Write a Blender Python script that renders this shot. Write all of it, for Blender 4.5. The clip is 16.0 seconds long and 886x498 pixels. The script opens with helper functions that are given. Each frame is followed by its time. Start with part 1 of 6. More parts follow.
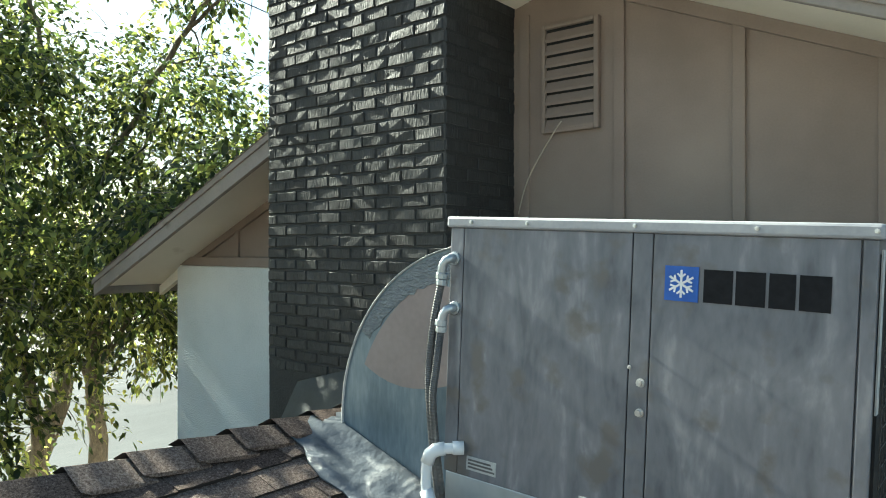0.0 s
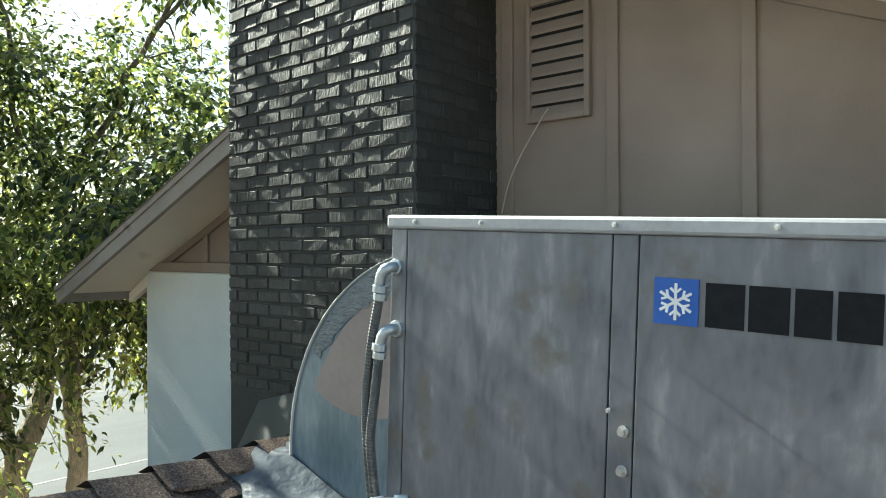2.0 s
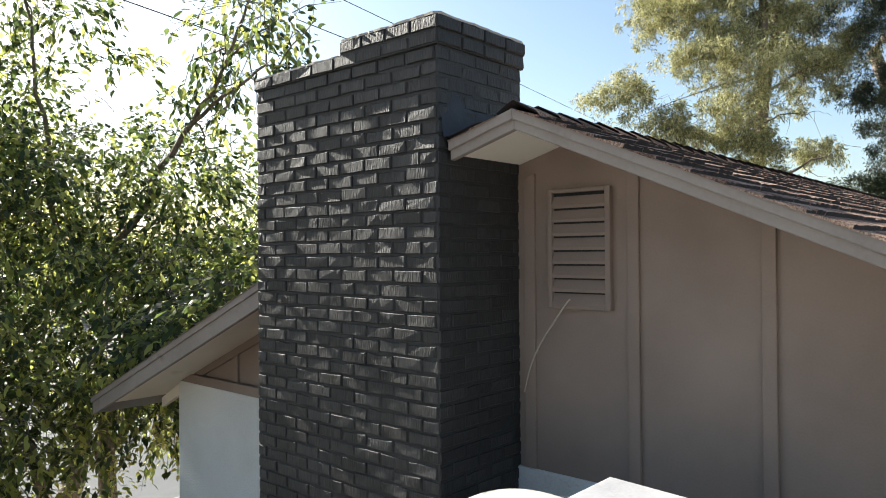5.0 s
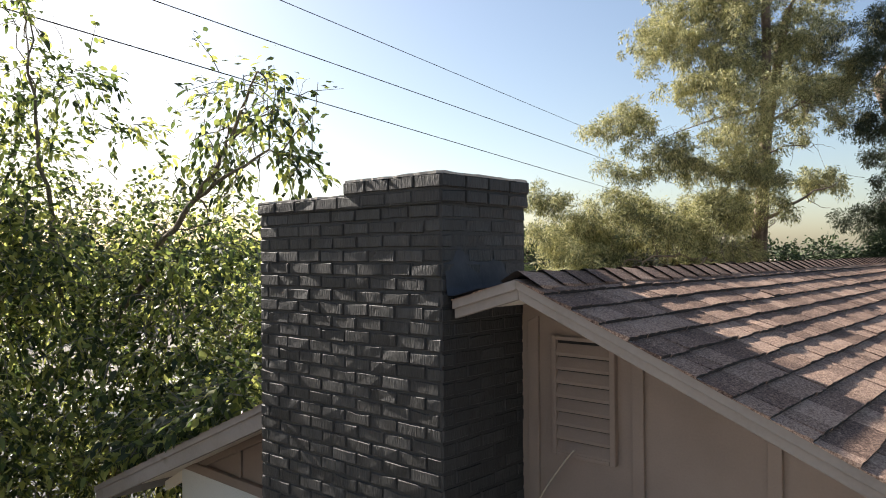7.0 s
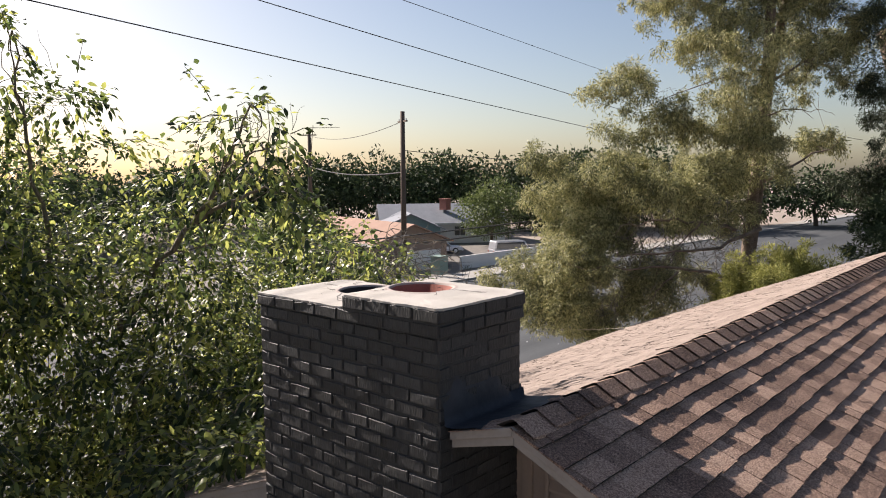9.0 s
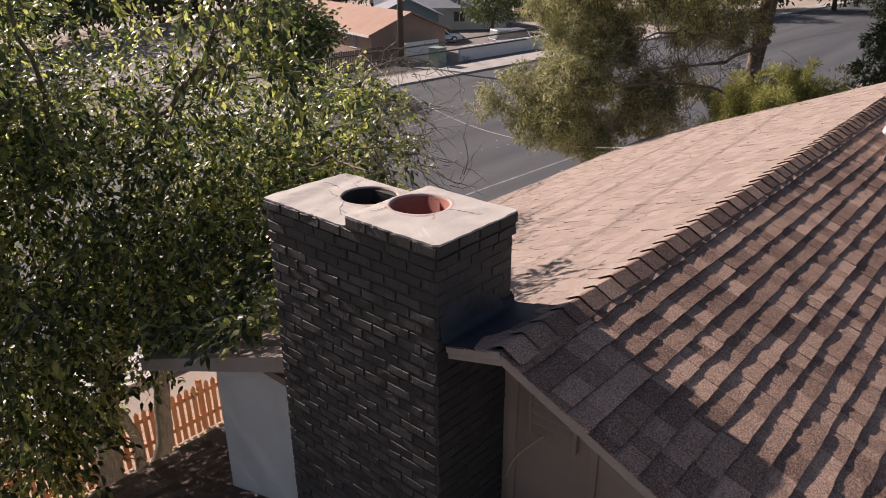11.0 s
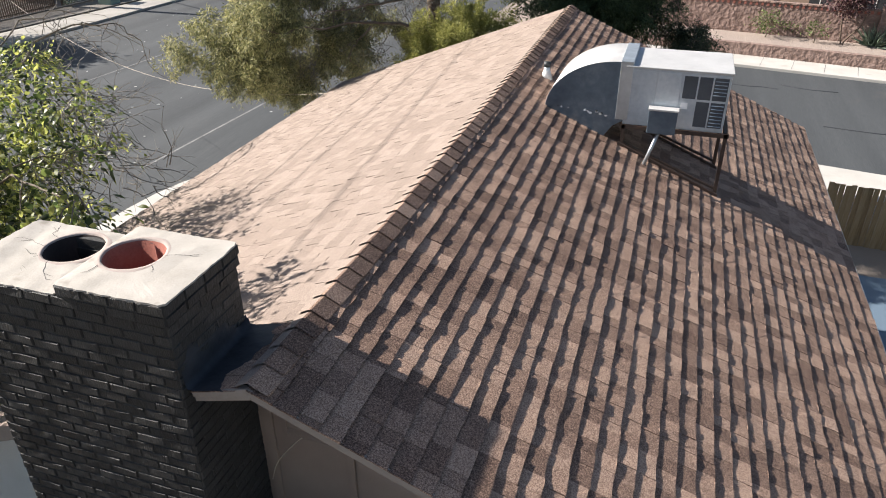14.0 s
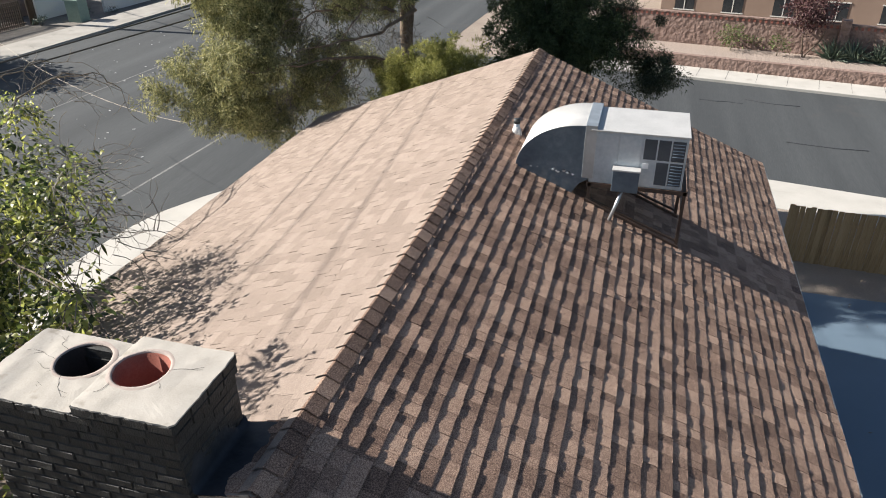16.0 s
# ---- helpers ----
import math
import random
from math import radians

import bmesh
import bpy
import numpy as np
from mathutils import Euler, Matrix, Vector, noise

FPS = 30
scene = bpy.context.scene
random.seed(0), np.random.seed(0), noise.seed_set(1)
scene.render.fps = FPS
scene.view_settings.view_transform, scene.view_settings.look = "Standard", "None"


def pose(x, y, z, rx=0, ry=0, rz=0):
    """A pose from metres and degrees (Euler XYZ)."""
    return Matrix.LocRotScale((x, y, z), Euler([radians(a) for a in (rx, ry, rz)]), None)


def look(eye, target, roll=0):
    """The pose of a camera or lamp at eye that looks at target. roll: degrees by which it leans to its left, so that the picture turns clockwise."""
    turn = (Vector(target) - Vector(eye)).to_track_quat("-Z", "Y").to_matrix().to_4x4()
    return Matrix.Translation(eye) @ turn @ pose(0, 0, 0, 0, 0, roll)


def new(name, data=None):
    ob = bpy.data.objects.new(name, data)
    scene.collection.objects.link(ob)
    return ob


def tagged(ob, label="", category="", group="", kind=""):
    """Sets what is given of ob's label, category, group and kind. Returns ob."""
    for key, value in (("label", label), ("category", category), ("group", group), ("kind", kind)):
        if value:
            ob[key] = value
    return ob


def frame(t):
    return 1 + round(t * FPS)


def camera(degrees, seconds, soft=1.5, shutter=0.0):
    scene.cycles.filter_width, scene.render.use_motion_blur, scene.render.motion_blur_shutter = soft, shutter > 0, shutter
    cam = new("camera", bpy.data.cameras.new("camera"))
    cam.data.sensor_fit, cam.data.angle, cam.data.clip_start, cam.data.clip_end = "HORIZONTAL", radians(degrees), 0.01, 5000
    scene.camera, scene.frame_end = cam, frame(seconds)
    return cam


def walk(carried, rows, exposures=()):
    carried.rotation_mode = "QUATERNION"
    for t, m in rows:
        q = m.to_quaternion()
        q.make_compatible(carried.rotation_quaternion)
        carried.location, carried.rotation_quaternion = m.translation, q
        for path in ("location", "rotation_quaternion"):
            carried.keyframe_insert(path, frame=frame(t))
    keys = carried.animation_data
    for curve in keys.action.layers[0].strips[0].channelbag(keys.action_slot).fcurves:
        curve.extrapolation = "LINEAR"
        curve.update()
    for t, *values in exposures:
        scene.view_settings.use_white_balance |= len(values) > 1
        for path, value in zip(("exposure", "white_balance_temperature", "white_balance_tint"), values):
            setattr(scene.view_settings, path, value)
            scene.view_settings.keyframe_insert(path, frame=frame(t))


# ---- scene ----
cam = camera(63.8, 16.0, soft=1.0)
METRES, EYE, TILT, LEAN, TURN = 6.0, 5.3, 0.0, 0.0, 39.0
ROWS = [
    (0.0, 0.0, 0.0, 0.0, 0.0, 0.0, -0.0),
    (0.5, 0.0073, 0.0056, -0.0015, 0.43, 0.1, 0.05),
    (1.0, 0.0164, 0.0243, -0.003, 0.31, 0.19, 0.11),
    (1.5, 0.0268, 0.0598, -0.0026, 0.75, 0.26, 0.24),
    (2.0, 0.0318, 0.0803, 0.0018, 0.61, 0.18, 0.28),
    (2.5, 0.0325, 0.0786, 0.0264, 0.45, 0.14, 0.31),
    (3.0, 0.0343, 0.074, 0.0624, 0.29, 0.15, 0.33),
    (3.5, 0.0358, 0.0698, 0.0965, 0.5, 0.13, 0.41),
    (4.0, 0.0368, 0.068, 0.1289, 1.49, 0.17, 0.43),
    (6.5, 0.0334, 0.0645, 0.2581, 3.03, 0.37, 0.43),
    (7.0, 0.035, 0.0673, 0.3101, 2.89, 0.42, 0.47),
    (7.5, 0.0351, 0.0713, 0.3642, 2.74, 0.29, 0.43),
    (8.0, 0.0344, 0.0692, 0.4118, 2.6, -0.9, 0.41),
    (10.5, 0.0359, 0.0629, 0.6086, 2.47, -18.07, 0.34),
    (11.0, 0.0365, 0.0625, 0.6419, 2.4, -23.09, 0.31),
    (11.5, 0.038, 0.0627, 0.6828, 1.91, -27.5, 0.29),
    (12.0, 0.0402, 0.0629, 0.7066, -0.61, -29.04, 0.24),
    (12.5, 0.042, 0.061, 0.7174, -4.18, -29.1, 0.2),
    (13.0, 0.0447, 0.0594, 0.7271, -9.17, -29.17, 0.16),
    (13.5, 0.0469, 0.0583, 0.7392, -15.55, -29.26, 0.1),
    (14.0, 0.0473, 0.058, 0.7588, -21.29, -29.31, 0.07),
    (14.5, 0.0454, 0.0582, 0.7895, -22.88, -29.3, 0.09),
    (15.0, 0.0438, 0.0573, 0.828, -23.01, -29.28, 0.13),
    (15.5, 0.0433, 0.0532, 0.8699, -23.16, -29.26, 0.18),
    (16.0, 0.0426, 0.0479, 0.9097, -23.49, -29.23, 0.24),
]
STOPS = [(0.0, 2.32, 6400, -9), (1.5, 2.32, 6400, -9), (2.5, 2.3, 6450, -4), (3.5, 2.28, 6500, 0), (4.2, 2.22, 6500, 2), (6.3, 1.78, 6600, 11), (7.0, 1.73, 6700, 11), (8.0, 1.46, 6650, 12), (10.5, 0.91, 6900, 24), (11.0, 0.87, 6950, 25), (12.5, 1.14, 6650, 14), (14.0, 1.34, 6500, 11), (15.0, 1.29, 6500, 10), (16.0, 1.15, 6500, 9)]
walk(cam, [(t, pose(0, 0, EYE, TILT, LEAN, TURN) @ pose(METRES * x, METRES * y, METRES * z, 90 + pitch, roll, yaw)) for t, x, y, z, yaw, pitch, roll in ROWS], STOPS)

# ---------------------------------------------------------------- light
SUN_ELEV, SUN_EPS = 32.2, 0.02
sun_dir = Vector((math.cos(radians(SUN_ELEV)), SUN_EPS, -math.sin(radians(SUN_ELEV)))).normalized()
world = bpy.data.worlds.new("sky")
scene.world = world
world.use_nodes = True
wn = world.node_tree.nodes
sky = wn.new("ShaderNodeTexSky")
sky.sky_type = "NISHITA"
sky.sun_disc = False
sky.sun_elevation = radians(SUN_ELEV)
sky.sun_rotation = math.atan2(-sun_dir.x, -sun_dir.y)
sky.air_density, sky.dust_density, sky.ozone_density = 1.0, 1.4, 1.05
wn["Background"].inputs["Strength"].default_value = 0.0525
world.node_tree.links.new(sky.outputs[0], wn["Background"].inputs["Color"])
sun = new("sun", bpy.data.lights.new("sun", "SUN"))
sun.data.energy, sun.data.angle, sun.data.color = 5.0, radians(0.5), (1.0, 0.935, 0.855)
sun.matrix_world = look((-30, 0, 30), Vector((-30, 0, 30)) + sun_dir)


# ---------------------------------------------------------------- materials
def material(name, stops, scale=6.0, rough=0.8, metal=0.0, bump=0.2, bump_scale=60.0, fine=0.35, rand=0.0, island=0.0,
             stretch=(1, 1, 1), spec=0.5, stain=None, trans=0.0, bump_dist=0.01, detail=6.0, shift=False, lo=0.28, hi=0.72, glow=1.0, swirl=0.0):
    """Noise-mottled surface: stops are colours from dark to light; fine: share of the small grain; rand, island: spread of value per object or piece."""
    m = bpy.data.materials.new(name)
    m.use_nodes = True
    nt = m.node_tree
    n, l = nt.nodes, nt.links
    b = n["Principled BSDF"]
    b.inputs["Roughness"].default_value, b.inputs["Metallic"].default_value = rough, metal
    b.inputs["Specular IOR Level"].default_value = spec
    tc = n.new("ShaderNodeTexCoord")
    mp = n.new("ShaderNodeMapping")
    mp.inputs["Scale"].default_value = stretch
    l.new(tc.outputs["Object"], mp.inputs[0])
    if shift:
        mv = n.new("ShaderNodeMath")
        mv.operation = "MULTIPLY"
        mv.inputs[1].default_value = 61.0
        l.new(n.new("ShaderNodeObjectInfo").outputs["Random"], mv.inputs[0])
        l.new(mv.outputs[0], mp.inputs["Location"])
    big = n.new("ShaderNodeTexNoise")
    big.inputs["Scale"].default_value, big.inputs["Detail"].default_value = scale, detail
    big.inputs["Distortion"].default_value = swirl
    small = n.new("ShaderNodeTexNoise")
    small.inputs["Scale"].default_value, small.inputs["Detail"].default_value = bump_scale, 3
    l.new(mp.outputs[0], big.inputs[0]), l.new(mp.outputs[0], small.inputs[0])
    mix = n.new("ShaderNodeMix")
    mix.data_type = "FLOAT"
    mix.inputs[0].default_value = fine
    l.new(big.outputs[0], mix.inputs[2]), l.new(small.outputs[0], mix.inputs[3])
    value = mix.outputs[0]
    if rand or island:
        src = n.new("ShaderNodeObjectInfo").outputs["Random"] if rand else n.new("ShaderNodeNewGeometry").outputs["Random Per Island"]
        ma = n.new("ShaderNodeMath")
        ma.operation = "MULTIPLY_ADD"
        ma.inputs[1].default_value, ma.inputs[2].default_value = rand or island, -(rand or island) / 2
        l.new(src, ma.inputs[0])
        ad = n.new("ShaderNodeMath")
        l.new(value, ad.inputs[0]), l.new(ma.outputs[0], ad.inputs[1])
        value = ad.outputs[0]
    ramp = n.new("ShaderNodeValToRGB")
    el = ramp.color_ramp.elements
    while len(el) < len(stops):
        el.new(0.5)
    for i, c in enumerate(stops):
        el[i].position = lo + (hi - lo) * i / max(1, len(stops) - 1)
        el[i].color = (*c, 1)
    l.new(value, ramp.inputs[0])
    colour = ramp.outputs[0]
    if stain:
        st = n.new("ShaderNodeTexNoise")
        st.inputs["Scale"].default_value, st.inputs["Detail"].default_value = stain[1], 8
        l.new(tc.outputs["Object"], st.inputs[0])
        sr = n.new("ShaderNodeValToRGB")
        sr.color_ramp.elements[0].position, sr.color_ramp.elements[1].position = stain[2], stain[2] + 0.12
        l.new(st.outputs[0], sr.inputs[0])
        mx = n.new("ShaderNodeMix")
        mx.data_type = "RGBA"
        l.new(sr.outputs[0], mx.inputs[0]), l.new(colour, mx.inputs[6])
        mx.inputs[7].default_value = (*stain[0], 1)
        colour = mx.outputs[2]
    l.new(colour, b.inputs["Base Color"])
    bp = n.new("ShaderNodeBump")
    bp.inputs["Strength"].default_value, bp.inputs["Distance"].default_value = bump, bump_dist
    l.new(small.outputs[0], bp.inputs["Height"]), l.new(bp.outputs[0], b.inputs["Normal"])
    if trans:
        tr = n.new("ShaderNodeBsdfTranslucent")
        hs = n.new("ShaderNodeHueSaturation")
        hs.inputs["Value"].default_value = glow
        l.new(colour, hs.inputs["Color"]), l.new(hs.outputs[0], tr.inputs[0])
        ms = n.new("ShaderNodeMixShader")
        ms.inputs[0].default_value = trans
        l.new(b.outputs[0], ms.inputs[1]), l.new(tr.outputs[0], ms.inputs[2])
        l.new(ms.outputs[0], n["Material Output"].inputs[0])
    return m


def shingle_material(name, island, spread=0.105, sunlit=False, darker=False):
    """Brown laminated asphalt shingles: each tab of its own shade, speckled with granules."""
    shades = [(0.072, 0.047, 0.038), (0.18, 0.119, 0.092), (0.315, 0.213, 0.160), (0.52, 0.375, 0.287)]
    # Darker set of browns, used on the lower roof.
    if darker:
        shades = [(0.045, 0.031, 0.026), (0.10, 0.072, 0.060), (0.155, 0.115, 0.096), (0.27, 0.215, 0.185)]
    # Paler copy for the sunward slope: its sunlight is put into the colour.
    if sunlit:
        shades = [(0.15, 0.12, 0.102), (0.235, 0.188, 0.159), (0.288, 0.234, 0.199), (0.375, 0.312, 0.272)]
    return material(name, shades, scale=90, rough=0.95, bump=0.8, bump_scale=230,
                    fine=0.5, lo=0.33 if sunlit else 0.37, hi=0.67 if sunlit else 0.63, rand=0 if island else spread, island=spread if island else 0, bump_dist=0.006, spec=0.15, shift=not island)


M = {
    "tan": material("tan_paint", [(0.20, 0.155, 0.126), (0.24, 0.187, 0.153), (0.275, 0.217, 0.179)], scale=2.2, rough=0.75, bump=0.15, bump_scale=90, fine=0.2),
    "trim": material("trim_paint", [(0.195, 0.168, 0.146), (0.252, 0.220, 0.194), (0.29, 0.256, 0.228)], scale=3, rough=0.75, bump=0.12, bump_scale=40, fine=0.3, bump_dist=0.003, stain=((0.17, 0.14, 0.11), 5.0, 0.64)),
    "soffit": material("soffit_paint", [(0.74, 0.69, 0.58), (0.82, 0.77, 0.66)], scale=2, rough=0.8, bump=0.1, stain=((0.46, 0.37, 0.26), 1.5, 0.68)),
    "stucco": material("white_stucco", [(0.55, 0.56, 0.53), (0.66, 0.67, 0.64), (0.72, 0.73, 0.7)], scale=1.5, rough=0.9, bump=0.7, bump_scale=70, fine=0.4, bump_dist=0.012),
    "shingle": shingle_material("shingle_granules", False, 0.14),
    "shingles": shingle_material("shingle_granules_field", True, 0.13),
    "shingles_sunlit": shingle_material("sunlit_shingle_field", True, 0.12, True),
    "shingle_darker": shingle_material("darker_shingle", False, 0.14, False, True),
    "shingles_darker": shingle_material("darker_shingle_field", True, 0.12, False, True),
    "shaded_cut_edge": material("shaded_cut_shingle_edge", [(0.018, 0.014, 0.013), (0.032, 0.025, 0.022)], scale=40, rough=0.95, bump=0.3),
    "felt": material("roof_underlay", [(0.035, 0.03, 0.027), (0.06, 0.05, 0.045)], rough=0.95),
    "brick": material("black_painted_brick", [(0.0125, 0.0125, 0.0123), (0.0225, 0.0227, 0.0223), (0.040, 0.0402, 0.0395)], scale=9, rough=0.66, bump=0.6, bump_scale=45, fine=0.5, rand=0.3, stretch=(2.2, 1, 0.5), bump_dist=0.014, spec=0.5, shift=True),
    "mortar": material("black_painted_mortar", [(0.014, 0.015, 0.0148), (0.028, 0.029, 0.0285)], scale=12, rough=0.7, bump=0.6, bump_scale=80),
    "crown": material("mortar_crown", [(0.29, 0.272, 0.24), (0.37, 0.345, 0.31), (0.42, 0.395, 0.36)], scale=5, rough=0.95, bump=0.2, bump_scale=90, fine=0.3, detail=10, stain=((0.26, 0.235, 0.2), 6, 0.62)),
    "lip": material("pinkish_mortar", [(0.30, 0.25, 0.225), (0.38, 0.32, 0.29)], scale=12, rough=0.95, bump=0.3, bump_scale=60),
    "clay": material("clay_flue", [(0.16, 0.05, 0.035), (0.26, 0.085, 0.06), (0.3, 0.12, 0.09)], scale=6, rough=0.9, bump=0.2),
    "soot": material("sooty_clay", [(0.01, 0.008, 0.008), (0.03, 0.02, 0.017)], scale=6, rough=0.95),
    "tar": material("tar_flashing", [(0.014, 0.016, 0.020), (0.023, 0.0255, 0.032), (0.036, 0.0395, 0.048)], scale=5, rough=0.7, bump=0.5, bump_scale=14, fine=0.4, bump_dist=0.015),
    "tar_silver": material("silvered_tar", [(0.05, 0.062, 0.08), (0.095, 0.11, 0.13), (0.14, 0.155, 0.172), (0.5, 0.5, 0.49)], scale=5, rough=0.42, bump=0.5, bump_scale=16, fine=0.15, bump_dist=0.02, swirl=1.2, lo=0.34, hi=0.70),
    "ac_metal": material("weathered_grey_sheet", [(0.092, 0.097, 0.113), (0.144, 0.15, 0.170), (0.186, 0.19, 0.213), (0.285, 0.285, 0.30)], scale=7, rough=0.5, metal=0.3, bump=0.03, bump_scale=40, fine=0.25, detail=15, swirl=1.1, stretch=(1.3, 1.0, 0.42), lo=0.30, hi=0.70, stain=((0.142, 0.134, 0.13), 9, 0.55)),
    "ac_top": material("pale_galvanised_top", [(0.40, 0.40, 0.40), (0.48, 0.48, 0.475), (0.55, 0.545, 0.54)], scale=3, rough=0.55, metal=0.25, bump=0.05),
    "ac_lid": material("dusty_galvanised_lid", [(0.25, 0.255, 0.275), (0.32, 0.325, 0.345), (0.38, 0.383, 0.40)], scale=5, rough=0.55, metal=0.2, bump=0.05, detail=10),
    "galv": material("galvanised_steel", [(0.36, 0.40, 0.43), (0.47, 0.51, 0.54), (0.58, 0.62, 0.65)], scale=4, rough=0.42, metal=0.75, bump=0.08, bump_scale=20, fine=0.2, detail=8),
    "duct": material("galvanised_duct", [(0.085, 0.115, 0.14), (0.16, 0.205, 0.24), (0.28, 0.33, 0.365)], scale=4, rough=0.42, metal=0.35, bump=0.06, bump_scale=30, fine=0.3, detail=12, stretch=(1.6, 1.6, 0.4)),
    "cool_panel": material("bright_galvanised_panel", [(0.36, 0.41, 0.45), (0.47, 0.525, 0.565), (0.60, 0.64, 0.67)], scale=3, rough=0.32, metal=0.25, bump=0.05, bump_scale=20, detail=10),
    "navy": material("dark_blue_grey_sheet", [(0.075, 0.105, 0.14), (0.125, 0.165, 0.205), (0.22, 0.265, 0.30)], scale=1.8, rough=0.28, metal=0.25, bump=0.05, bump_scale=14),
    "duct_paint": material("faded_pink_overpaint", [(0.23, 0.185, 0.178), (0.29, 0.232, 0.215), (0.33, 0.27, 0.25)], scale=3, rough=0.6, bump=0.03, bump_scale=30, detail=10),
    "sealant": material("smeared_sealant", [(0.13, 0.15, 0.165), (0.26, 0.28, 0.29)], scale=16, rough=0.6, bump=1.0, bump_scale=40, fine=0.5, bump_dist=0.02, stretch=(1, 1, 2.5)),
    "bolt": material("zinc_bolt", [(0.5, 0.5, 0.5), (0.65, 0.65, 0.64)], rough=0.35, metal=0.8),
    "blue": material("blue_sticker", [(0.012, 0.085, 0.38), (0.018, 0.11, 0.46)], scale=20, rough=0.45, bump=0.02),
    "white": material("white_print", [(0.7, 0.72, 0.74), (0.8, 0.8, 0.8)], scale=20, rough=0.6, bump=0.02),
    "black": material("black_print", [(0.006, 0.0065, 0.008), (0.014, 0.014, 0.017)], scale=30, rough=0.7, bump=0.03, spec=0.2),
    "paper": material("rating_label", [(0.32, 0.33, 0.33), (0.5, 0.5, 0.49)], scale=15, rough=0.6, bump=0.05),
    "grille": material("black_fan_grille", [(0.02, 0.02, 0.02), (0.05, 0.05, 0.052)], scale=10, rough=0.45, spec=0.5),
    "fan": material("fan_hub_metal", [(0.42, 0.33, 0.31), (0.55, 0.45, 0.42)], rough=0.5, metal=0.4),
    "dark": material("hollow_shade_and_coil", [(0.008, 0.008, 0.008), (0.02, 0.02, 0.02)], rough=0.9),
    "plate": material("dark_painted_plate", [(0.018, 0.021, 0.023), (0.04, 0.045, 0.048)], scale=6, rough=0.55, metal=0.1, bump=0.1),
    "conduit": material("grey_conduit", [(0.085, 0.085, 0.088), (0.15, 0.15, 0.152)], scale=12, rough=0.5, metal=0.5, bump=0.1),
    "pvc": material("white_pvc", [(0.66, 0.68, 0.7), (0.76, 0.77, 0.78)], scale=8, rough=0.35, bump=0.03),
    "cable": material("beige_cable", [(0.4, 0.34, 0.26), (0.5, 0.43, 0.34)], rough=0.6),
    "rust": material("rusty_steel", [(0.03, 0.02, 0.016), (0.06, 0.038, 0.028), (0.1, 0.055, 0.035)], scale=9, rough=0.8, bump=0.3),
    "glass": material("dark_louvre_panel", [(0.04, 0.05, 0.065), (0.07, 0.085, 0.1)], scale=3, rough=0.25, bump=0.02),
    "asphalt": material("asphalt", [(0.026, 0.030, 0.034), (0.041, 0.046, 0.050), (0.060, 0.066, 0.070)], scale=0.5, rough=0.9, bump=0.4, bump_scale=50, fine=0.3, bump_dist=0.01, lo=0.36, hi=0.64, stretch=(1, 0.05, 1), stain=((0.058, 0.057, 0.056), 0.35, 0.62)),
    "concrete": material("pale_concrete", [(0.34, 0.325, 0.30), (0.42, 0.405, 0.375), (0.48, 0.46, 0.43)], scale=0.8, rough=0.9, bump=0.25, bump_scale=50, stain=((0.36, 0.34, 0.31), 1.2, 0.62)),
    # The blue of the house's shade is put into this concrete's colour.
    "patio": material("shade_blue_patio", [(0.10, 0.145, 0.19), (0.13, 0.18, 0.235)], scale=0.7, rough=0.6, bump=0.1, bump_scale=40),
    "dirt": material("desert_ground", [(0.19, 0.155, 0.125), (0.26, 0.215, 0.175), (0.33, 0.28, 0.23)], scale=0.5, rough=0.95, bump=0.7, bump_scale=30, fine=0.4, bump_dist=0.03),
    "gravel": material("tan_gravel", [(0.20, 0.14, 0.095), (0.34, 0.25, 0.175), (0.48, 0.37, 0.28)], scale=22, rough=0.95, bump=1.0, bump_scale=26, fine=0.5, bump_dist=0.04, detail=3),
    "oldconcrete": material("worn_grey_concrete", [(0.22, 0.21, 0.19), (0.29, 0.275, 0.25), (0.34, 0.325, 0.30)], scale=0.9, rough=0.9, bump=0.25, bump_scale=40, stain=((0.19, 0.18, 0.165), 0.8, 0.6)),
    "greygravel": material("grey_brown_gravel", [(0.10, 0.09, 0.078), (0.15, 0.135, 0.118), (0.22, 0.20, 0.175)], scale=1.2, rough=0.95, bump=0.8, bump_scale=14, fine=0.5, bump_dist=0.04),
    "pinkgravel": material("pink_gravel", [(0.22, 0.18, 0.155), (0.30, 0.245, 0.21), (0.40, 0.33, 0.285)], scale=12, rough=0.95, bump=0.9, bump_scale=20, fine=0.5, bump_dist=0.04),
    "rockwall": material("reddish_split_stone", [(0.15, 0.10, 0.083), (0.225, 0.155, 0.13), (0.30, 0.215, 0.185)], scale=3.0, rough=0.95, bump=1.0, bump_scale=4.5, fine=0.5, bump_dist=0.12),
    "cedar": material("cedar_picket", [(0.30, 0.115, 0.05), (0.42, 0.17, 0.075), (0.5, 0.23, 0.11)], scale=6, rough=0.8, bump=0.3, bump_scale=30, stretch=(6, 6, 0.6), rand=0.2),
    "board": material("weathered_fence_board", [(0.23, 0.15, 0.07), (0.33, 0.22, 0.11), (0.4, 0.28, 0.155)], scale=4, rough=0.9, bump=0.4, bump_scale=25, stretch=(8, 8, 0.7), rand=0.25),
    "pole": material("weathered_pole", [(0.07, 0.05, 0.038), (0.13, 0.095, 0.07)], scale=4, rough=0.95, bump=0.5, bump_scale=20, stretch=(5, 5, 0.4)),
    "wire": material("black_wire", [(0.02, 0.02, 0.02), (0.03, 0.03, 0.03)], rough=0.6),
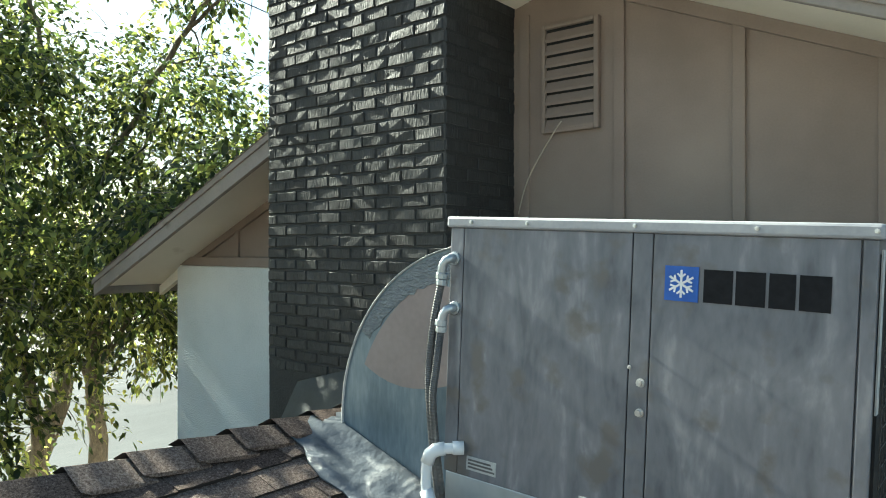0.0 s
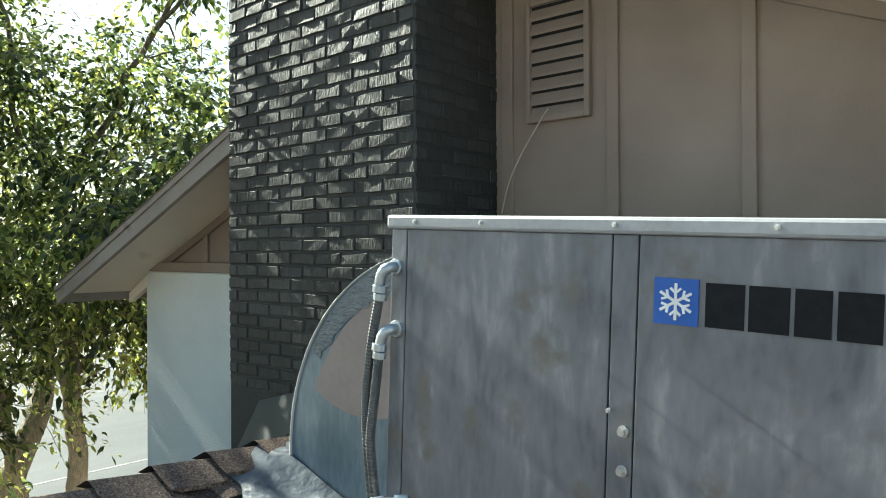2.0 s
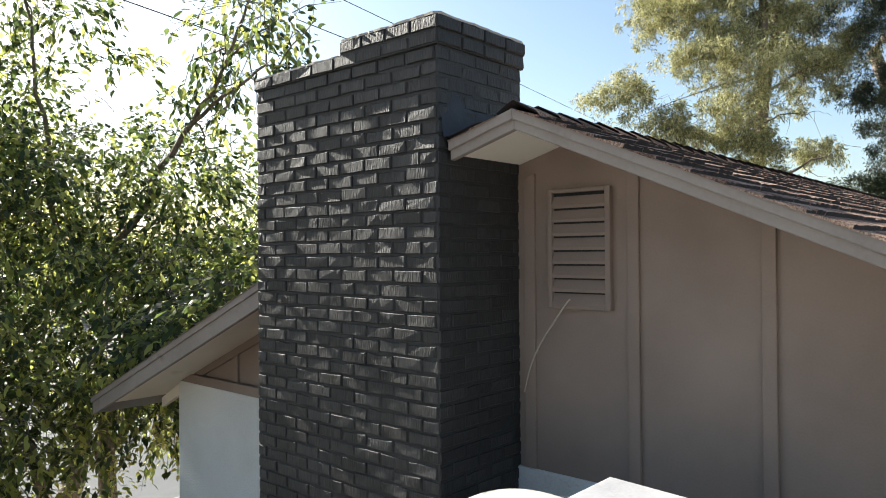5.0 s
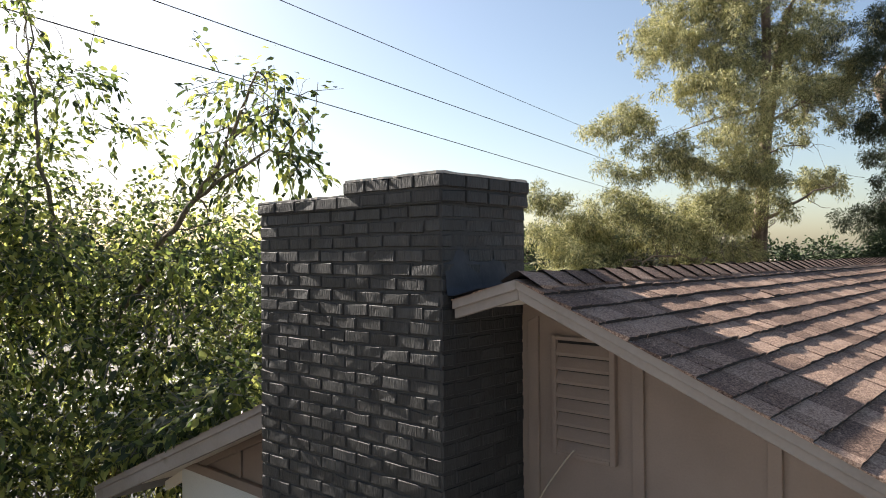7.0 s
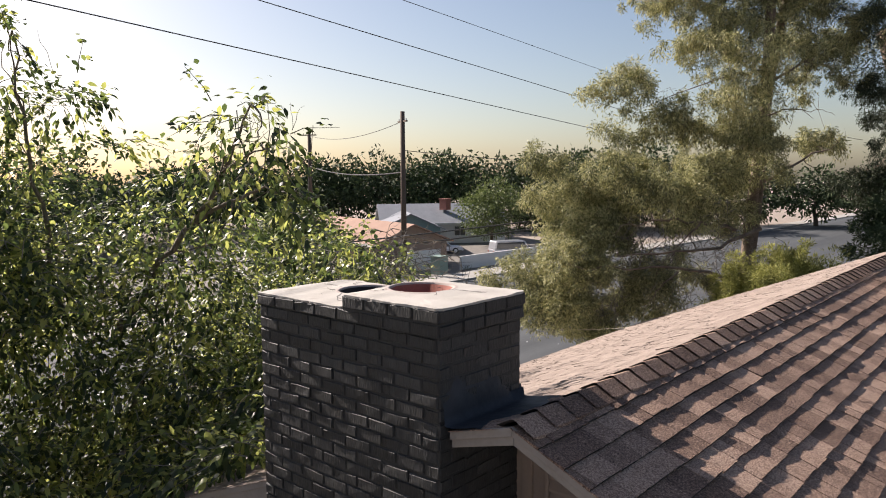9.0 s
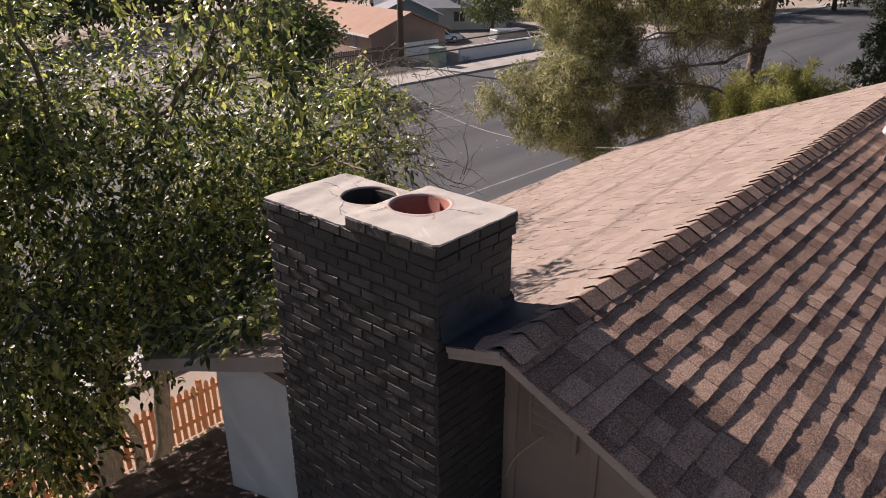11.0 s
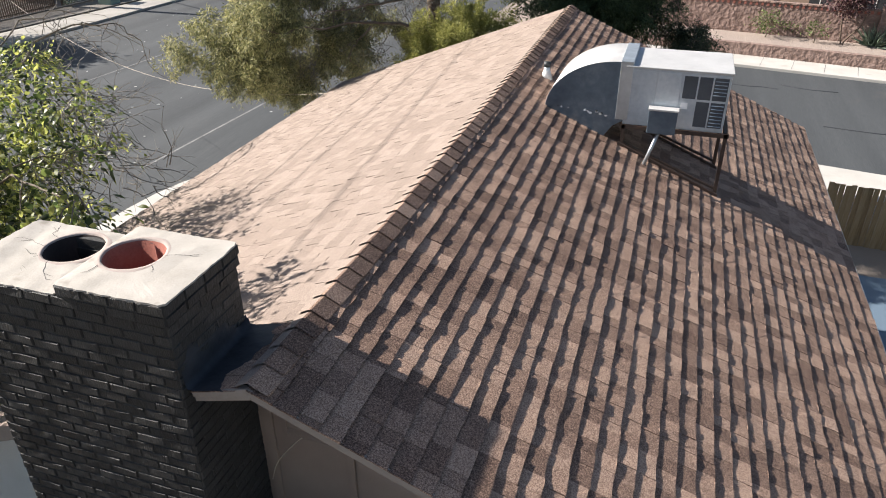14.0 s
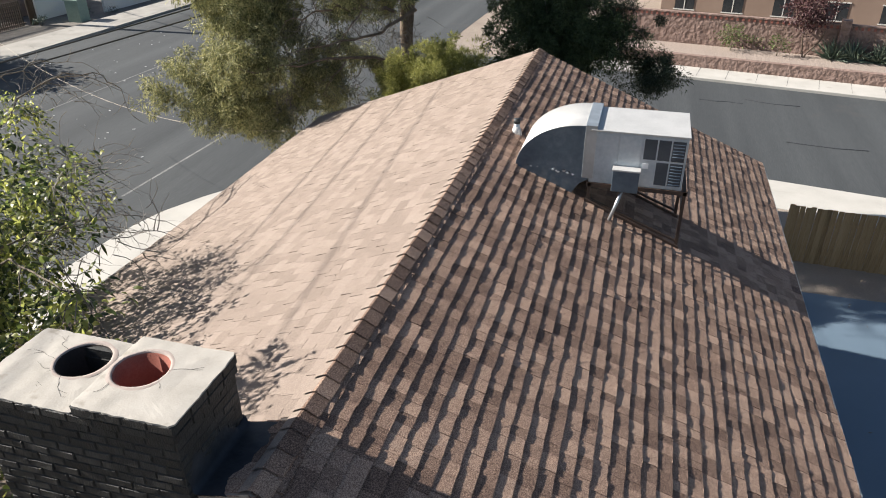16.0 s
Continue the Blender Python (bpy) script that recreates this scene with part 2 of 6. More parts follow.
    "leaf": material("green_leaf", [(0.029, 0.044, 0.015), (0.064, 0.092, 0.027), (0.142, 0.176, 0.046), (0.31, 0.325, 0.09)], scale=0.8, rough=0.4, bump=0.0, island=0.75, fine=0.05, trans=0.48, spec=0.45, glow=1.6),
    "bark": material("pale_bark", [(0.085, 0.07, 0.052), (0.155, 0.13, 0.098), (0.25, 0.21, 0.16)], scale=7, rough=0.95, bump=1.0, bump_scale=22, stretch=(3, 3, 0.7), bump_dist=0.03),
    "twig": material("bare_twig", [(0.11, 0.10, 0.088), (0.27, 0.25, 0.22)], rough=0.9),
    "needle": material("pine_needles", [(0.092, 0.10, 0.044), (0.205, 0.212, 0.09), (0.34, 0.334, 0.148), (0.48, 0.455, 0.225)], scale=0.5, rough=0.6, bump=0.0, island=0.65, fine=0.05, trans=0.3, glow=1.1),
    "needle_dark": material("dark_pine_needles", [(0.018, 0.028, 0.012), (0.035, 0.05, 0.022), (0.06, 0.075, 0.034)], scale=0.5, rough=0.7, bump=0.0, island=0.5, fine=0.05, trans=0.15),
    "needle_light": material("bright_shrub_leaves", [(0.18, 0.19, 0.05), (0.30, 0.305, 0.09), (0.43, 0.42, 0.15)], scale=0.7, rough=0.7, bump=0.0, island=0.5, fine=0.05, trans=0.4),
    "shrub_green": material("green_shrub_leaves", [(0.06, 0.085, 0.025), (0.105, 0.14, 0.04), (0.17, 0.205, 0.065)], scale=0.7, rough=0.6, bump=0.0, island=0.5, fine=0.05, trans=0.25),
    "pinebark": material("pine_bark", [(0.075, 0.055, 0.042), (0.16, 0.12, 0.09), (0.26, 0.2, 0.15)], scale=5, rough=0.95, bump=1.0, bump_scale=15, bump_dist=0.03),
    "far_leaf": material("distant_foliage", [(0.022, 0.038, 0.014), (0.045, 0.07, 0.024), (0.075, 0.105, 0.04)], scale=0.2, rough=0.8, bump=0.0, island=0.5, fine=0.05, trans=0.1),
    "plum": material("purple_leaves", [(0.035, 0.012, 0.014), (0.075, 0.028, 0.03), (0.11, 0.05, 0.05)], scale=0.7, rough=0.6, bump=0.0, island=0.5, fine=0.05, trans=0.2),
    "agave": material("grey_green_blades", [(0.07, 0.1, 0.07), (0.13, 0.17, 0.12)], scale=2, rough=0.6, bump=0.0, island=0.4),
    "far_roof": material("far_brown_shingle", [(0.26, 0.16, 0.115), (0.34, 0.215, 0.16)], scale=0.8, rough=0.95, bump=0.3, bump_scale=6),
    "far_roof_grey": material("far_grey_shingle", [(0.15, 0.165, 0.19), (0.22, 0.235, 0.26)], scale=0.8, rough=0.9, bump=0.3, bump_scale=6),
    "far_wall": material("far_tan_wall", [(0.24, 0.17, 0.13), (0.3, 0.22, 0.175)], scale=0.8, rough=0.9),
    "far_white": material("far_white_wall", [(0.55, 0.54, 0.52), (0.66, 0.65, 0.63)], scale=0.8, rough=0.9),
    "teal": material("teal_gable", [(0.12, 0.2, 0.2), (0.17, 0.26, 0.26)], rough=0.8),
    "window": material("dark_window", [(0.02, 0.025, 0.03), (0.04, 0.045, 0.05)], rough=0.1),
    "carpaint": material("silver_van_paint", [(0.33, 0.34, 0.36), (0.38, 0.39, 0.41)], rough=0.3, metal=0.5, bump=0.0),
    "carwhite": material("white_car_paint", [(0.62, 0.62, 0.63), (0.68, 0.68, 0.69)], rough=0.3, bump=0.0),
    "tyre": material("tyre_rubber", [(0.015, 0.015, 0.015), (0.025, 0.025, 0.025)], rough=0.8),
    "boxgreen": material("utility_green", [(0.15, 0.22, 0.19), (0.2, 0.28, 0.24)], rough=0.6),
    "redbrick": material("far_red_brick", [(0.22, 0.08, 0.06), (0.32, 0.13, 0.1)], scale=8, rough=0.9),
    "paint_line": material("road_marking", [(0.06, 0.06, 0.06), (0.16, 0.16, 0.157), (0.30, 0.30, 0.295)], scale=3, rough=0.85, fine=0.5, bump_scale=14),
}


# ---------------------------------------------------------------- building helpers
class Shape:
    """A mesh in the making: vertices and faces."""

    def __init__(self):
        self.v, self.f = [], []

    def add(self, verts, faces, m=None):
        k = len(self.v)
        self.v += [tuple(m @ Vector(p)) for p in verts] if m else [tuple(p) for p in verts]
        self.f += [tuple(i + k for i in f) for f in faces]
        return self

    def box(self, x0, x1, y0, y1, z0, z1, m=None):
        vs = [(x, y, z) for z in (z0, z1) for x, y in ((x0, y0), (x1, y0), (x1, y1), (x0, y1))]
        return self.add(vs, [(3, 2, 1, 0), (4, 5, 6, 7), (0, 1, 5, 4), (1, 2, 6, 5), (2, 3, 7, 6), (3, 0, 4, 7)], m)

    def slab(self, top, depth, along=(0, 0, -1)):
        """A plate under the polygon top (counter-clockwise from outside), depth thick."""
        n, a = len(top), Vector(along) * depth
        vs = [tuple(p) for p in top] + [tuple(Vector(p) + a) for p in top]
        fs = [tuple(range(n)), tuple(range(2 * n - 1, n - 1, -1))] + [(i + n, (i + 1) % n + n, (i + 1) % n, i) for i in range(n)]
        return self.add(vs, fs)

    def tube(self, path, r, seg=8, caps=True):
        """A round bar along a path; r: one radius or one for each point."""
        path = [Vector(p) for p in path]
        rs = r if isinstance(r, (list, tuple)) else [r] * len(path)
        k = len(self.v)
        side = None
        for i, p in enumerate(path):
            d = (path[min(i + 1, len(path) - 1)] - path[max(i - 1, 0)]).normalized()
            if side is None:
                side = d.orthogonal().normalized()
            side = (side - d * side.dot(d)).normalized()
            up = d.cross(side)
            for j in range(seg):
                a = 2 * math.pi * j / seg
                self.v.append(tuple(p + (side * math.cos(a) + up * math.sin(a)) * rs[i]))
        for i in range(len(path) - 1):
            for j in range(seg):
                a, b = k + i * seg + j, k + i * seg + (j + 1) % seg
                self.f.append((a, b, b + seg, a + seg))
        if caps:
            self.f.append(tuple(k + j for j in reversed(range(seg))))
            self.f.append(tuple(k + (len(path) - 1) * seg + j for j in range(seg)))
        return self

    def ring(self, c, r0, r1, z0, z1, seg=24):
        """An upright hollow cylinder."""
        vs = [(c[0] + r * math.cos(a), c[1] + r * math.sin(a), z) for r, z in ((r0, z0), (r1, z0), (r1, z1), (r0, z1)) for a in (2 * math.pi * i / seg for i in range(seg))]
        fs = []
        for q in range(4):
            for i in range(seg):
                fs.append((q * seg + i, q * seg + (i + 1) % seg, ((q + 1) % 4) * seg + (i + 1) % seg, ((q + 1) % 4) * seg + i))
        return self.add(vs, fs)

    def mesh(self, name, mat, smooth=False):
        me = bpy.data.meshes.new(name)
        me.from_pydata(self.v, [], self.f)
        me.materials.append(mat)
        if smooth:
            me.polygons.foreach_set("use_smooth", [True] * len(me.polygons))
        me.update()
        return me


def part(name, shape, mat, parent=None, label="", bevel=0.0, smooth=False, seg=2):
    ob = new(name, shape.mesh(name, mat, smooth))
    if parent is not None:
        ob.parent = parent
    if label:
        ob["label"] = label
    if bevel:
        md = ob.modifiers.new("bevel", "BEVEL")
        md.width, md.segments, md.limit_method = bevel, seg, "ANGLE"
    return ob


def thing(name, label, category, group="", at=(0, 0, 0), kind=""):
    e = new(name)
    e.location = at
    e.empty_display_size = 0.2
    return tagged(e, label, category, group, kind)


def under(child, parent):
    """Hang a mesh under its thing without moving it."""
    child.parent = parent
    child.matrix_parent_inverse = Matrix.Translation(-Vector(parent.location))
    return child


def fpart(name, shape, mat, parent, label="", bevel=0.0, smooth=False):
    """A part whose shape is given in world places, under a thing that stands anywhere."""
    return under(part(name, shape, mat, None, label, bevel, smooth), parent)


def leaf_mesh(name, mat, pts, dirs, length, width, rng, droop=0.5):
    """Many broad leaves, each six-cornered, folded along its rib and bent down towards its tip."""
    n = len(pts)
    d = np.asarray(dirs) + rng.normal(0, 0.5, (n, 3))
    d[:, 2] -= droop
    d /= np.linalg.norm(d, axis=1)[:, None] + 1e-9
    s = np.cross(d, rng.normal(0, 0.35, (n, 3)) + [0, 0, 1])
    s /= np.linalg.norm(s, axis=1)[:, None] + 1e-9
    w = np.cross(s, d)
    L = (length * rng.uniform(0.55, 1.25, n))[:, None]
    W = (width * rng.uniform(0.75, 1.2, n))[:, None] * 0.5
    sag = np.array([0, 0, -1.0])
    rib = [np.asarray(pts) + d * L * u + sag * L * 0.28 * u * u for u in (0.0, 0.32, 0.68, 1.0)]
    rows = [rib[0], rib[1] + s * W + w * W * 0.3, rib[2] + s * W * 0.8 + w * W * 0.25, rib[3], rib[2] - s * W * 0.8 + w * W * 0.25, rib[1] - s * W - w * W * 0.3]
    v = np.stack(rows, 1).reshape(-1, 3)
    q = np.arange(n)[:, None] * 6
    f = np.concatenate([q + [0, 1, 5], q + [1, 2, 4], q + [1, 4, 5], q + [2, 3, 4]], 1).reshape(-1)
    me = bpy.data.meshes.new(name)
    me.vertices.add(n * 6)
    me.vertices.foreach_set("co", v.reshape(-1))
    me.loops.add(len(f))
    me.loops.foreach_set("vertex_index", f)
    me.polygons.add(n * 4)
    me.polygons.foreach_set("loop_start", np.arange(n * 4) * 3)
    me.polygons.foreach_set("use_smooth", np.ones(n * 4, dtype=bool))
    me.materials.append(mat)
    me.update(calc_edges=True)
    return me


def cluster_mesh(name, mat, pts, dirs, length, width, rng, fold=0.25, blades=1, droop=0.3):
    """Many small leaves (four faces' worth of a folded blade) at pts, pointing roughly along dirs."""
    n = len(pts) * blades
    p = np.repeat(np.asarray(pts), blades, axis=0)
    d = np.repeat(np.asarray(dirs), blades, axis=0) + rng.normal(0, 0.55, (n, 3))
    d[:, 2] -= droop
    d /= np.linalg.norm(d, axis=1)[:, None] + 1e-9
    u = rng.normal(0, 1, (n, 3))
    s = np.cross(d, u)
    s /= np.linalg.norm(s, axis=1)[:, None] + 1e-9
    w = np.cross(s, d)
    L = (length * rng.uniform(0.6, 1.25, n))[:, None]
    W = (width * rng.uniform(0.7, 1.2, n))[:, None]
    base, tip = p, p + d * L
    mid = p + d * L * 0.45
    a, b = mid + s * W * 0.5 + w * W * fold, mid - s * W * 0.5 + w * W * fold
    v = np.stack([base, a, tip, b], 1).reshape(-1, 3)
    q = np.arange(n)[:, None] * 4
    f = np.concatenate([q + [0, 1, 2], q + [0, 2, 3]], 1).reshape(-1)
    me = bpy.data.meshes.new(name)
    me.vertices.add(n * 4)
    me.vertices.foreach_set("co", v.reshape(-1))
    me.loops.add(len(f))
    me.loops.foreach_set("vertex_index", f)
    me.polygons.add(n * 2)
    me.polygons.foreach_set("loop_start", np.arange(n * 2) * 3)
    me.materials.append(mat)
    me.update(calc_edges=True)
    return me


def blob_points(blobs, density, rng, shell=0.55, lump=0.9, spray=0.0, per=16):
    """Places and outward ways in and near the skin of ellipsoids (x, y, z, rx, ry, rz), gathered in uneven sprays with gaps.
    spray: metres of twig along which the leaves of one spray sit; the twigs come back too."""
    P, D, T = [], [], []
    for x, y, z, rx, ry, rz in blobs:
        k = int(density * (rx * ry + ry * rz + rx * rz) / 3 * 4)
        sprays = max(6, int(k / per))
        o = rng.normal(0, 1, (sprays, 3))
        o /= np.linalg.norm(o, axis=1)[:, None]
        rad = rng.uniform(shell, 1.12, sprays)[:, None]
        c = o * rad * [rx, ry, rz] + [x, y, z]
        idx = rng.integers(0, sprays, k)
        if spray:
            way = o + rng.normal(0, 0.6, (sprays, 3)) + [0, 0, -0.15]
            way /= np.linalg.norm(way, axis=1)[:, None]
            u = rng.uniform(-0.4, 1.0, k)[:, None]
            P.append(c[idx] + way[idx] * u * spray + [0, 0, -0.35] * u * u * spray + rng.normal(0, 0.045, (k, 3)))
            D.append(way[idx])
            T += [(c[i] - way[i] * 0.4 * spray, c[i], c[i] + way[i] * spray + np.array([0, 0, -0.35 * spray])) for i in range(0, sprays, 2)]
        else:
            spread = lump * 0.16 * (rx + ry + rz) / 3 + 0.10
            P.append(c[idx] + rng.normal(0, spread, (k, 3)) * [1, 1, 0.7])
            D.append(o[idx])
    return np.concatenate(P), np.concatenate(D), T


def clump_points(blobs, density, rng, size):
    """Places and ways of needles in rounded tufts, size metres in radius, set over the skin of ellipsoids."""
    P, D = [], []
    for x, y, z, rx, ry, rz in blobs:
        area = (rx * ry + ry * rz + rx * rz) / 3
        tufts = max(7, int(4.6 * area / (size * size)))
        o = rng.normal(0, 1, (tufts, 3))
        o /= np.linalg.norm(o, axis=1)[:, None]
        c = o * rng.uniform(0.25, 1.12, tufts)[:, None]
        if size > 0.23:
            knots = rng.normal(0, 1, (11, 3))
            knots *= (rng.uniform(0.35, 1.06, 11) / np.linalg.norm(knots, axis=1))[:, None]
            c = knots[rng.integers(0, 11, tufts)] + rng.normal(0, 0.27, (tufts, 3)) * [1.0, 1.0, 0.8]
        c = c * [rx, ry, rz] + [x, y, z]
        big = rng.uniform(0.5, 1.35, tufts)[:, None] * size * [1.0, 1.0, 0.8]
        k = max(12, int(density * area * 4 / tufts))
        idx = np.repeat(np.arange(tufts), k)
        q = rng.normal(0, 1, (len(idx), 3))
        q /= np.linalg.norm(q, axis=1)[:, None]
        q[:, 2] = np.where(q[:, 2] < 0, q[:, 2] * 1.35, q[:, 2])
        P.append(c[idx] + q * rng.uniform(0.3, 1.05, len(idx))[:, None] * big[idx])
        D.append(q * 0.6 + o[idx] * 0.5)
    return np.concatenate(P), np.concatenate(D), []
# ---------------------------------------------------------------- ground, streets, pavements
rng = np.random.default_rng(7)


def structure(name, shape, mat, label, category, bevel=0.0):
    return tagged(part(name, shape, mat, None, "", bevel), label, category, kind="structure")


structure("ground", Shape().slab([(-600, -300, 0), (400, -300, 0), (400, 700, 0), (-600, 700, 0)], 0.3), M["dirt"], "dry desert ground of dirt and fine gravel", "ground")
# the street beside the house and the side street that meets it
ST, SN = Vector((0.04, 0.9992, 0)), Vector((-0.9992, 0.04, 0))


def st(a, b, z=0.0):
    """A place on the street: a metres along it, b metres across it from its near kerb."""
    p = Vector((-15.0, 14.0, z)) + ST * a + SN * b
    return (p.x, p.y, z)


structure("road", Shape().slab([st(-60, 0.5, 0.012), st(4.5, 0.5, 0.012), st(7, -1.6, 0.012), st(250, -1.6, 0.012), st(250, 21.9, 0.012), st(-60, 21.9, 0.012)], 0.3), M["asphalt"], "wide grey asphalt street with faint tyre tracks", "road")
X0, X1 = Vector((0.9, 40.6, 0)), Vector((11.1, 38.8, 0))
xd = (X1 - X0).normalized()
xn = Vector((-xd.y, xd.x, 0))


def xs(a, b, z=0.0):
    """A place on the side street: a metres along it, b metres beyond its far kerb's foot."""
    p = X0 + xd * a + xn * b
    return (p.x, p.y, z)


structure("road_side", Shape().slab([xs(-14, -12.5, 0.008), xs(150, -12.5, 0.008), xs(150, 0, 0.008), xs(-14, 0, 0.008)], 0.3), M["asphalt"], "dark asphalt side street", "road")
for line in ([(3.0, 36.75), (3.7, 36.62), (4.3, 36.66), (5.0, 36.5)], [(5.2, 37.3), (5.8, 37.0), (6.5, 36.8), (7.6, 36.75)], [(6.3, 31.5), (7.1, 31.35), (8.2, 31.2), (9.4, 31.25)]):
    part("seal_line", Shape().tube([(x, y, 0.006) for x, y in line], 0.035, 6), M["tar"], scene.objects["road_side"], "dark tar crack seal")
structure("pavement_side", Shape().slab([xs(-8, 0, 0.16), xs(150, 0, 0.16), xs(150, 2.1, 0.16), xs(-8, 2.1, 0.16)], 0.3), M["concrete"], "pale concrete kerb and pavement along the side street", "pavement", 0.03)
for i in range(26):
    part("joint", Shape().slab([xs(-7 + 1.5 * i, 0.2, 0.163), xs(-6.985 + 1.5 * i, 0.2, 0.163), xs(-6.985 + 1.5 * i, 2.1, 0.163), xs(-7 + 1.5 * i, 2.1, 0.163)], 0.01), M["asphalt"], scene.objects["pavement_side"])
structure("driveway_apron", Shape().slab([xs(-2, -15.0, 0.01), xs(60, -15.0, 0.01), xs(60, -12.5, 0.01), xs(-2, -12.5, 0.01)], 0.2), M["concrete"], "pale worn concrete apron at the road's edge", "pavement")
structure("pavement_far", Shape().slab([st(-60, 21.9, 0.15), st(250, 21.9, 0.15), st(250, 24.3, 0.15), st(-60, 25.0, 0.15)], 0.3), M["oldconcrete"], "pale concrete kerb and pavement across the street", "pavement", 0.03)
structure("pavement_near", Shape().slab([st(-60, -1.1, 0.15), st(2.4, -1.1, 0.15), st(3.2, -4.5, 0.15), st(10.5, -6.5, 0.15), st(10.2, -4.0, 0.15), st(9.0, -2.4, 0.15), st(7.15, -1.05, 0.15), st(6.1, -0.45, 0.15), st(4.7, 0.17, 0.15), st(3.6, 0.42, 0.15), st(2.4, 0.5, 0.15), st(-60, 0.5, 0.15)], 0.3), M["concrete"], "pale concrete kerb and pavement beside the house", "pavement", 0.03)
structure("yard_gravel", Shape().slab([(-13.9, -6, 0.006), (-6.0, -6, 0.006), (-6.0, 12, 0.006), (-13.0, 12, 0.006)], 0.1), M["gravel"], "tan gravel yard beside the house", "ground")
structure("patio", Shape().slab([(2.0, -4, 0.05), (14, -4, 0.05), (14, 19.05, 0.05), (2.0, 19.05, 0.05)], 0.2), M["patio"], "smooth concrete patio, blue house shade put into its colour", "patio")
for a0, a1, b, w in ((-60, 3.0, 2.45, 0.09), (5.5, 19.0, 2.45, 0.10), (-60, 34, 12.5, 0.08)):
    structure("lane_line", Shape().slab([st(a0, b, 0.017), st(a1, b, 0.017), st(a1, b + w, 0.017), st(a0, b + w, 0.017)], 0.004), M["paint_line"], "worn pale lane line painted on asphalt", "road marking")

# pale flecks of litter on the street
fleck = thing("road_litter", "small pale flecks of litter on the asphalt", "litter", at=(-25, 28, 0.02), kind="stuff")
s = Shape()
for i in range(170):
    p = Vector(st(float(rng.uniform(2, 30)), float(rng.uniform(1.5, 21)), 0.0165)) - Vector((-25, 28, 0.02))
    q, a = float(rng.uniform(0.025, 0.08)), float(rng.uniform(0, 3))
    s.slab([(p.x + q * r_ * math.cos(a + k * 1.26), p.y + q * r_ * math.sin(a + k * 1.26), p.z + 0.012) for k, r_ in enumerate((1.0, 0.7, 1.1, 0.6, 0.9))], 0.01)
part("litter_fleck", s, M["paper"], fleck)

# ---------------------------------------------------------------- the house
RX, RZ, SR, SL = -2.12, 7.03, 0.43, 0.415      # ridge line, its height, the two pitches
Y0, Y1, WALL = 3.25, 15.75, 3.90               # rake edge, far rake, gable wall


STUB = 0.28                                    # pitch of the short piece beside the chimney


def zs(x):
    return RZ - STUB * (RX - x)


def zr(x):
    return RZ - (SR * (x - RX) if x > RX else SL * (RX - x))


house = thing("house", "tan house with brown shingle gable roof and white stucco wall", "house", at=(-2, 9, 0))
EAVE_R, EAVE_L, EAVE_L2 = 2.72, -7.02, -8.05
# gable wall right of the chimney and behind it: tan panels with battens
s = Shape()
s.slab([(-6.57, WALL, 5.14), (-3.9, WALL, 5.14), (-3.9, WALL, 5.06), (2.1, WALL, 5.06), (RX + (RZ - 0.055 - 5.06) / SR, WALL, 5.06), (RX, WALL, RZ - 0.055), (-6.57, WALL, zr(-6.57) - 0.055)], 0.2, (0, 1, 0))
fpart("gable_wall", s, M["tan"], house, "tan painted panel siding with vertical battens")
fpart("stucco_wall", Shape().box(-6.57, -3.9, WALL - 0.03, WALL + 0.2, 0, 5.14), M["stucco"], house, "white stucco wall", 0.015)
fpart("side_wall", Shape().box(-6.57, -6.4, WALL + 0.2, 15.0, 0, 4.95), M["stucco"], house, "white stucco side wall")
fpart("stucco_wall", Shape().box(-3.9, 2.35, WALL - 0.02, WALL + 0.2, 0, 5.08), M["stucco"], house, "white stucco wall below the siding", 0.012)
fpart("right_wall", Shape().box(2.15, 2.35, WALL + 0.2, 15.0, 0, 4.9), M["tan"], house)
fpart("far_wall", Shape().slab([(2.35, 15.2, 0), (-6.57, 15.2, 0), (-6.57, 15.2, 4.95), (RX, 15.2, RZ - 0.1), (2.35, 15.2, 4.9)], 0.2, (0, -1, 0)), M["tan"], house)
fpart("trim_board", Shape().box(-6.6, -4.2, WALL - 0.055, WALL, 5.14, 5.225), M["tan"], house, "", 0.006)
for x0, x1, z0 in ((-2.512, -2.438, 5.085), (-1.852, -1.787, 5.085), (-1.178, -1.112, 5.085), (-0.515, -0.45, 5.085), (0.15, 0.215, 5.085), (0.82, 0.885, 5.085), (1.48, 1.545, 5.085), (-5.62, -5.555, 5.225), (-4.3, -4.235, 5.225)):
    fpart("batten", Shape().slab([(x0, WALL - 0.022, z0), (x1, WALL - 0.022, z0), (x1, WALL - 0.022, zr(x1) - 0.1), (x0, WALL - 0.022, zr(x0) - 0.1)], 0.024, (0, 1, 0)), M["tan"], house, "", 0.004)
fpart("gable_filler", Shape().slab([(-2.56, WALL, zr(-2.56) - 0.056), (RX, WALL, RZ - 0.056), (RX, WALL, RZ - 0.04), (-2.56, WALL, zs(-2.56) - 0.04)], 0.2, (0, 1, 0)), M["tan"], house)
# frieze boards under the slopes
for x0, x1 in ((-6.33, -4.1), (-2.12, 2.2)):
    fpart("frieze_board", Shape().slab([(x0, WALL - 0.03, zr(x0) - 0.14), (x1, WALL - 0.03, zr(x1) - 0.14), (x1, WALL - 0.03, zr(x1) - 0.06), (x0, WALL - 0.03, zr(x0) - 0.06)], 0.03, (0, 1, 0)), M["tan"], house, "", 0.004)

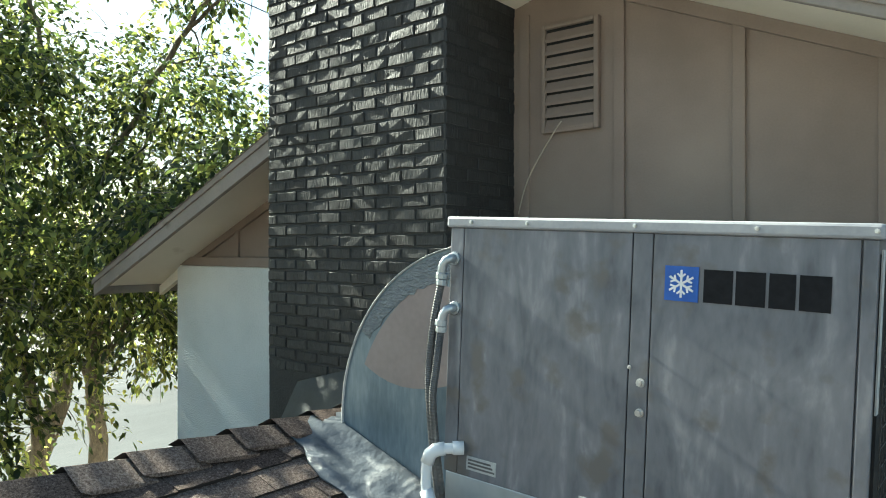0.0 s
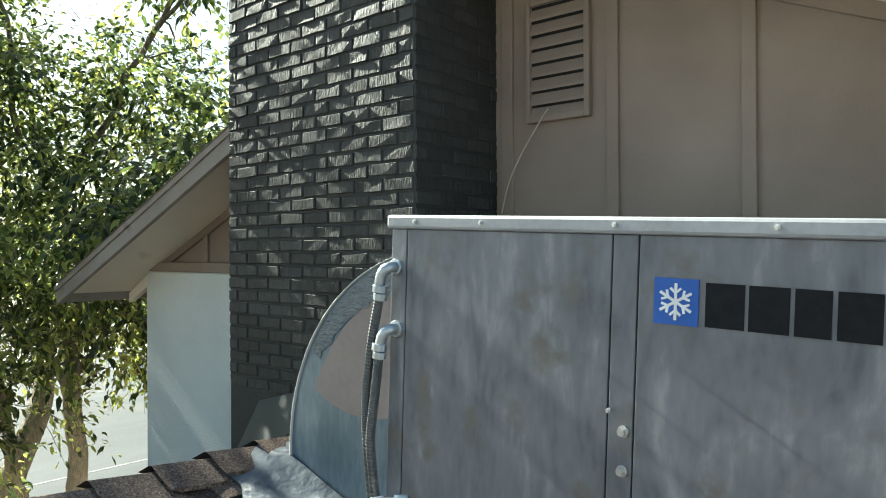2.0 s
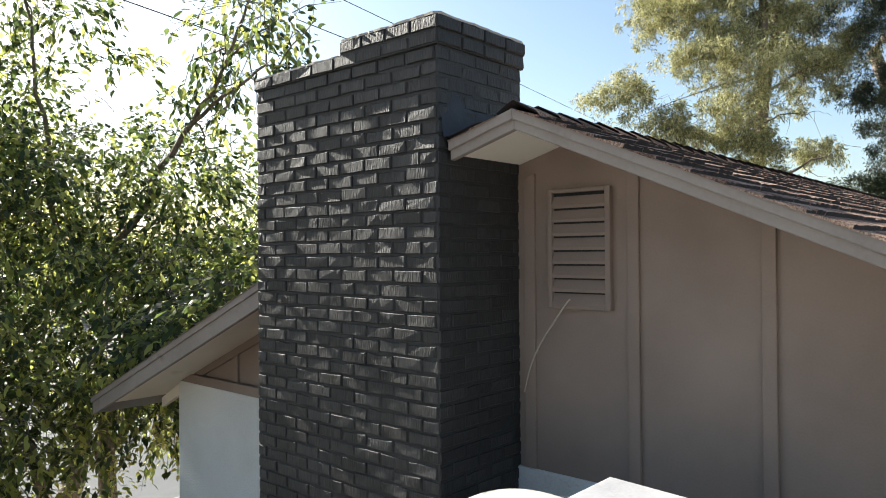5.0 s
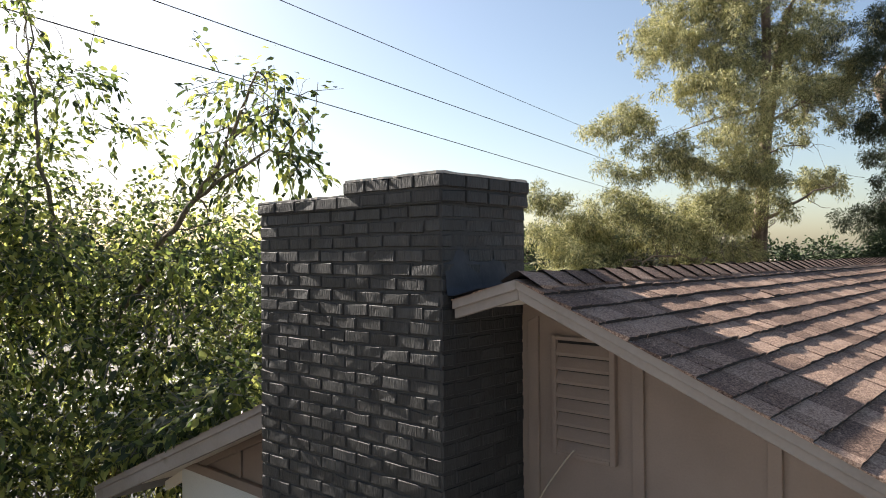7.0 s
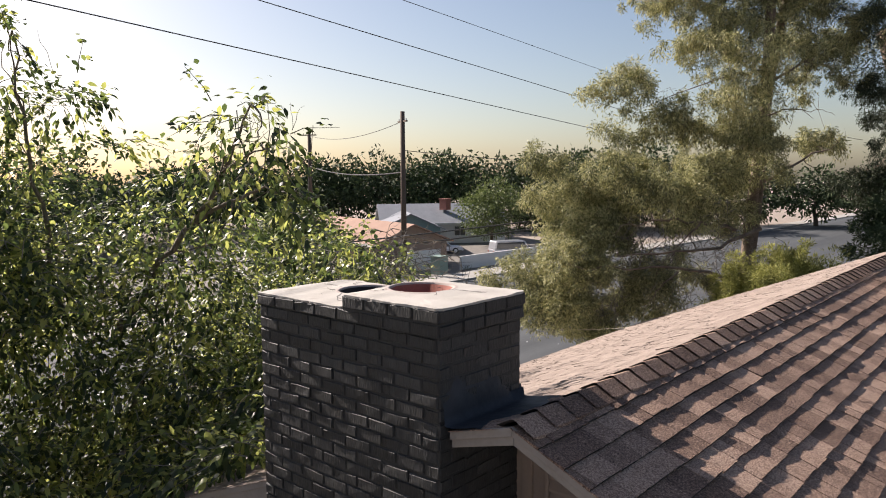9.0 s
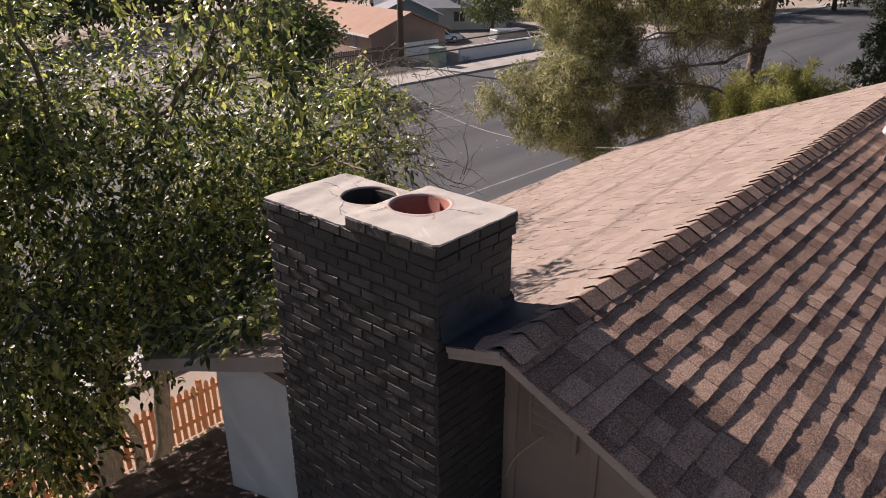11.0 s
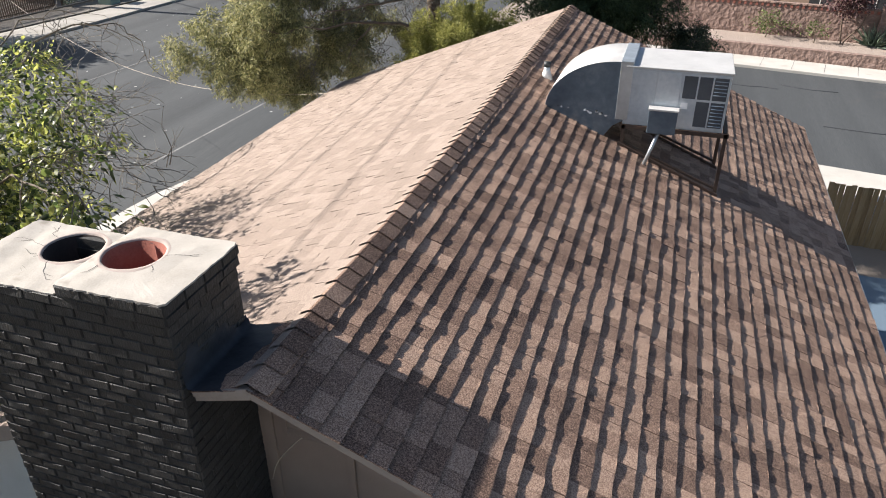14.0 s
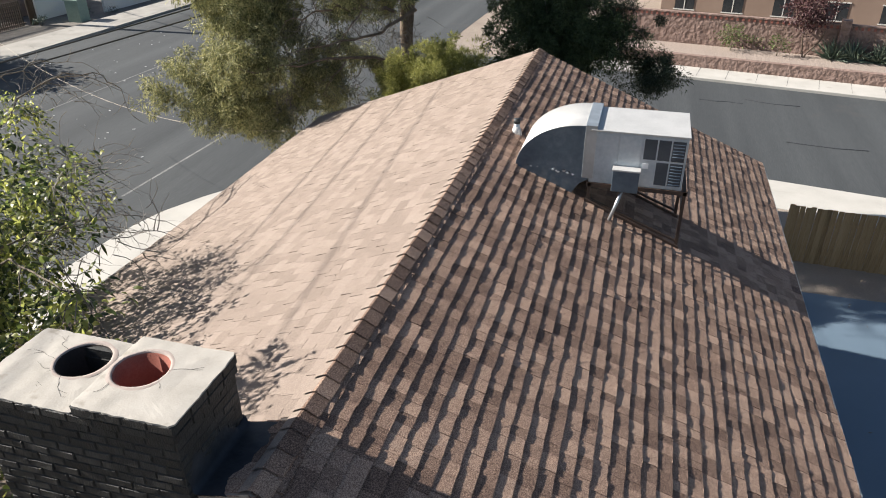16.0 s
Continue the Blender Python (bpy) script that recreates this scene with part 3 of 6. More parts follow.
# roof deck: two slabs with an edge of underlay
roof = fpart("roof", Shape().slab([(RX, Y0 + 0.02, RZ), (EAVE_R - 0.02, Y0 + 0.02, zr(EAVE_R)), (EAVE_R - 0.02, Y1, zr(EAVE_R)), (RX, Y1, RZ)], 0.05)
             .slab([(-2.52, Y0 + 0.02, zs(-2.52)), (RX, Y0 + 0.02, RZ), (RX, 3.98, RZ), (-2.52, 3.98, zs(-2.52))], 0.035)
             .slab([(-2.5, 3.98, zr(-2.5)), (RX, 3.98, RZ), (RX, Y1, RZ), (-2.5, Y1 + 0.09, zr(-2.5))], 0.05)
             .slab([(-4.25, 3.98, zr(-4.25)), (-2.5, 3.98, zr(-2.5)), (-2.5, Y1 + 0.09, zr(-2.5)), (-4.25, Y1 + 0.51, zr(-4.25))], 0.05)
             .slab([(EAVE_L, Y0 + 0.02, zr(EAVE_L)), (-4.25, Y0 + 0.02, zr(-4.25)), (-4.25, Y1 + 0.51, zr(-4.25)), (EAVE_L, Y1 + 1.18, zr(EAVE_L))], 0.05)
             .slab([(EAVE_L2, 6.6, zr(EAVE_L2)), (EAVE_L, 6.6, zr(EAVE_L)), (EAVE_L, Y1 + 1.18, zr(EAVE_L)), (EAVE_L2, Y1 + 1.42, zr(EAVE_L2))], 0.05), M["felt"], house, "brown laminated shingle roof")
# soffit boards under the front rake
fpart("soffit", Shape().slab([(EAVE_L + 0.06, Y0 + 0.04, zr(EAVE_L) - 0.047), (-4.21, Y0 + 0.04, zr(-4.21) - 0.047), (-4.21, WALL, zr(-4.21) - 0.047), (EAVE_L + 0.06, WALL, zr(EAVE_L) - 0.047)], 0.012), M["soffit"], house, "cream painted soffit boards")
fpart("soffit", Shape().slab([(-2.55, Y0 + 0.04, zs(-2.55) - 0.038), (RX, Y0 + 0.04, RZ - 0.038), (RX, WALL, RZ - 0.038), (-2.55, WALL, zs(-2.55) - 0.038)], 0.012)
      .slab([(RX, Y0 + 0.04, RZ - 0.047), (EAVE_R - 0.04, Y0 + 0.04, zr(EAVE_R) - 0.047), (EAVE_R - 0.04, WALL, zr(EAVE_R) - 0.047), (RX, WALL, RZ - 0.047)], 0.012), M["soffit"], house)
fpart("soffit", Shape().slab([(EAVE_L + 0.06, WALL, zr(EAVE_L) - 0.047), (-6.57, WALL, zr(-6.57) - 0.047), (-6.57, 7.0, zr(-6.57) - 0.047), (EAVE_L + 0.06, 7.0, zr(EAVE_L) - 0.047)], 0.012), M["soffit"], house)
fpart("rafter_tail", Shape().slab([(EAVE_L + 0.1, WALL - 0.02, zr(EAVE_L) - 0.17), (-6.57, WALL - 0.02, zr(-6.57) - 0.19), (-6.57, WALL - 0.02, zr(-6.57) - 0.08), (EAVE_L + 0.1, WALL - 0.02, zr(EAVE_L) - 0.08)], 0.05, (0, 1, 0)), M["soffit"], house)


def barge(xa, xb, d0, d1, y, t, zf=zr):
    """A sloping board below the rake from xa to xb, from d0 to d1 under the roof's surface."""
    return Shape().slab([(xa, y, zf(xa) - d1), (xb, y, zf(xb) - d1), (xb, y, zf(xb) - d0), (xa, y, zf(xa) - d0)], t, (0, 1, 0))


for xa, xb, zf in ((RX, EAVE_R, zr), (-2.53, RX, zs), (EAVE_L, -4.23, zr)):
    fpart("barge_board", barge(xa, xb, -0.004, 0.155 if xa == EAVE_L else 0.092, Y0, 0.04, zf), M["trim"], house, "weathered greyish tan barge board", 0.005)
    fpart("drip_board", barge(xa, xb, -0.008, 0.042, Y0 - 0.018, 0.018, zf), M["trim"], house, "", 0.004)
fpart("fascia", Shape().box(EAVE_R - 0.02, EAVE_R + 0.015, Y0, Y1, zr(EAVE_R) - 0.14, zr(EAVE_R) + 0.002), M["trim"], house, "", 0.005)
fpart("drip_edge", Shape().box(EAVE_R - 0.015, EAVE_R + 0.06, Y0, Y1, zr(EAVE_R) - 0.03, zr(EAVE_R) - 0.012), M["soffit"], house, "pale metal drip edge")
fpart("fascia", Shape().box(EAVE_L2 - 0.02, EAVE_L2 + 0.02, 6.6, Y1 + 1.4, zr(EAVE_L2) - 0.14, zr(EAVE_L2) + 0.002), M["trim"], house, "", 0.005)
fpart("fascia", Shape().box(EAVE_L - 0.01, EAVE_L + 0.03, Y0 + 0.04, 6.6, zr(EAVE_L) - 0.14, zr(EAVE_L) + 0.002), M["trim"], house, "", 0.005)
fpart("far_barge_board", Shape().slab([(EAVE_R, Y1 + 0.03, zr(EAVE_R) - 0.15), (RX, Y1 + 0.03, RZ - 0.15), (RX, Y1 + 0.03, RZ), (EAVE_R, Y1 + 0.03, zr(EAVE_R))], 0.04, (0, -1, 0)), M["trim"], house)

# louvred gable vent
# Black backing stands in for the unlit hollow behind the slats.
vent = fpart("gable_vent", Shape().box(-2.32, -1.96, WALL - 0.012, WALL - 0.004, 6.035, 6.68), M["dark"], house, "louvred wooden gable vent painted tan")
for x0, x1, z0, z1 in ((-2.336, -2.308, 6.022, 6.695), (-1.975, -1.942, 6.022, 6.695), (-2.308, -1.975, 6.022, 6.045), (-2.308, -1.975, 6.672, 6.695)):
    fr = fpart("vent_frame", Shape().box(x0, x1, WALL - 0.038, WALL, z0, z1), M["tan"], vent, "", 0.005)
    fr.matrix_parent_inverse = Matrix()
for i in range(8):
    z = 6.055 + i * 0.078
    sl = fpart("louvre_slat", Shape().slab([(-2.308, WALL - 0.035, z), (-1.975, WALL - 0.035, z), (-1.975, WALL - 0.006, z + 0.066), (-2.308, WALL - 0.006, z + 0.066)], 0.016), M["tan"], vent)
    sl.matrix_parent_inverse = Matrix()

# lower roof in front: a small gable with its ridge running out from the chimney
LX, LZ, LS = -2.80, 4.42, 0.355


def zl(x):
    return LZ - LS * abs(x - LX)


lower = fpart("lower_roof", Shape().slab([(LX, -3.5, LZ), (1.6, -3.5, zl(1.6)), (1.6, WALL, zl(1.6)), (LX, WALL, LZ)], 0.1)
              .slab([(-8.6, -3.5, zl(-8.6)), (LX, -3.5, LZ), (LX, WALL, LZ), (-8.6, WALL, zl(-8.6))], 0.1)
              .slab([(-8.6, WALL, zl(-8.6)), (-6.57, WALL, zl(-6.57)), (-6.57, 9.0, zl(-6.57)), (-8.6, 9.0, zl(-8.6))], 0.1), M["felt"], house, "lower brown shingle roof")
fpart("lower_fascia", Shape().box(-8.64, -8.6, -3.5, 9.0, zl(-8.6) - 0.16, zl(-8.6)), M["trim"], house)
fpart("lower_side_wall", Shape().box(-8.1, -7.95, -3.2, 9.0, 0, 2.45), M["stucco"], house)
fpart("lower_front_wall", Shape().slab([(-8.0, -3.2, 0), (1.5, -3.2, 0), (1.5, -3.2, 2.8), (LX, -3.2, 4.25), (-8.0, -3.2, 2.4)], 0.15, (0, 1, 0)), M["stucco"], house)
fpart("lower_right_wall", Shape().box(1.4, 1.55, -3.0, WALL, 0, 2.75), M["stucco"], house)

# ---------------------------------------------------------------- chimney
chim = thing("chimney", "black painted rough brick chimney with pale mortar crown and flues", "chimney", at=(-3.38, 3.56, 0))
CX0, CX1, CY0, CY1, CT = -4.20, -2.56, 3.185, 3.935, 7.43
for x0, x1, y0, y1 in ((CX0 + 0.008, CX0 + 0.13, CY0 + 0.008, CY1 - 0.008), (CX1 - 0.13, CX1 - 0.005, CY0 + 0.008, CY1 - 0.008), (CX0 + 0.13, CX1 - 0.13, CY0 + 0.008, CY0 + 0.13), (CX0 + 0.13, CX1 - 0.13, CY1 - 0.13, CY1 - 0.008)):
    fpart("core_wall", Shape().box(x0, x1, y0, y1, 0, CT), M["mortar"], chim)

# ---------------------------------------------------------------- rooftop air conditioner
ac = thing("air_conditioner", "weathered grey sheet-metal rooftop air conditioner with a blue sticker", "air conditioner", at=(-1.50, 1.93, 4.42))
AX0, AX1, AY0, AY1, AZ0, AZ1 = -1.535, -0.262, 1.93, 3.085, 4.52, 5.40
fpart("cabinet", Shape().box(AX0 + 0.012, AX1 - 0.012, AY0 + 0.012, AY1, AZ0, AZ1 - 0.02), M["ac_metal"], ac)
fpart("top_cover", Shape().box(AX0 - 0.012, AX1 + 0.012, AY0 - 0.012, AY1 + 0.012, AZ1 - 0.026, AZ1 + 0.012), M["ac_lid"], ac, "pale galvanised top cover with a folded lip", 0.008)
XM0, XM1 = -0.868, -0.810
for x0, x1, nm in ((AX0, AX0 + 0.055, "corner_post"), (AX0 + 0.058, XM0 - 0.003, "access_panel"), (XM0, XM1, "mullion"), (XM1 + 0.003, AX1 - 0.036, "access_panel"), (AX1 - 0.032, AX1, "corner_post")):
    fpart(nm, Shape().box(x0, x1, AY0, AY0 + 0.014, AZ0 + 0.01, AZ1 - 0.026), M["ac_metal"], ac, "", 0.003)
fpart("base_rail", Shape().box(AX0, AX1, AY0 + 0.01, AY0 + 0.05, AZ0 - 0.10, AZ0 + 0.006), M["galv"], ac, "", 0.004)
fpart("base_rail", Shape().box(AX0, AX1, AY1 - 0.05, AY1 - 0.01, AZ0 - 0.10, AZ0 + 0.006), M["galv"], ac, "", 0.004)
FX, FY, FR = -0.655, 2.755, 0.292
fpart("fan_well", Shape().ring((FX, FY), FR, FR + 0.014, AZ1 - 0.02, AZ1 + 0.018, 48), M["grille"], ac)
# Black disc stands in for the shade down the fan well.
fpart("fan_well_shade", Shape().ring((FX, FY), 0.0, FR + 0.002, AZ1 + 0.0125, AZ1 + 0.014, 48), M["dark"], ac)
for i in range(15):
    r = 0.062 + i * 0.0163
    pts = [(FX + r * math.cos(a), FY + r * math.sin(a), AZ1 + 0.024 - 0.006 * (r / FR) ** 2) for a in np.linspace(0, 2 * math.pi, 49)]
    fpart("guard_ring", Shape().tube(pts, 0.0027, 5, False), M["grille"], ac, "black wire fan guard ring", 0, True)
for k in range(4):
    a = k * math.pi / 2 + 0.4
    fpart("guard_spoke", Shape().tube([(FX + 0.05 * math.cos(a), FY + 0.05 * math.sin(a), AZ1 + 0.025), (FX + (FR + 0.01) * math.cos(a), FY + (FR + 0.01) * math.sin(a), AZ1 + 0.019)], 0.0028, 5), M["grille"], ac)
fpart("fan_cap", Shape().ring((FX, FY), 0.0, 0.045, AZ1 + 0.020, AZ1 + 0.030, 24), M["fan"], ac, "faded pinkish hub plate", 0.004)
# sticker: blue square with a pale star shape and four dark blocks in place of its lettering
fpart("blue_sticker", Shape().box(-0.770, -0.677, AY0 - 0.0035, AY0 + 0.002, 5.190, 5.286), M["blue"], ac, "blue square sticker")
s = Shape()
for k in range(3):
    a = k * math.pi / 3 + math.pi / 2
    arm = Matrix.Translation((-0.7235, AY0 - 0.0045, 5.238)) @ Matrix.Rotation(a, 4, "Y")
    s.box(-0.038, 0.038, -0.001 - 0.0003 * k, 0.001, -0.0029, 0.0029, arm)
    for e in (-1, 1):
        for w in (-1, 1):
            s.box(0, 0.015, -0.0019 - 0.0002 * w, 0.001, -0.0024, 0.0024, arm @ Matrix.Translation((e * 0.018, 0, 0)) @ Matrix.Rotation(w * 0.85 + (math.pi if e < 0 else 0), 4, "Y"))
fpart("star_mark", s, M["white"], ac)
for x0, x1 in ((-0.663, -0.588), (-0.580, -0.507), (-0.498, -0.436), (-0.427, -0.356)):
    fpart("dark_block", Shape().box(x0, x1, AY0 - 0.003, AY0 + 0.002, 5.192, 5.281), M["black"], ac)
fpart("rating_plate", Shape().box(-1.435, -1.315, AY0 - 0.003, AY0 + 0.002, 4.556, 4.602), M["paper"], ac, "faded rating label")
for i in range(3):
    fpart("label_bar", Shape().box(-1.428, -1.335 + 0.008 * i, AY0 - 0.0045, AY0 + 0.002, 4.588 - 0.012 * i, 4.594 - 0.012 * i), M["conduit"], ac)
fpart("warning_label", Shape().box(-1.01, -0.93, AY0 - 0.003, AY0 + 0.002, 4.535, 4.575), M["paper"], ac)
fpart("spec_label", Shape().box(AX1 - 0.001, AX1 + 0.003, 1.985, 2.02, 4.95, 5.35), M["paper"], ac)
s0 = Shape().tube([(0, 0, 0), (0, -0.006, 0)], 0.009, 6).tube([(0, -0.006, 0), (0, -0.012, 0)], 0.006, 6)
for x, z in ((-1.44, AZ1 - 0.006), (-1.22, AZ1 - 0.006), (-0.86, AZ1 - 0.006), (-0.53, AZ1 - 0.006), (-0.265, AZ1 - 0.006), (-0.86, 4.99)):
    o = fpart("screw", s0, M["bolt"], ac, "", 0, False)
    o.scale = (0.7, 0.7, 0.7)
    o.location = (x, AY0 - 0.012, z)
    o.matrix_parent_inverse = Matrix.Translation(-Vector(ac.location))
for z in (4.948, 4.862):
    o = fpart("latch_bolt", Shape().tube([(0, 0, 0), (0, -0.004, 0)], 0.013, 12).tube([(0, -0.004, 0), (0, -0.016, 0)], 0.0092, 6), M["bolt"], ac, "zinc quarter-turn latch bolt")
    o.location = (-0.829, AY0 - 0.001, z)
    o.matrix_parent_inverse = Matrix.Translation(-Vector(ac.location))
# coil guard on the end: a grid of wires over a dark coil
fpart("coil", Shape().box(AX1 - 0.012, AX1 - 0.004, 2.05, 2.99, 4.56, 5.34), M["dark"], ac)
for y in np.arange(2.05, 3.0, 0.05):
    fpart("guard_wire", Shape().tube([(AX1 + 0.006, y, 4.56), (AX1 + 0.006, y, 5.34)], 0.002, 4), M["grille"], ac)
for z in np.arange(4.56, 5.35, 0.05):
    fpart("guard_wire", Shape().tube([(AX1 + 0.008, 2.05, z), (AX1 + 0.008, 2.99, z)], 0.002, 4), M["grille"], ac)
stand = thing("equipment_stand", "rusty steel stand under the air conditioner", "stand", at=(-0.87, 2.42, 3.6))
for x in (AX0 + 0.08, AX1 - 0.1):
    for y in (AY0 + 0.08, AY1 - 0.1):
        fpart("leg", Shape().box(x - 0.03, x + 0.03, y - 0.03, y + 0.03, zl(x) - 0.01, AZ0 - 0.10), M["rust"], stand)
fpart("frame", Shape().box(AX0, AX1, AY0 + 0.05, AY0 + 0.1, AZ0 - 0.16, AZ0 - 0.10).box(AX0, AX1, AY1 - 0.1, AY1 - 0.05, AZ0 - 0.16, AZ0 - 0.10), M["rust"], stand)

ac.rotation_euler = (0, radians(2.4), 0)
ac.location.x -= 0.03

# ---------------------------------------------------------------- duct elbow beside it
duct = thing("duct_elbow", "large galvanised quarter-round duct elbow with faded pink patch", "duct", at=(-2.0, 2.65, 4.1))
DX, DZ, DR, DY0, DY1 = -1.69, 4.40, 0.92, 2.44, 2.96


def elbow(cx, cz, r, a0, a1, n=28):
    """The quarter-round side sheets' outline in x and z."""
    return [(cx + r * math.cos(a) * (1 - 0.035 * math.sin(2 * a)), cz + r * math.sin(a) * (1 - 0.035 * math.sin(2 * a))) for a in np.linspace(a0, a1, n)]


arc = elbow(DX, DZ, DR, math.pi / 2, math.pi)
outline = [(AX0, DZ + DR)] + arc + [(DX - DR, 4.30), (DX - 0.45, zl(DX - 0.45) - 0.05), (AX0, zl(AX0) - 0.05)]
fpart("side_sheet", Shape().slab([(x, DY0, z) for x, z in reversed(outline)], 0.012, (0, 1, 0)), M["duct"], duct)
fpart("side_sheet", Shape().slab([(x, DY1 - 0.012, z) for x, z in reversed(outline)], 0.012, (0, 1, 0)), M["duct"], duct)
s = Shape()
wrap = [(AX0, DZ + DR)] + arc + [(DX - DR, 4.25)]
s.add([(x, y, z) for x, z in wrap for y in (DY0 - 0.012, DY1 + 0.012)], [(2 * i, 2 * i + 2, 2 * i + 3, 2 * i + 1) for i in range(len(wrap) - 1)])
wr = fpart("wrapper", s, M["ac_top"], duct, "pale galvanised wrapper sheet", 0, True)
md = wr.modifiers.new("thick", "SOLIDIFY")
md.thickness = 0.004
pink = []
for a in np.linspace(0, 2 * math.pi, 40)[:-1]:
    x, z = -2.14 + 0.46 * math.cos(a) * (1 + 0.03 * math.sin(4 * a)), 4.92 + 0.25 * math.sin(a) * (1 + 0.05 * math.sin(3 * a + 1))
    q = math.hypot(x - DX, z - DZ)
    if x < DX and q > 0.92 * DR:
        x, z = DX + (x - DX) * 0.92 * DR / q, DZ + (z - DZ) * 0.92 * DR / q
    pink.append((x, z))
pink.reverse()
fpart("pink_patch", Shape().slab([(x, DY0 - 0.002, z) for x, z in reversed(pink)], 0.003, (0, 1, 0)), M["duct_paint"], duct, "faded pink overpaint on the duct side")
SEAL = [math.pi * (0.5 + 0.32 * i / 26) for i in range(27)]
seal = [(DX + DR * 0.985 * math.cos(a) * (1 - 0.035 * math.sin(2 * a)), DZ + DR * 0.985 * math.sin(a) * (1 - 0.035 * math.sin(2 * a))) for a in SEAL]
for i, a in reversed(list(enumerate(SEAL))):
    q = DR * (0.80 + 0.15 * (i / 26) ** 0.6 + 0.022 * noise.noise((i * 0.9, 2.0, 0.0)))
    seal.append((DX + q * math.cos(a), DZ + q * math.sin(a)))
fpart("sealant_smear", Shape().slab([(x, DY0 - 0.005, z) for x, z in reversed(seal)], 0.005, (0, 1, 0)), M["sealant"], duct, "grey sealant smeared along the rim")
# tar flashing round its foot
flash = thing("tar_flashing", "silvery smeared tar flashing round the duct's foot", "flashing", at=(-2.5, 2.6, 4.3))
N = 26
edge_out = [(-2.98 + 0.05 * math.sin(i * 2.1), 2.95 - i * 0.055 + 0.02 * math.sin(i * 1.3)) if i < 13 else (-2.93 + (i - 13) * 0.11, 2.20 - 0.018 * (i - 13) + 0.03 * math.sin(i * 1.7)) for i in range(N)]
edge_in = [(-2.60, 2.97 - i * 0.042) if i < 13 else (-2.60 + (i - 13) * 0.085, 2.435) for i in range(N)]
vs, fs = [], []
for (a, b), (c, d) in zip(edge_out, edge_in):
    for k in range(5):
        u = k / 4
        x, y = a + (c - a) * u, b + (d - b) * u
        vs.append((x, y, zl(x) + 0.020 + 0.06 * u ** 3 + 0.006 * noise.noise((x * 14, y * 14, 0))))
for i0, i1 in ((0, 12), (12, N - 1)):
    fs = [(i * 5 + k, i * 5 + k + 1, i * 5 + k + 6, i * 5 + k + 5) for i in range(i0, i1) for k in range(4)]
    lo = i0 * 5
    tf = fpart("tar_sheet", Shape().add(vs[lo:(i1 + 1) * 5], [tuple(q - lo for q in f) for f in fs]), M["tar_silver"], flash, "", 0, True)
    md = tf.modifiers.new("thick", "SOLIDIFY")
    md.thickness = 0.012
# loose sheet-metal plate leaning on the chimney
plate = thing("metal_plate", "dark sheet-metal flashing plate leaning against the chimney", "flashing plate", at=(-3.3, 3.1, 4.3))
fpart("sheet", Shape().slab([(-3.86, 2.98, zl(-3.86) + 0.02), (-3.10, 2.98, zl(-3.10) + 0.02), (-3.14, 3.15, 4.58), (-3.82, 3.15, 4.40)], 0.006, (0, -1, 0)), M["plate"], plate)

# ---------------------------------------------------------------- conduits and drain
for z0, way in ((5.268, [(-1.541, 1.895, 5.19), (-1.574, 1.893, 5.055), (-1.597, 1.895, 4.907), (-1.604, 1.90, 4.815), (-1.602, 1.92, 4.6), (-1.58, 1.95, 4.29)]),
                (5.098, [(-1.543, 1.893, 5.03), (-1.556, 1.89, 4.92), (-1.583, 1.893, 4.782), (-1.588, 1.93, 4.55), (-1.57, 1.97, 4.25)])):
    con = thing("conduit", "flexible grey metal conduit with an angled connector", "conduit", at=(-1.58, 1.96, 4.27))
    fpart("locknut", Shape().tube([(-1.508, 1.932, z0), (-1.508, 1.920, z0)], 0.024, 8), M["galv"], con, "", 0.002)
    bend = [(-1.508, 1.924, z0), (-1.512, 1.905, z0), (-1.522, 1.896, z0 - 0.006), (-1.532, 1.893, z0 - 0.02), (-1.538, 1.893, z0 - 0.04), way[0]]
    fpart("connector", Shape().tube(bend, 0.0155, 12), M["galv"], con, "zinc angled connector", 0, True)
    top = Vector(way[0])
    for dz, r in ((0.028, 0.0215), (0.006, 0.0195)):
        fpart("gland_nut", Shape().tube([top + Vector((0.003, 0, dz)), top + Vector((0.0, 0, dz - 0.02))], r, 8), M["galv"], con, "", 0.002)
    us = np.linspace(0, 1, 150)
    line = np.column_stack([np.interp(us, np.linspace(0, 1, len(way)), [p[k] for p in way]) for k in range(3)])
    for _ in range(60):
        line[1:-1] = (line[:-2] + line[2:]) / 2
    fpart("flex_tube", Shape().tube([tuple(p) for p in line], [0.0128 + 0.0013 * (i % 2) for i in range(150)], 10), M["conduit"], con)
pvc = thing("drain_pipe", "white plastic condensate drain pipe with elbows", "pipe", at=(-1.5, 1.85, 4.35))
fpart("pipe", Shape().tube([(-1.47, 1.925, 4.622), (-1.515, 1.885, 4.622), (-1.545, 1.866, 4.616), (-1.562, 1.858, 4.600), (-1.571, 1.854, 4.575), (-1.573, 1.852, 4.54), (-1.573, 1.85, 4.50), (-1.568, 1.848, 4.47), (-1.553, 1.845, 4.447), (-1.53, 1.842, 4.434), (-1.50, 1.837, 4.429), (-1.45, 1.825, 4.426), (-1.05, 1.72, 4.41)], 0.0185, 14), M["pvc"], pvc, "", 0, True)
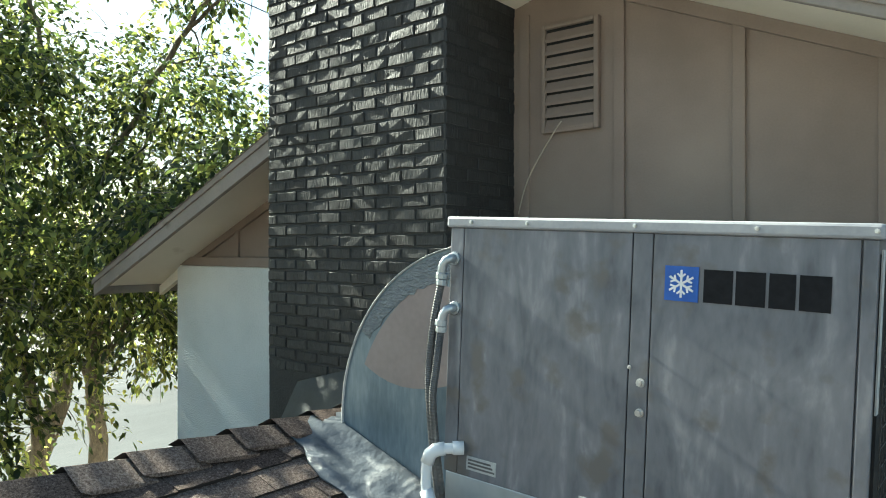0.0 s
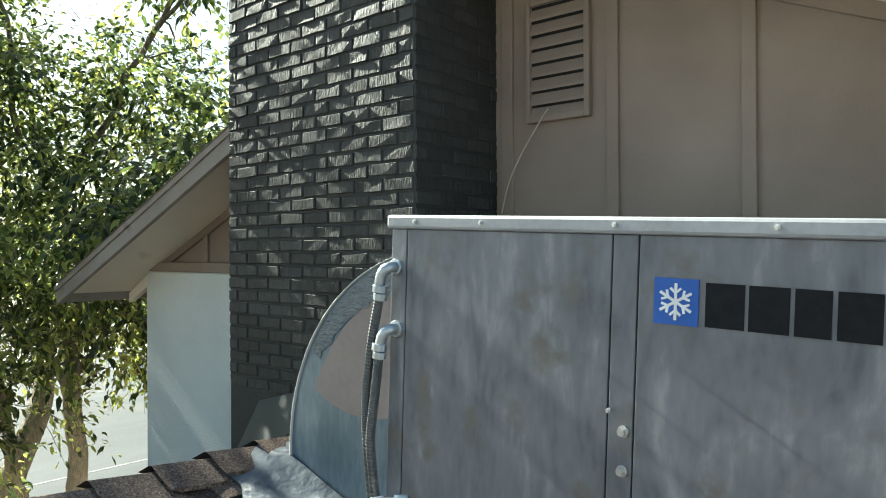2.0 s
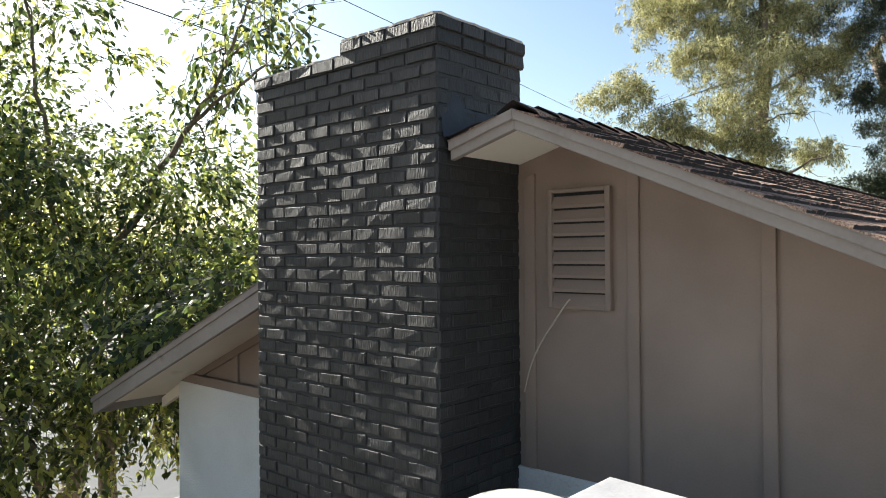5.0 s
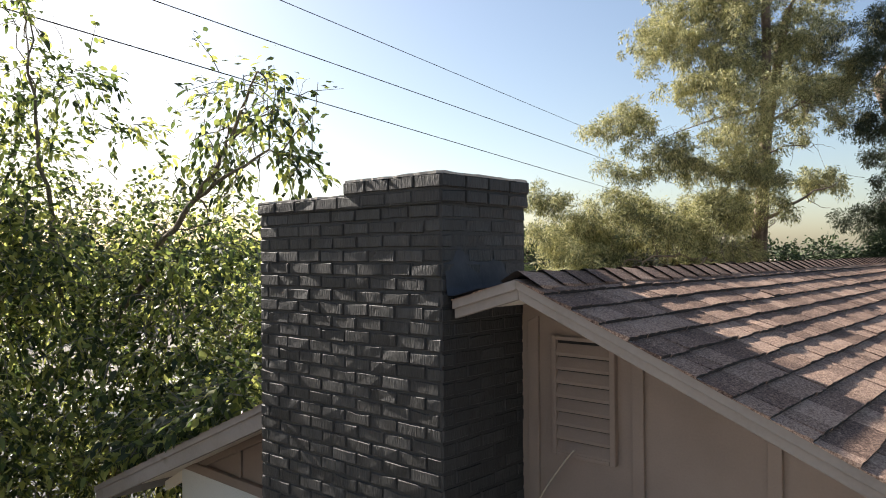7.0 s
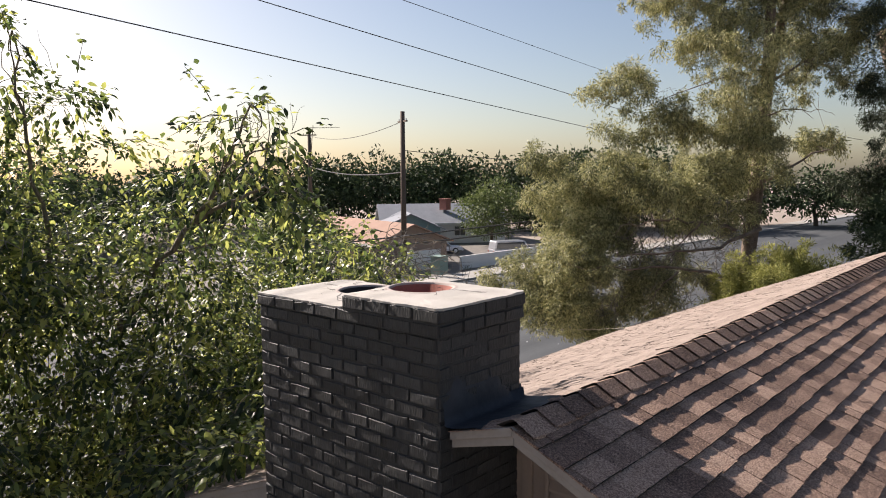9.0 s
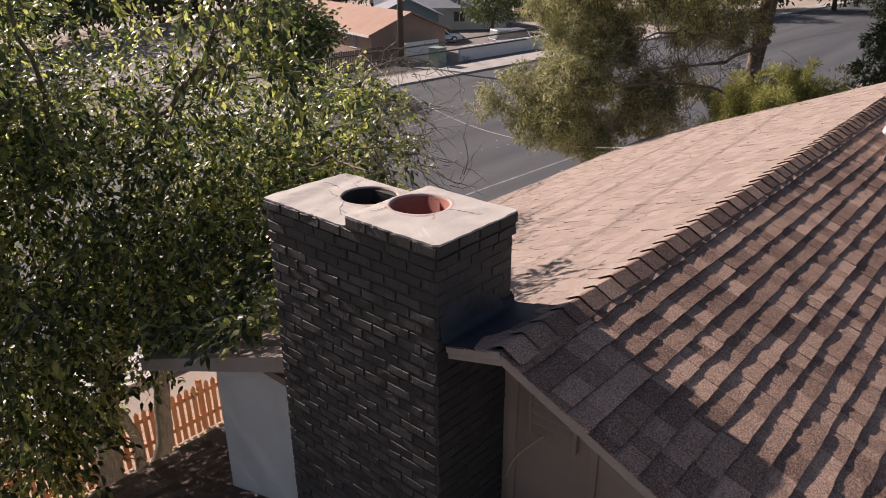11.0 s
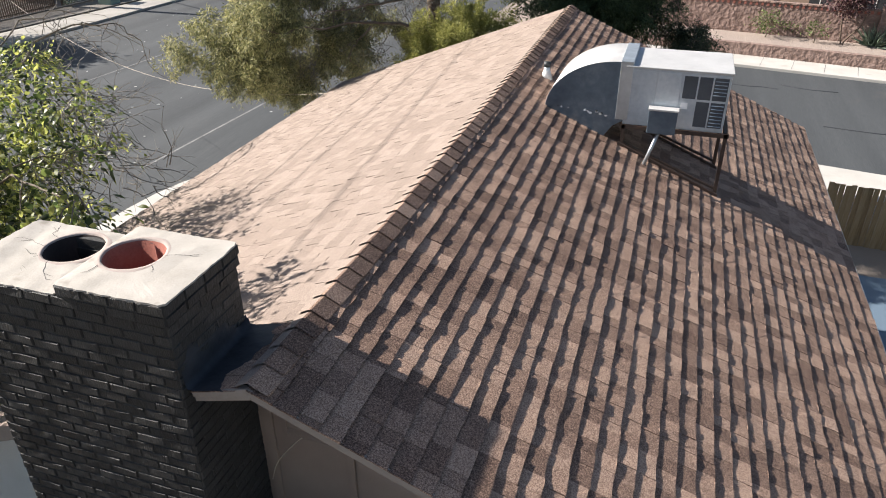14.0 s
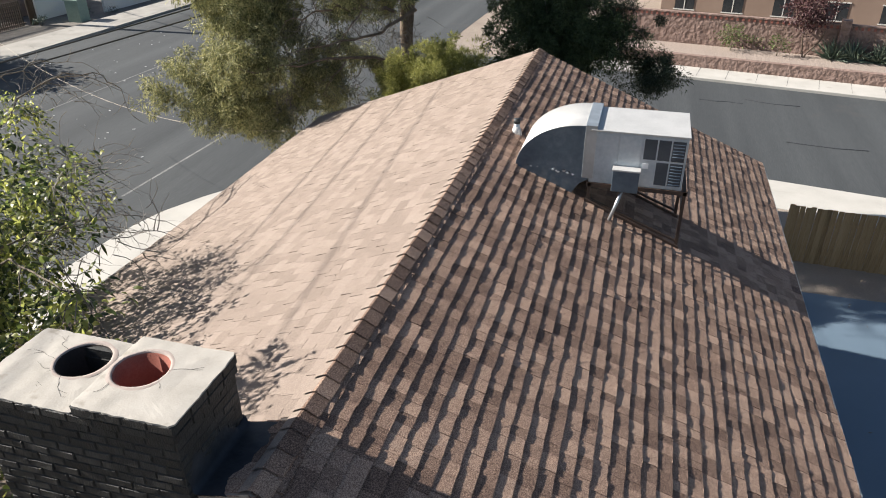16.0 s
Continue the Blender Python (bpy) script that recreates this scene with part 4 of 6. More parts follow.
for pts in ([(-1.472, 1.93, 4.622), (-1.50, 1.905, 4.622)], [(-1.518, 1.883, 4.622), (-1.545, 1.866, 4.616), (-1.562, 1.858, 4.600), (-1.571, 1.854, 4.572)], [(-1.57, 1.849, 4.478), (-1.553, 1.845, 4.447), (-1.53, 1.842, 4.434), (-1.49, 1.835, 4.428)]):
    fpart("fitting", Shape().tube(pts, 0.0238, 14), M["pvc"], pvc, "", 0, True)
cab = thing("cable", "thin beige cable hanging from the gable vent", "cable", at=(-2.4, 3.8, 5.6))
pts = []
for i in range(40):
    u = i / 39
    pts.append((-2.17 - 0.335 * u - 0.035 * math.sin(u * 3.1) + 0.008 * math.sin(u * 7), WALL - 0.07 + 0.03 * u, 6.08 - 0.10 * math.sin(u * 3.0) * 0.3 - 0.55 * u ** 1.25))
fpart("wire", Shape().tube(pts, 0.0045, 6), M["cable"], cab, "", 0, True)
# ---------------------------------------------------------------- second cooling unit on the far part of the roof
cool = thing("rooftop_cooler", "galvanised rooftop cooler with a pale top on a rusty stand", "cooler unit", at=(0, 10.4, 6.0))
KY0, KY1, KZ0, KZ1 = 9.90, 10.92, 6.64, 7.40
fpart("cabinet", Shape().box(-0.50, 0.77, KY0, KY1, KZ0, KZ1), M["cool_panel"], cool, "", 0.006)
fpart("top_cover", Shape().box(-0.52, 0.79, KY0 - 0.02, KY1 + 0.02, KZ1, KZ1 + 0.025), M["ac_top"], cool, "pale sheet-metal top", 0.006)
for x0, x1 in ((-0.49, -0.14), (-0.125, 0.17)):
    fpart("side_panel", Shape().box(x0, x1, KY0 - 0.008, KY0 + 0.004, KZ0 + 0.03, KZ1 - 0.03), M["cool_panel"], cool, "", 0.003)
lou = fpart("louvre_panel", Shape().box(0.19, 0.755, KY0 - 0.008, KY0 + 0.004, KZ0 + 0.03, KZ1 - 0.03), M["cool_panel"], cool)
for x0, x1, z0, z1 in ((0.205, 0.37, 7.06, 7.35), (0.39, 0.55, 7.06, 7.35), (0.57, 0.74, 7.06, 7.35), (0.39, 0.55, 6.70, 7.03), (0.57, 0.74, 6.70, 7.03)):
    o = fpart("louvre_opening", Shape().box(x0, x1, KY0 - 0.012, KY0, z0, z1), M["glass"], lou)
    o.matrix_parent_inverse = Matrix()
for z in np.arange(6.72, 7.34, 0.045):
    if abs(z - 7.05) > 0.03:
        o = fpart("louvre_blade", Shape().slab([(0.578, KY0 - 0.018, z), (0.732, KY0 - 0.018, z), (0.732, KY0 - 0.010, z + 0.012), (0.578, KY0 - 0.010, z + 0.012)], 0.003), M["navy"], lou)
        o.matrix_parent_inverse = Matrix()
fpart("plate_label", Shape().box(0.205, 0.29, KY0 - 0.011, KY0, 6.92, 7.0), M["white"], cool)
k_arc = [(-0.60 + 0.95 * math.cos(a), 6.76 + 0.70 * math.sin(a)) for a in np.linspace(math.pi / 2, math.pi, 22)]
out = [(-0.50, 7.46)] + k_arc + [(-0.75, zr(-0.75) - 0.03), (-0.62, zr(-0.62) + 0.22), (-0.50, 6.68)]
kd = thing("cooler_duct", "galvanised quarter-round duct from the cooler into the roof", "duct", at=(-1.0, 10.4, 6.4))
fpart("side_sheet", Shape().slab([(x, KY0 - 0.005, z) for x, z in reversed(out)], 0.01, (0, 1, 0)), M["navy"], kd, "dark blue-grey side sheet")
krng = random.Random(21)
for i in range(15):
    u = krng.random() if i < 9 else krng.uniform(0.55, 1.0)
    x, z, q = -1.50 + 0.78 * u, 6.83 - 0.075 * u + krng.gauss(0, 0.018), krng.uniform(0.005, 0.016)
    fpart("sealant_blob", Shape().slab([(x + q * krng.uniform(0.7, 1.9) * math.cos(a), KY0 - 0.009, z + q * krng.uniform(0.5, 1.2) * math.sin(a)) for a in np.linspace(0, 2 * math.pi, 8)[:-1]], 0.008, (0, 1, 0)), M["white"] if i % 3 else M["tar"], kd, "white sealant smear" if i % 3 else "dark sealant smear")
fpart("side_sheet", Shape().slab([(x, KY1 - 0.01, z) for x, z in reversed(out)], 0.01, (0, 1, 0)), M["duct"], kd)
s = Shape()
wrap = [(-0.50, 7.46)] + k_arc
s.add([(x, y, z) for x, z in wrap for y in (KY0 - 0.01, KY1 + 0.01)], [(2 * i, 2 * i + 2, 2 * i + 3, 2 * i + 1) for i in range(len(wrap) - 1)])
o = fpart("wrapper", s, M["ac_top"], kd, "pale wrapper sheet", 0, True)
md = o.modifiers.new("thick", "SOLIDIFY")
md.thickness = 0.004
fpart("collar", Shape().box(-0.60, -0.44, KY0 - 0.016, KY1 + 0.016, 6.70, 7.475), M["galv"], kd, "", 0.004)
ks = thing("cooler_stand", "rusty angle-iron stand standing on the shingles", "stand", at=(0.2, 10.4, 6.0))
for x in (-0.50, 0.80):
    for y in (KY0 - 0.02, KY1 - 0.02):
        fpart("leg", Shape().box(x, x + 0.045, y, y + 0.045, zr(x + 0.045) + 0.01, KZ0), M["rust"], ks)
    fpart("rail", Shape().box(x, x + 0.045, KY0, KY1, KZ0 - 0.06, KZ0), M["rust"], ks)
for y in (KY0 - 0.02, KY1 - 0.02):
    fpart("rail", Shape().box(-0.52, 0.86, y, y + 0.04, KZ0 - 0.06, KZ0 - 0.002), M["rust"], ks)
    fpart("foot_rail", Shape().slab([(-0.53, y - 0.03, zr(-0.53) + 0.055), (0.86, y - 0.03, zr(0.86) + 0.055), (0.86, y, zr(0.86) + 0.055), (-0.53, y, zr(-0.53) + 0.055)], 0.045), M["rust"], ks)
    fpart("brace", Shape().tube([(-0.46, y + 0.02, zr(-0.46) + 0.06), (0.82, y + 0.02, zr(0.82) + 0.10)], 0.022, 4), M["rust"], ks)
db = thing("disconnect_box", "grey metal electrical box on a short post", "electrical box", at=(0, 9.8, 6.1))
fpart("box", Shape().box(-0.17, 0.19, 9.74, 9.86, 6.60, 6.91), M["navy"], db, "", 0.006)
fpart("hood", Shape().box(-0.18, 0.20, 9.72, 9.87, 6.91, 6.935), M["ac_top"], db, "", 0.004)
fpart("post", Shape().tube([(-0.15, 9.645, zr(-0.15) - 0.01), (-0.01, 9.80, 6.62)], 0.024, 10), M["galv"], db, "", 0, True)
vp = thing("vent_pipe", "short galvanised roof vent pipe with a cap", "vent pipe", at=(-1.74, 10.99, 6.85))
fpart("pipe", Shape().tube([(-1.74, 10.99, 6.83), (-1.74, 10.99, 7.05)], 0.046, 12), M["galv"], vp, "", 0, True)
fpart("cap", Shape().tube([(-1.74, 10.99, 7.03), (-1.74, 10.99, 7.10)], 0.052, 12), M["plate"], vp, "dark pipe end", 0, True)
fpart("flashing_cone", Shape().tube([(-1.74, 10.99, 6.81), (-1.74, 10.99, 6.91), (-1.74, 10.99, 6.98)], [0.10, 0.075, 0.049], 14), M["ac_top"], vp, "pale metal flashing cone", 0, True)


# ---------------------------------------------------------------- trees
def limb(sh, p, d, length, r, rng, bend=0.25, n=7, taper=0.45, lift=0.1):
    """A crooked tapering limb; returns its points."""
    pts, rs = [Vector(p)], [r]
    d = Vector(d).normalized()
    for i in range(n):
        d = (d + Vector(rng.normal(0, bend, 3)) * 0.5 + Vector((0, 0, lift)) * 0.3).normalized()
        pts.append(pts[-1] + d * length / n)
        rs.append(r * (1 - (1 - taper) * (i + 1) / n))
    sh.tube(pts, rs, 7 if r > 0.03 else 4, False)
    return pts, rs


def tree(name, label, at, trunks, blobs, leaf, bark, density, length, width, seed, blades=1, droop=0.3, limbs=26, lump=0.9, shell=0.5, extra=(), trunk_h=3.0, trunk_r=0.16, cat="tree", fold=0.25, twigs=0, bare=(), spray=0.0, per=16, clump=0.0, above=None):
    """Trunks with limbs that reach into the crown's lumps, twigs, and a crown of many single leaves."""
    r = np.random.default_rng(seed)
    t = thing(name, label, cat, at=at)
    sh = Shape()
    tops = []
    for dx, dy, lx, ly, *q in trunks:
        pts, rs = limb(sh, (at[0] + dx, at[1] + dy, at[2] - 0.1), (lx, ly, 1), trunk_h, trunk_r * (q[0] if q else 1), r, 0.12 if clump else 0.24, 12, 0.6, 0.05)
        tops += list(zip(pts[4:], rs[4:]))
    for k in range(limbs):
        b = blobs[k % len(blobs)]
        goal = Vector(b[:3]) + Vector(r.normal(0, 0.35, 3)) * min(b[3:])
        src, rad = min(tops, key=lambda q: (q[0] - goal).length + r.uniform(0, 1.5))
        mid = src.lerp(goal, 0.5) + Vector((*r.normal(0, 0.25, 2), 0.25))
        path = [src, src.lerp(mid, 0.5) + Vector(r.normal(0, 0.08, 3)), mid, mid.lerp(goal, 0.5) + Vector(r.normal(0, 0.1, 3)), goal]
        rr = rad * r.uniform(0.3, 0.6)
        sh.tube(path, [rr, rr * 0.8, rr * 0.6, rr * 0.42, rr * 0.2], 6, False)
        tops += [(mid, rr * 0.7), (path[3], rr * 0.5)]
        for q in range(4):
            s0 = path[2 + q % 3]
            limb(sh, s0, r.normal(0, 1, 3) + [0, 0, 0.4], 0.35 * min(b[3:]) + 0.3, rr * 0.2 + 0.004, r, 0.5, 5, 0.3)
    for path, rr in extra:
        fine = [Vector(path[0])]
        for a, b in zip(path, path[1:]):
            for q in (0.25, 0.5, 0.75, 1.0):
                fine.append(Vector(a).lerp(Vector(b), q) + Vector(r.normal(0, 0.035, 3)) * (Vector(b) - Vector(a)).length * (q < 1))
        sh.tube(fine, [rr * (1 - 0.8 * i / (len(fine) - 1)) for i in range(len(fine))], 6, False)
        for q in range(2, len(fine), 2):
            limb(sh, fine[q], r.normal(0, 0.8, 3) + np.array(fine[q] - fine[q - 1]) * 3, r.uniform(0.3, 0.9), rr * 0.22 + 0.003, r, 0.5, 6, 0.3, -0.1)
    fpart("trunk", sh, bark, t, "", 0, True)
    P, D, T = clump_points(blobs, density, r, clump) if clump else blob_points(blobs, density, r, shell, lump, spray, per)
    if above:
        ok = above(P)
        P, D = P[ok], D[ok]
        T = [q for q in T if above(np.array(q)).all()]
    if T:
        sh = Shape()
        for q in T:
            sh.tube(q, [0.007, 0.005, 0.002], 3, False)
        tagged(fpart("fine_twig_growth", sh, M["twig"], t, "thin leaf-bearing twigs"), kind="stuff")
    me = leaf_mesh("crown", leaf, P - np.array(at), D, length, width, r, droop) if spray else cluster_mesh("crown", leaf, P - np.array(at), D, length, width, r, fold, blades, droop)
    c = new("crown", me)
    c.parent = t
    if twigs:
        sh = Shape()
        for k in range(twigs):
            b = bare[k % len(bare)]
            p = Vector(b[:3]) + Vector(r.normal(0, 0.5, 3)) * b[3]
            w = r.normal(0, 1, 3) + np.array(b[4:7])
            pts, _ = limb(sh, p, w, r.uniform(0.4, 1.0), 0.008, r, 0.5, 6, 0.3, -0.1)
            limb(sh, pts[3], w + r.normal(0, 0.8, 3), 0.4, 0.0035, r, 0.5, 4, 0.3, -0.1)
        tagged(fpart("bare_twig_growth", sh, M["twig"], t, "bare grey twigs"), kind="stuff")
    return t


# Lumps out of view, towards -y and the street, are added to cast shade.
yard_blobs = [(-8.6, 5.6, 6.6, 1.7, 1.7, 1.3), (-9.6, 3.8, 6.3, 1.7, 1.6, 1.5), (-7.6, 5.3, 6.0, 1.1, 1.3, 1.1), (-8.4, 4.2, 5.2, 1.3, 1.3, 1.3), (-10.2, 2.2, 6.2, 1.6, 1.6, 1.5),
              (-9.8, 5.6, 5.2, 1.6, 1.6, 1.5), (-11.2, 4.2, 7.2, 1.8, 1.7, 1.3), (-7.7, 6.5, 6.0, 0.6, 0.7, 0.5), (-9.2, 7.4, 6.4, 1.6, 1.6, 1.2), (-9.3, 3.0, 4.4, 1.2, 1.2, 1.1), (-10.6, 5.4, 4.4, 1.4, 1.4, 0.8),
              (-11.4, 1.8, 5.0, 1.6, 1.6, 1.6), (-9.0, 4.8, 7.6, 1.3, 1.3, 0.8), (-7.0, 6.5, 5.8, 0.5, 0.6, 0.4), (-7.7, 4.4, 6.3, 0.8, 0.7, 0.9), (-10.4, 0.6, 5.6, 1.4, 1.4, 1.6), (-11.0, 3.4, 8.4, 1.2, 1.1, 0.8), (-9.7, 2.4, 7.8, 1.2, 1.1, 0.8), (-10.2, 0.6, 7.6, 1.4, 1.5, 0.9), (-10.8, -0.9, 6.6, 1.5, 1.3, 1.3), (-9.4, 1.2, 8.2, 1.3, 1.4, 0.9), (-9.2, 2.2, 7.0, 1.1, 1.1, 0.9), (-8.4, 2.9, 4.8, 0.9, 0.7, 0.9), (-8.5, 2.6, 3.8, 1.0, 0.8, 0.8), (-7.35, 2.6, 5.0, 0.45, 0.35, 0.55), (-7.9, 2.3, 5.4, 0.7, 0.6, 0.7), (-7.5, 2.5, 5.8, 0.5, 0.4, 0.5), (-8.9, 2.5, 3.4, 0.9, 0.8, 0.8), (-8.0, 2.2, 4.4, 0.8, 0.6, 0.8), (-9.4, 1.6, 4.2, 1.0, 0.9, 1.0), (-8.3, 1.5, 3.4, 0.9, 0.7, 0.7), (-8.9, 2.9, 6.6, 0.8, 0.6, 1.1), (-8.7, 2.9, 7.3, 0.7, 0.5, 0.6), (-8.4, 3.5, 6.6, 0.8, 0.7, 0.7), (-9.2, 3.5, 7.2, 0.9, 0.8, 0.7), (-7.5, 3.6, 6.05, 0.5, 0.5, 0.4), (-9.6, 3.0, 7.9, 0.9, 0.7, 0.6), (-6.9, 3.5, 5.7, 0.45, 0.4, 0.3), (-8.2, 3.2, 7.4, 0.6, 0.4, 0.5), (-9.0, 1.0, 7.6, 1.0, 1.0, 0.8), (-8.6, 1.8, 7.3, 0.8, 0.8, 0.6), (-9.8, 1.6, 8.2, 1.0, 1.0, 0.7), (-9.4, 0.2, 7.8, 1.0, 0.9, 0.7), (-9.2, -0.6, 7.4, 1.0, 0.8, 0.7), (-8.8, 0.6, 6.9, 0.7, 0.8, 0.5), (-11.9, 11.2, 6.3, 0.5, 0.6, 0.3), (-9.6, 8.2, 5.3, 0.7, 0.8, 0.5), (-10.8, 8.2, 6.0, 0.9, 0.9, 0.6), (-9.4, 5.0, 4.6, 1.2, 1.2, 0.7), (-8.8, 6.2, 4.6, 1.2, 1.2, 0.9), (-9.6, 6.8, 5.0, 1.2, 1.2, 0.9), (-10.6, 7.2, 5.6, 1.2, 1.2, 0.8), (-10.4, 6.6, 4.2, 1.2, 1.2, 0.9), (-11.4, 8.6, 5.0, 1.0, 1.0, 0.8), (-7.5, 7.05, 6.8, 0.6, 0.6, 0.4), (-6.85, 6.3, 6.5, 0.45, 0.45, 0.3), (-9.6, 3.4, 8.4, 0.8, 0.7, 0.5), (-7.6, 4.4, 7.2, 0.8, 0.7, 0.5), (-13.5, 4.5, 6.0, 1.6, 1.6, 1.2), (-13.2, 2.5, 6.2, 1.5, 1.5, 1.2), (-14.6, 3.2, 7.0, 1.4, 1.4, 1.0)]
# The two sprays near y = 2 are unseen, added to dapple the lid.
spray_blobs = [(-6.5, 4.5, 8.95, 0.48, 0.45, 0.34), (-7.1, 4.5, 8.55, 0.42, 0.4, 0.3), (-5.85, 4.55, 8.6, 0.42, 0.42, 0.3), (-5.85, 4.5, 8.2, 0.34, 0.36, 0.26), (-5.6, 4.45, 8.0, 0.28, 0.3, 0.3), (-7.0, 4.5, 8.1, 0.5, 0.45, 0.25), (-8.7, 3.7, 9.3, 0.55, 0.55, 0.45), (-9.5, 3.2, 9.2, 0.6, 0.6, 0.5), (-8.4, 4.1, 8.6, 0.4, 0.4, 0.3), (-8.8, 2.1, 9.5, 0.7, 0.4, 0.45), (-9.4, 1.9, 10.0, 0.6, 0.4, 0.4), (-9.0, 3.2, 9.9, 0.35, 0.35, 0.3)]
roof_blobs = [(-4.55, 3.55, 6.24, 0.36, 0.3, 0.16), (-5.00, 3.50, 6.05, 0.36, 0.3, 0.16), (-5.50, 3.50, 5.85, 0.36, 0.3, 0.16), (-6.00, 3.50, 5.64, 0.36, 0.3, 0.16), (-6.50, 3.45, 5.43, 0.36, 0.3, 0.16), (-6.90, 3.45, 5.27, 0.36, 0.3, 0.16), (-4.90, 4.00, 6.10, 0.36, 0.3, 0.16), (-5.60, 4.10, 5.81, 0.36, 0.3, 0.16), (-6.30, 4.10, 5.52, 0.36, 0.3, 0.16), (-5.6, 4.8, 6.2, 0.6, 0.5, 0.3), (-6.5, 4.9, 5.9, 0.7, 0.6, 0.35), (-5.33, 5.29, 6.70, 0.3, 0.3, 0.2)]
edge_blobs = [(-4.32, 4.5, 7.32, 0.22, 0.2, 0.12), (-4.62, 4.7, 7.2, 0.22, 0.2, 0.12), (-6.21, 6.5, 6.91, 0.3, 0.35, 0.2), (-6.85, 7.0, 7.04, 0.5, 0.5, 0.32), (-9.24, 9.49, 5.63, 0.6, 0.7, 0.35), (-8.0, 8.0, 6.9, 0.4, 0.45, 0.25), (-6.86, 6.0, 7.4, 0.4, 0.4, 0.25), (-8.6, 7.6, 7.2, 0.6, 0.6, 0.3)]
low_blobs = [(-9.25, 2.84, 4.90, 0.70, 0.70, 0.56), (-9.61, 3.40, 3.83, 0.70, 0.70, 0.56), (-9.31, 2.62, 3.81, 0.70, 0.70, 0.56), (-9.83, 4.29, 4.10, 0.60, 0.60, 0.48), (-9.70, 3.10, 2.60, 0.60, 0.60, 0.48), (-9.76, 4.46, 3.26, 0.40, 0.40, 0.32), (-9.36, 2.40, 2.73, 0.60, 0.60, 0.48), (-10.02, 3.76, 2.68, 0.45, 0.45, 0.36), (-9.48, 5.07, 3.90, 0.40, 0.40, 0.32), (-9.67, 3.23, 5.35, 0.80, 0.80, 0.64), (-9.83, 4.28, 4.93, 0.70, 0.70, 0.56)]
tree("shade_tree", "leafy green broadleaf tree with pale forked trunks beside the house", (-10.9, 4.5, 0), [(-0.15, -0.55, -0.03, -0.02, 1.35), (0.0, 0.0, 0.13, 0.26), (-0.1, -0.05, 0.02, 0.10, 0.6)],
     yard_blobs + spray_blobs + [b for b in yard_blobs if b[1] > -0.62 * b[0] and b[0] < -9.4] + roof_blobs * 3 + low_blobs + edge_blobs, M["leaf"], M["bark"], 290, 0.11, 0.05, 11, above=lambda p: (p[:, 0] < -7.15) | (p[:, 1] < 2.9) | (p[:, 2] > 0.09 + RZ - SL * (RX - p[:, 0])), limbs=84, trunk_h=4.8, trunk_r=0.17, shell=0.3, spray=0.4, per=13, droop=0.18,
     extra=[([(-9.2, 4.4, 6.2), (-8.2, 4.4, 7.2), (-7.3, 4.45, 7.8), (-6.8, 4.5, 8.3), (-6.45, 4.5, 8.7), (-6.2, 4.5, 9.0)], 0.045), ([(-7.3, 4.45, 7.8), (-6.6, 4.5, 8.05), (-6.0, 4.5, 8.2), (-5.6, 4.5, 8.1)], 0.026), ([(-6.8, 4.5, 8.3), (-6.3, 4.5, 8.5), (-5.8, 4.5, 8.6)], 0.018),
            ([(-8.4, 5.6, 6.2), (-7.2, 5.7, 6.6), (-6.0, 5.4, 6.95), (-5.0, 4.9, 7.15), (-4.3, 4.5, 7.28)], 0.022), ([(-7.2, 5.7, 6.6), (-6.7, 6.3, 6.8), (-6.2, 6.6, 6.85), (-5.7, 6.7, 6.75)], 0.016), ([(-9.6, 3.9, 6.6), (-9.2, 3.6, 8.0), (-9.0, 3.4, 9.0), (-8.9, 3.3, 9.9)], 0.04),
            ([(-9.6, 6.2, 5.6), (-10.1, 8.6, 6.6), (-10.7, 11.0, 7.0), (-10.85, 12.5, 6.8), (-10.5, 12.8, 6.4), (-10.2, 12.6, 5.9)], 0.022), ([(-10.1, 8.6, 6.6), (-11.2, 10.6, 7.2), (-12.0, 12.4, 7.0), (-11.6, 13.4, 6.6)], 0.018), ([(-10.7, 11.0, 7.0), (-11.4, 12.6, 6.7), (-11.0, 13.6, 6.0)], 0.018),
            ([(-9.8, 6.0, 4.8), (-10.0, 8.5, 5.2), (-10.6, 11.0, 5.3), (-11.0, 13.2, 4.9)], 0.018), ([(-10.0, 8.5, 5.2), (-9.6, 10.2, 4.7), (-9.8, 11.8, 4.0)], 0.014)], twigs=215, bare=[(-7.0, 7.0, 6.5, 0.4, 0.6, 0.6, -0.1), (-6.7, 6.5, 6.5, 0.35, 0.8, 0.3, -0.2), (-7.4, 7.6, 6.8, 0.5, 0.5, 0.8, 0.0), (-8.0, 8.2, 6.6, 0.5, 0.4, 1, 0.0), (-10.4, 10.4, 6.6, 0.5, 0.2, 1, -0.2), (-10.9, 12.0, 6.6, 0.4, 0.3, 1, -0.4), (-11.4, 11.4, 6.9, 0.5, 0.0, 1, -0.1), (-10.2, 9.6, 5.2, 0.5, 0.3, 1, -0.3), (-10.6, 11.4, 5.0, 0.4, 0.3, 1, -0.3), (-9.7, 10.6, 4.5, 0.5, 0.5, 0.6, -0.4), (-9.6, 8.4, 4.9, 0.6, 0.5, 0.8, -0.2), (-6.4, 6.8, 6.5, 0.5, 1, 1, -0.2), (-6.6, 7.6, 6.2, 0.5, 1, 1, -0.2), (-7.0, 7.2, 6.9, 0.6, 1, 0.5, 0), (-9.3, 2.6, 5.0, 0.5, 1, -1, 0)])

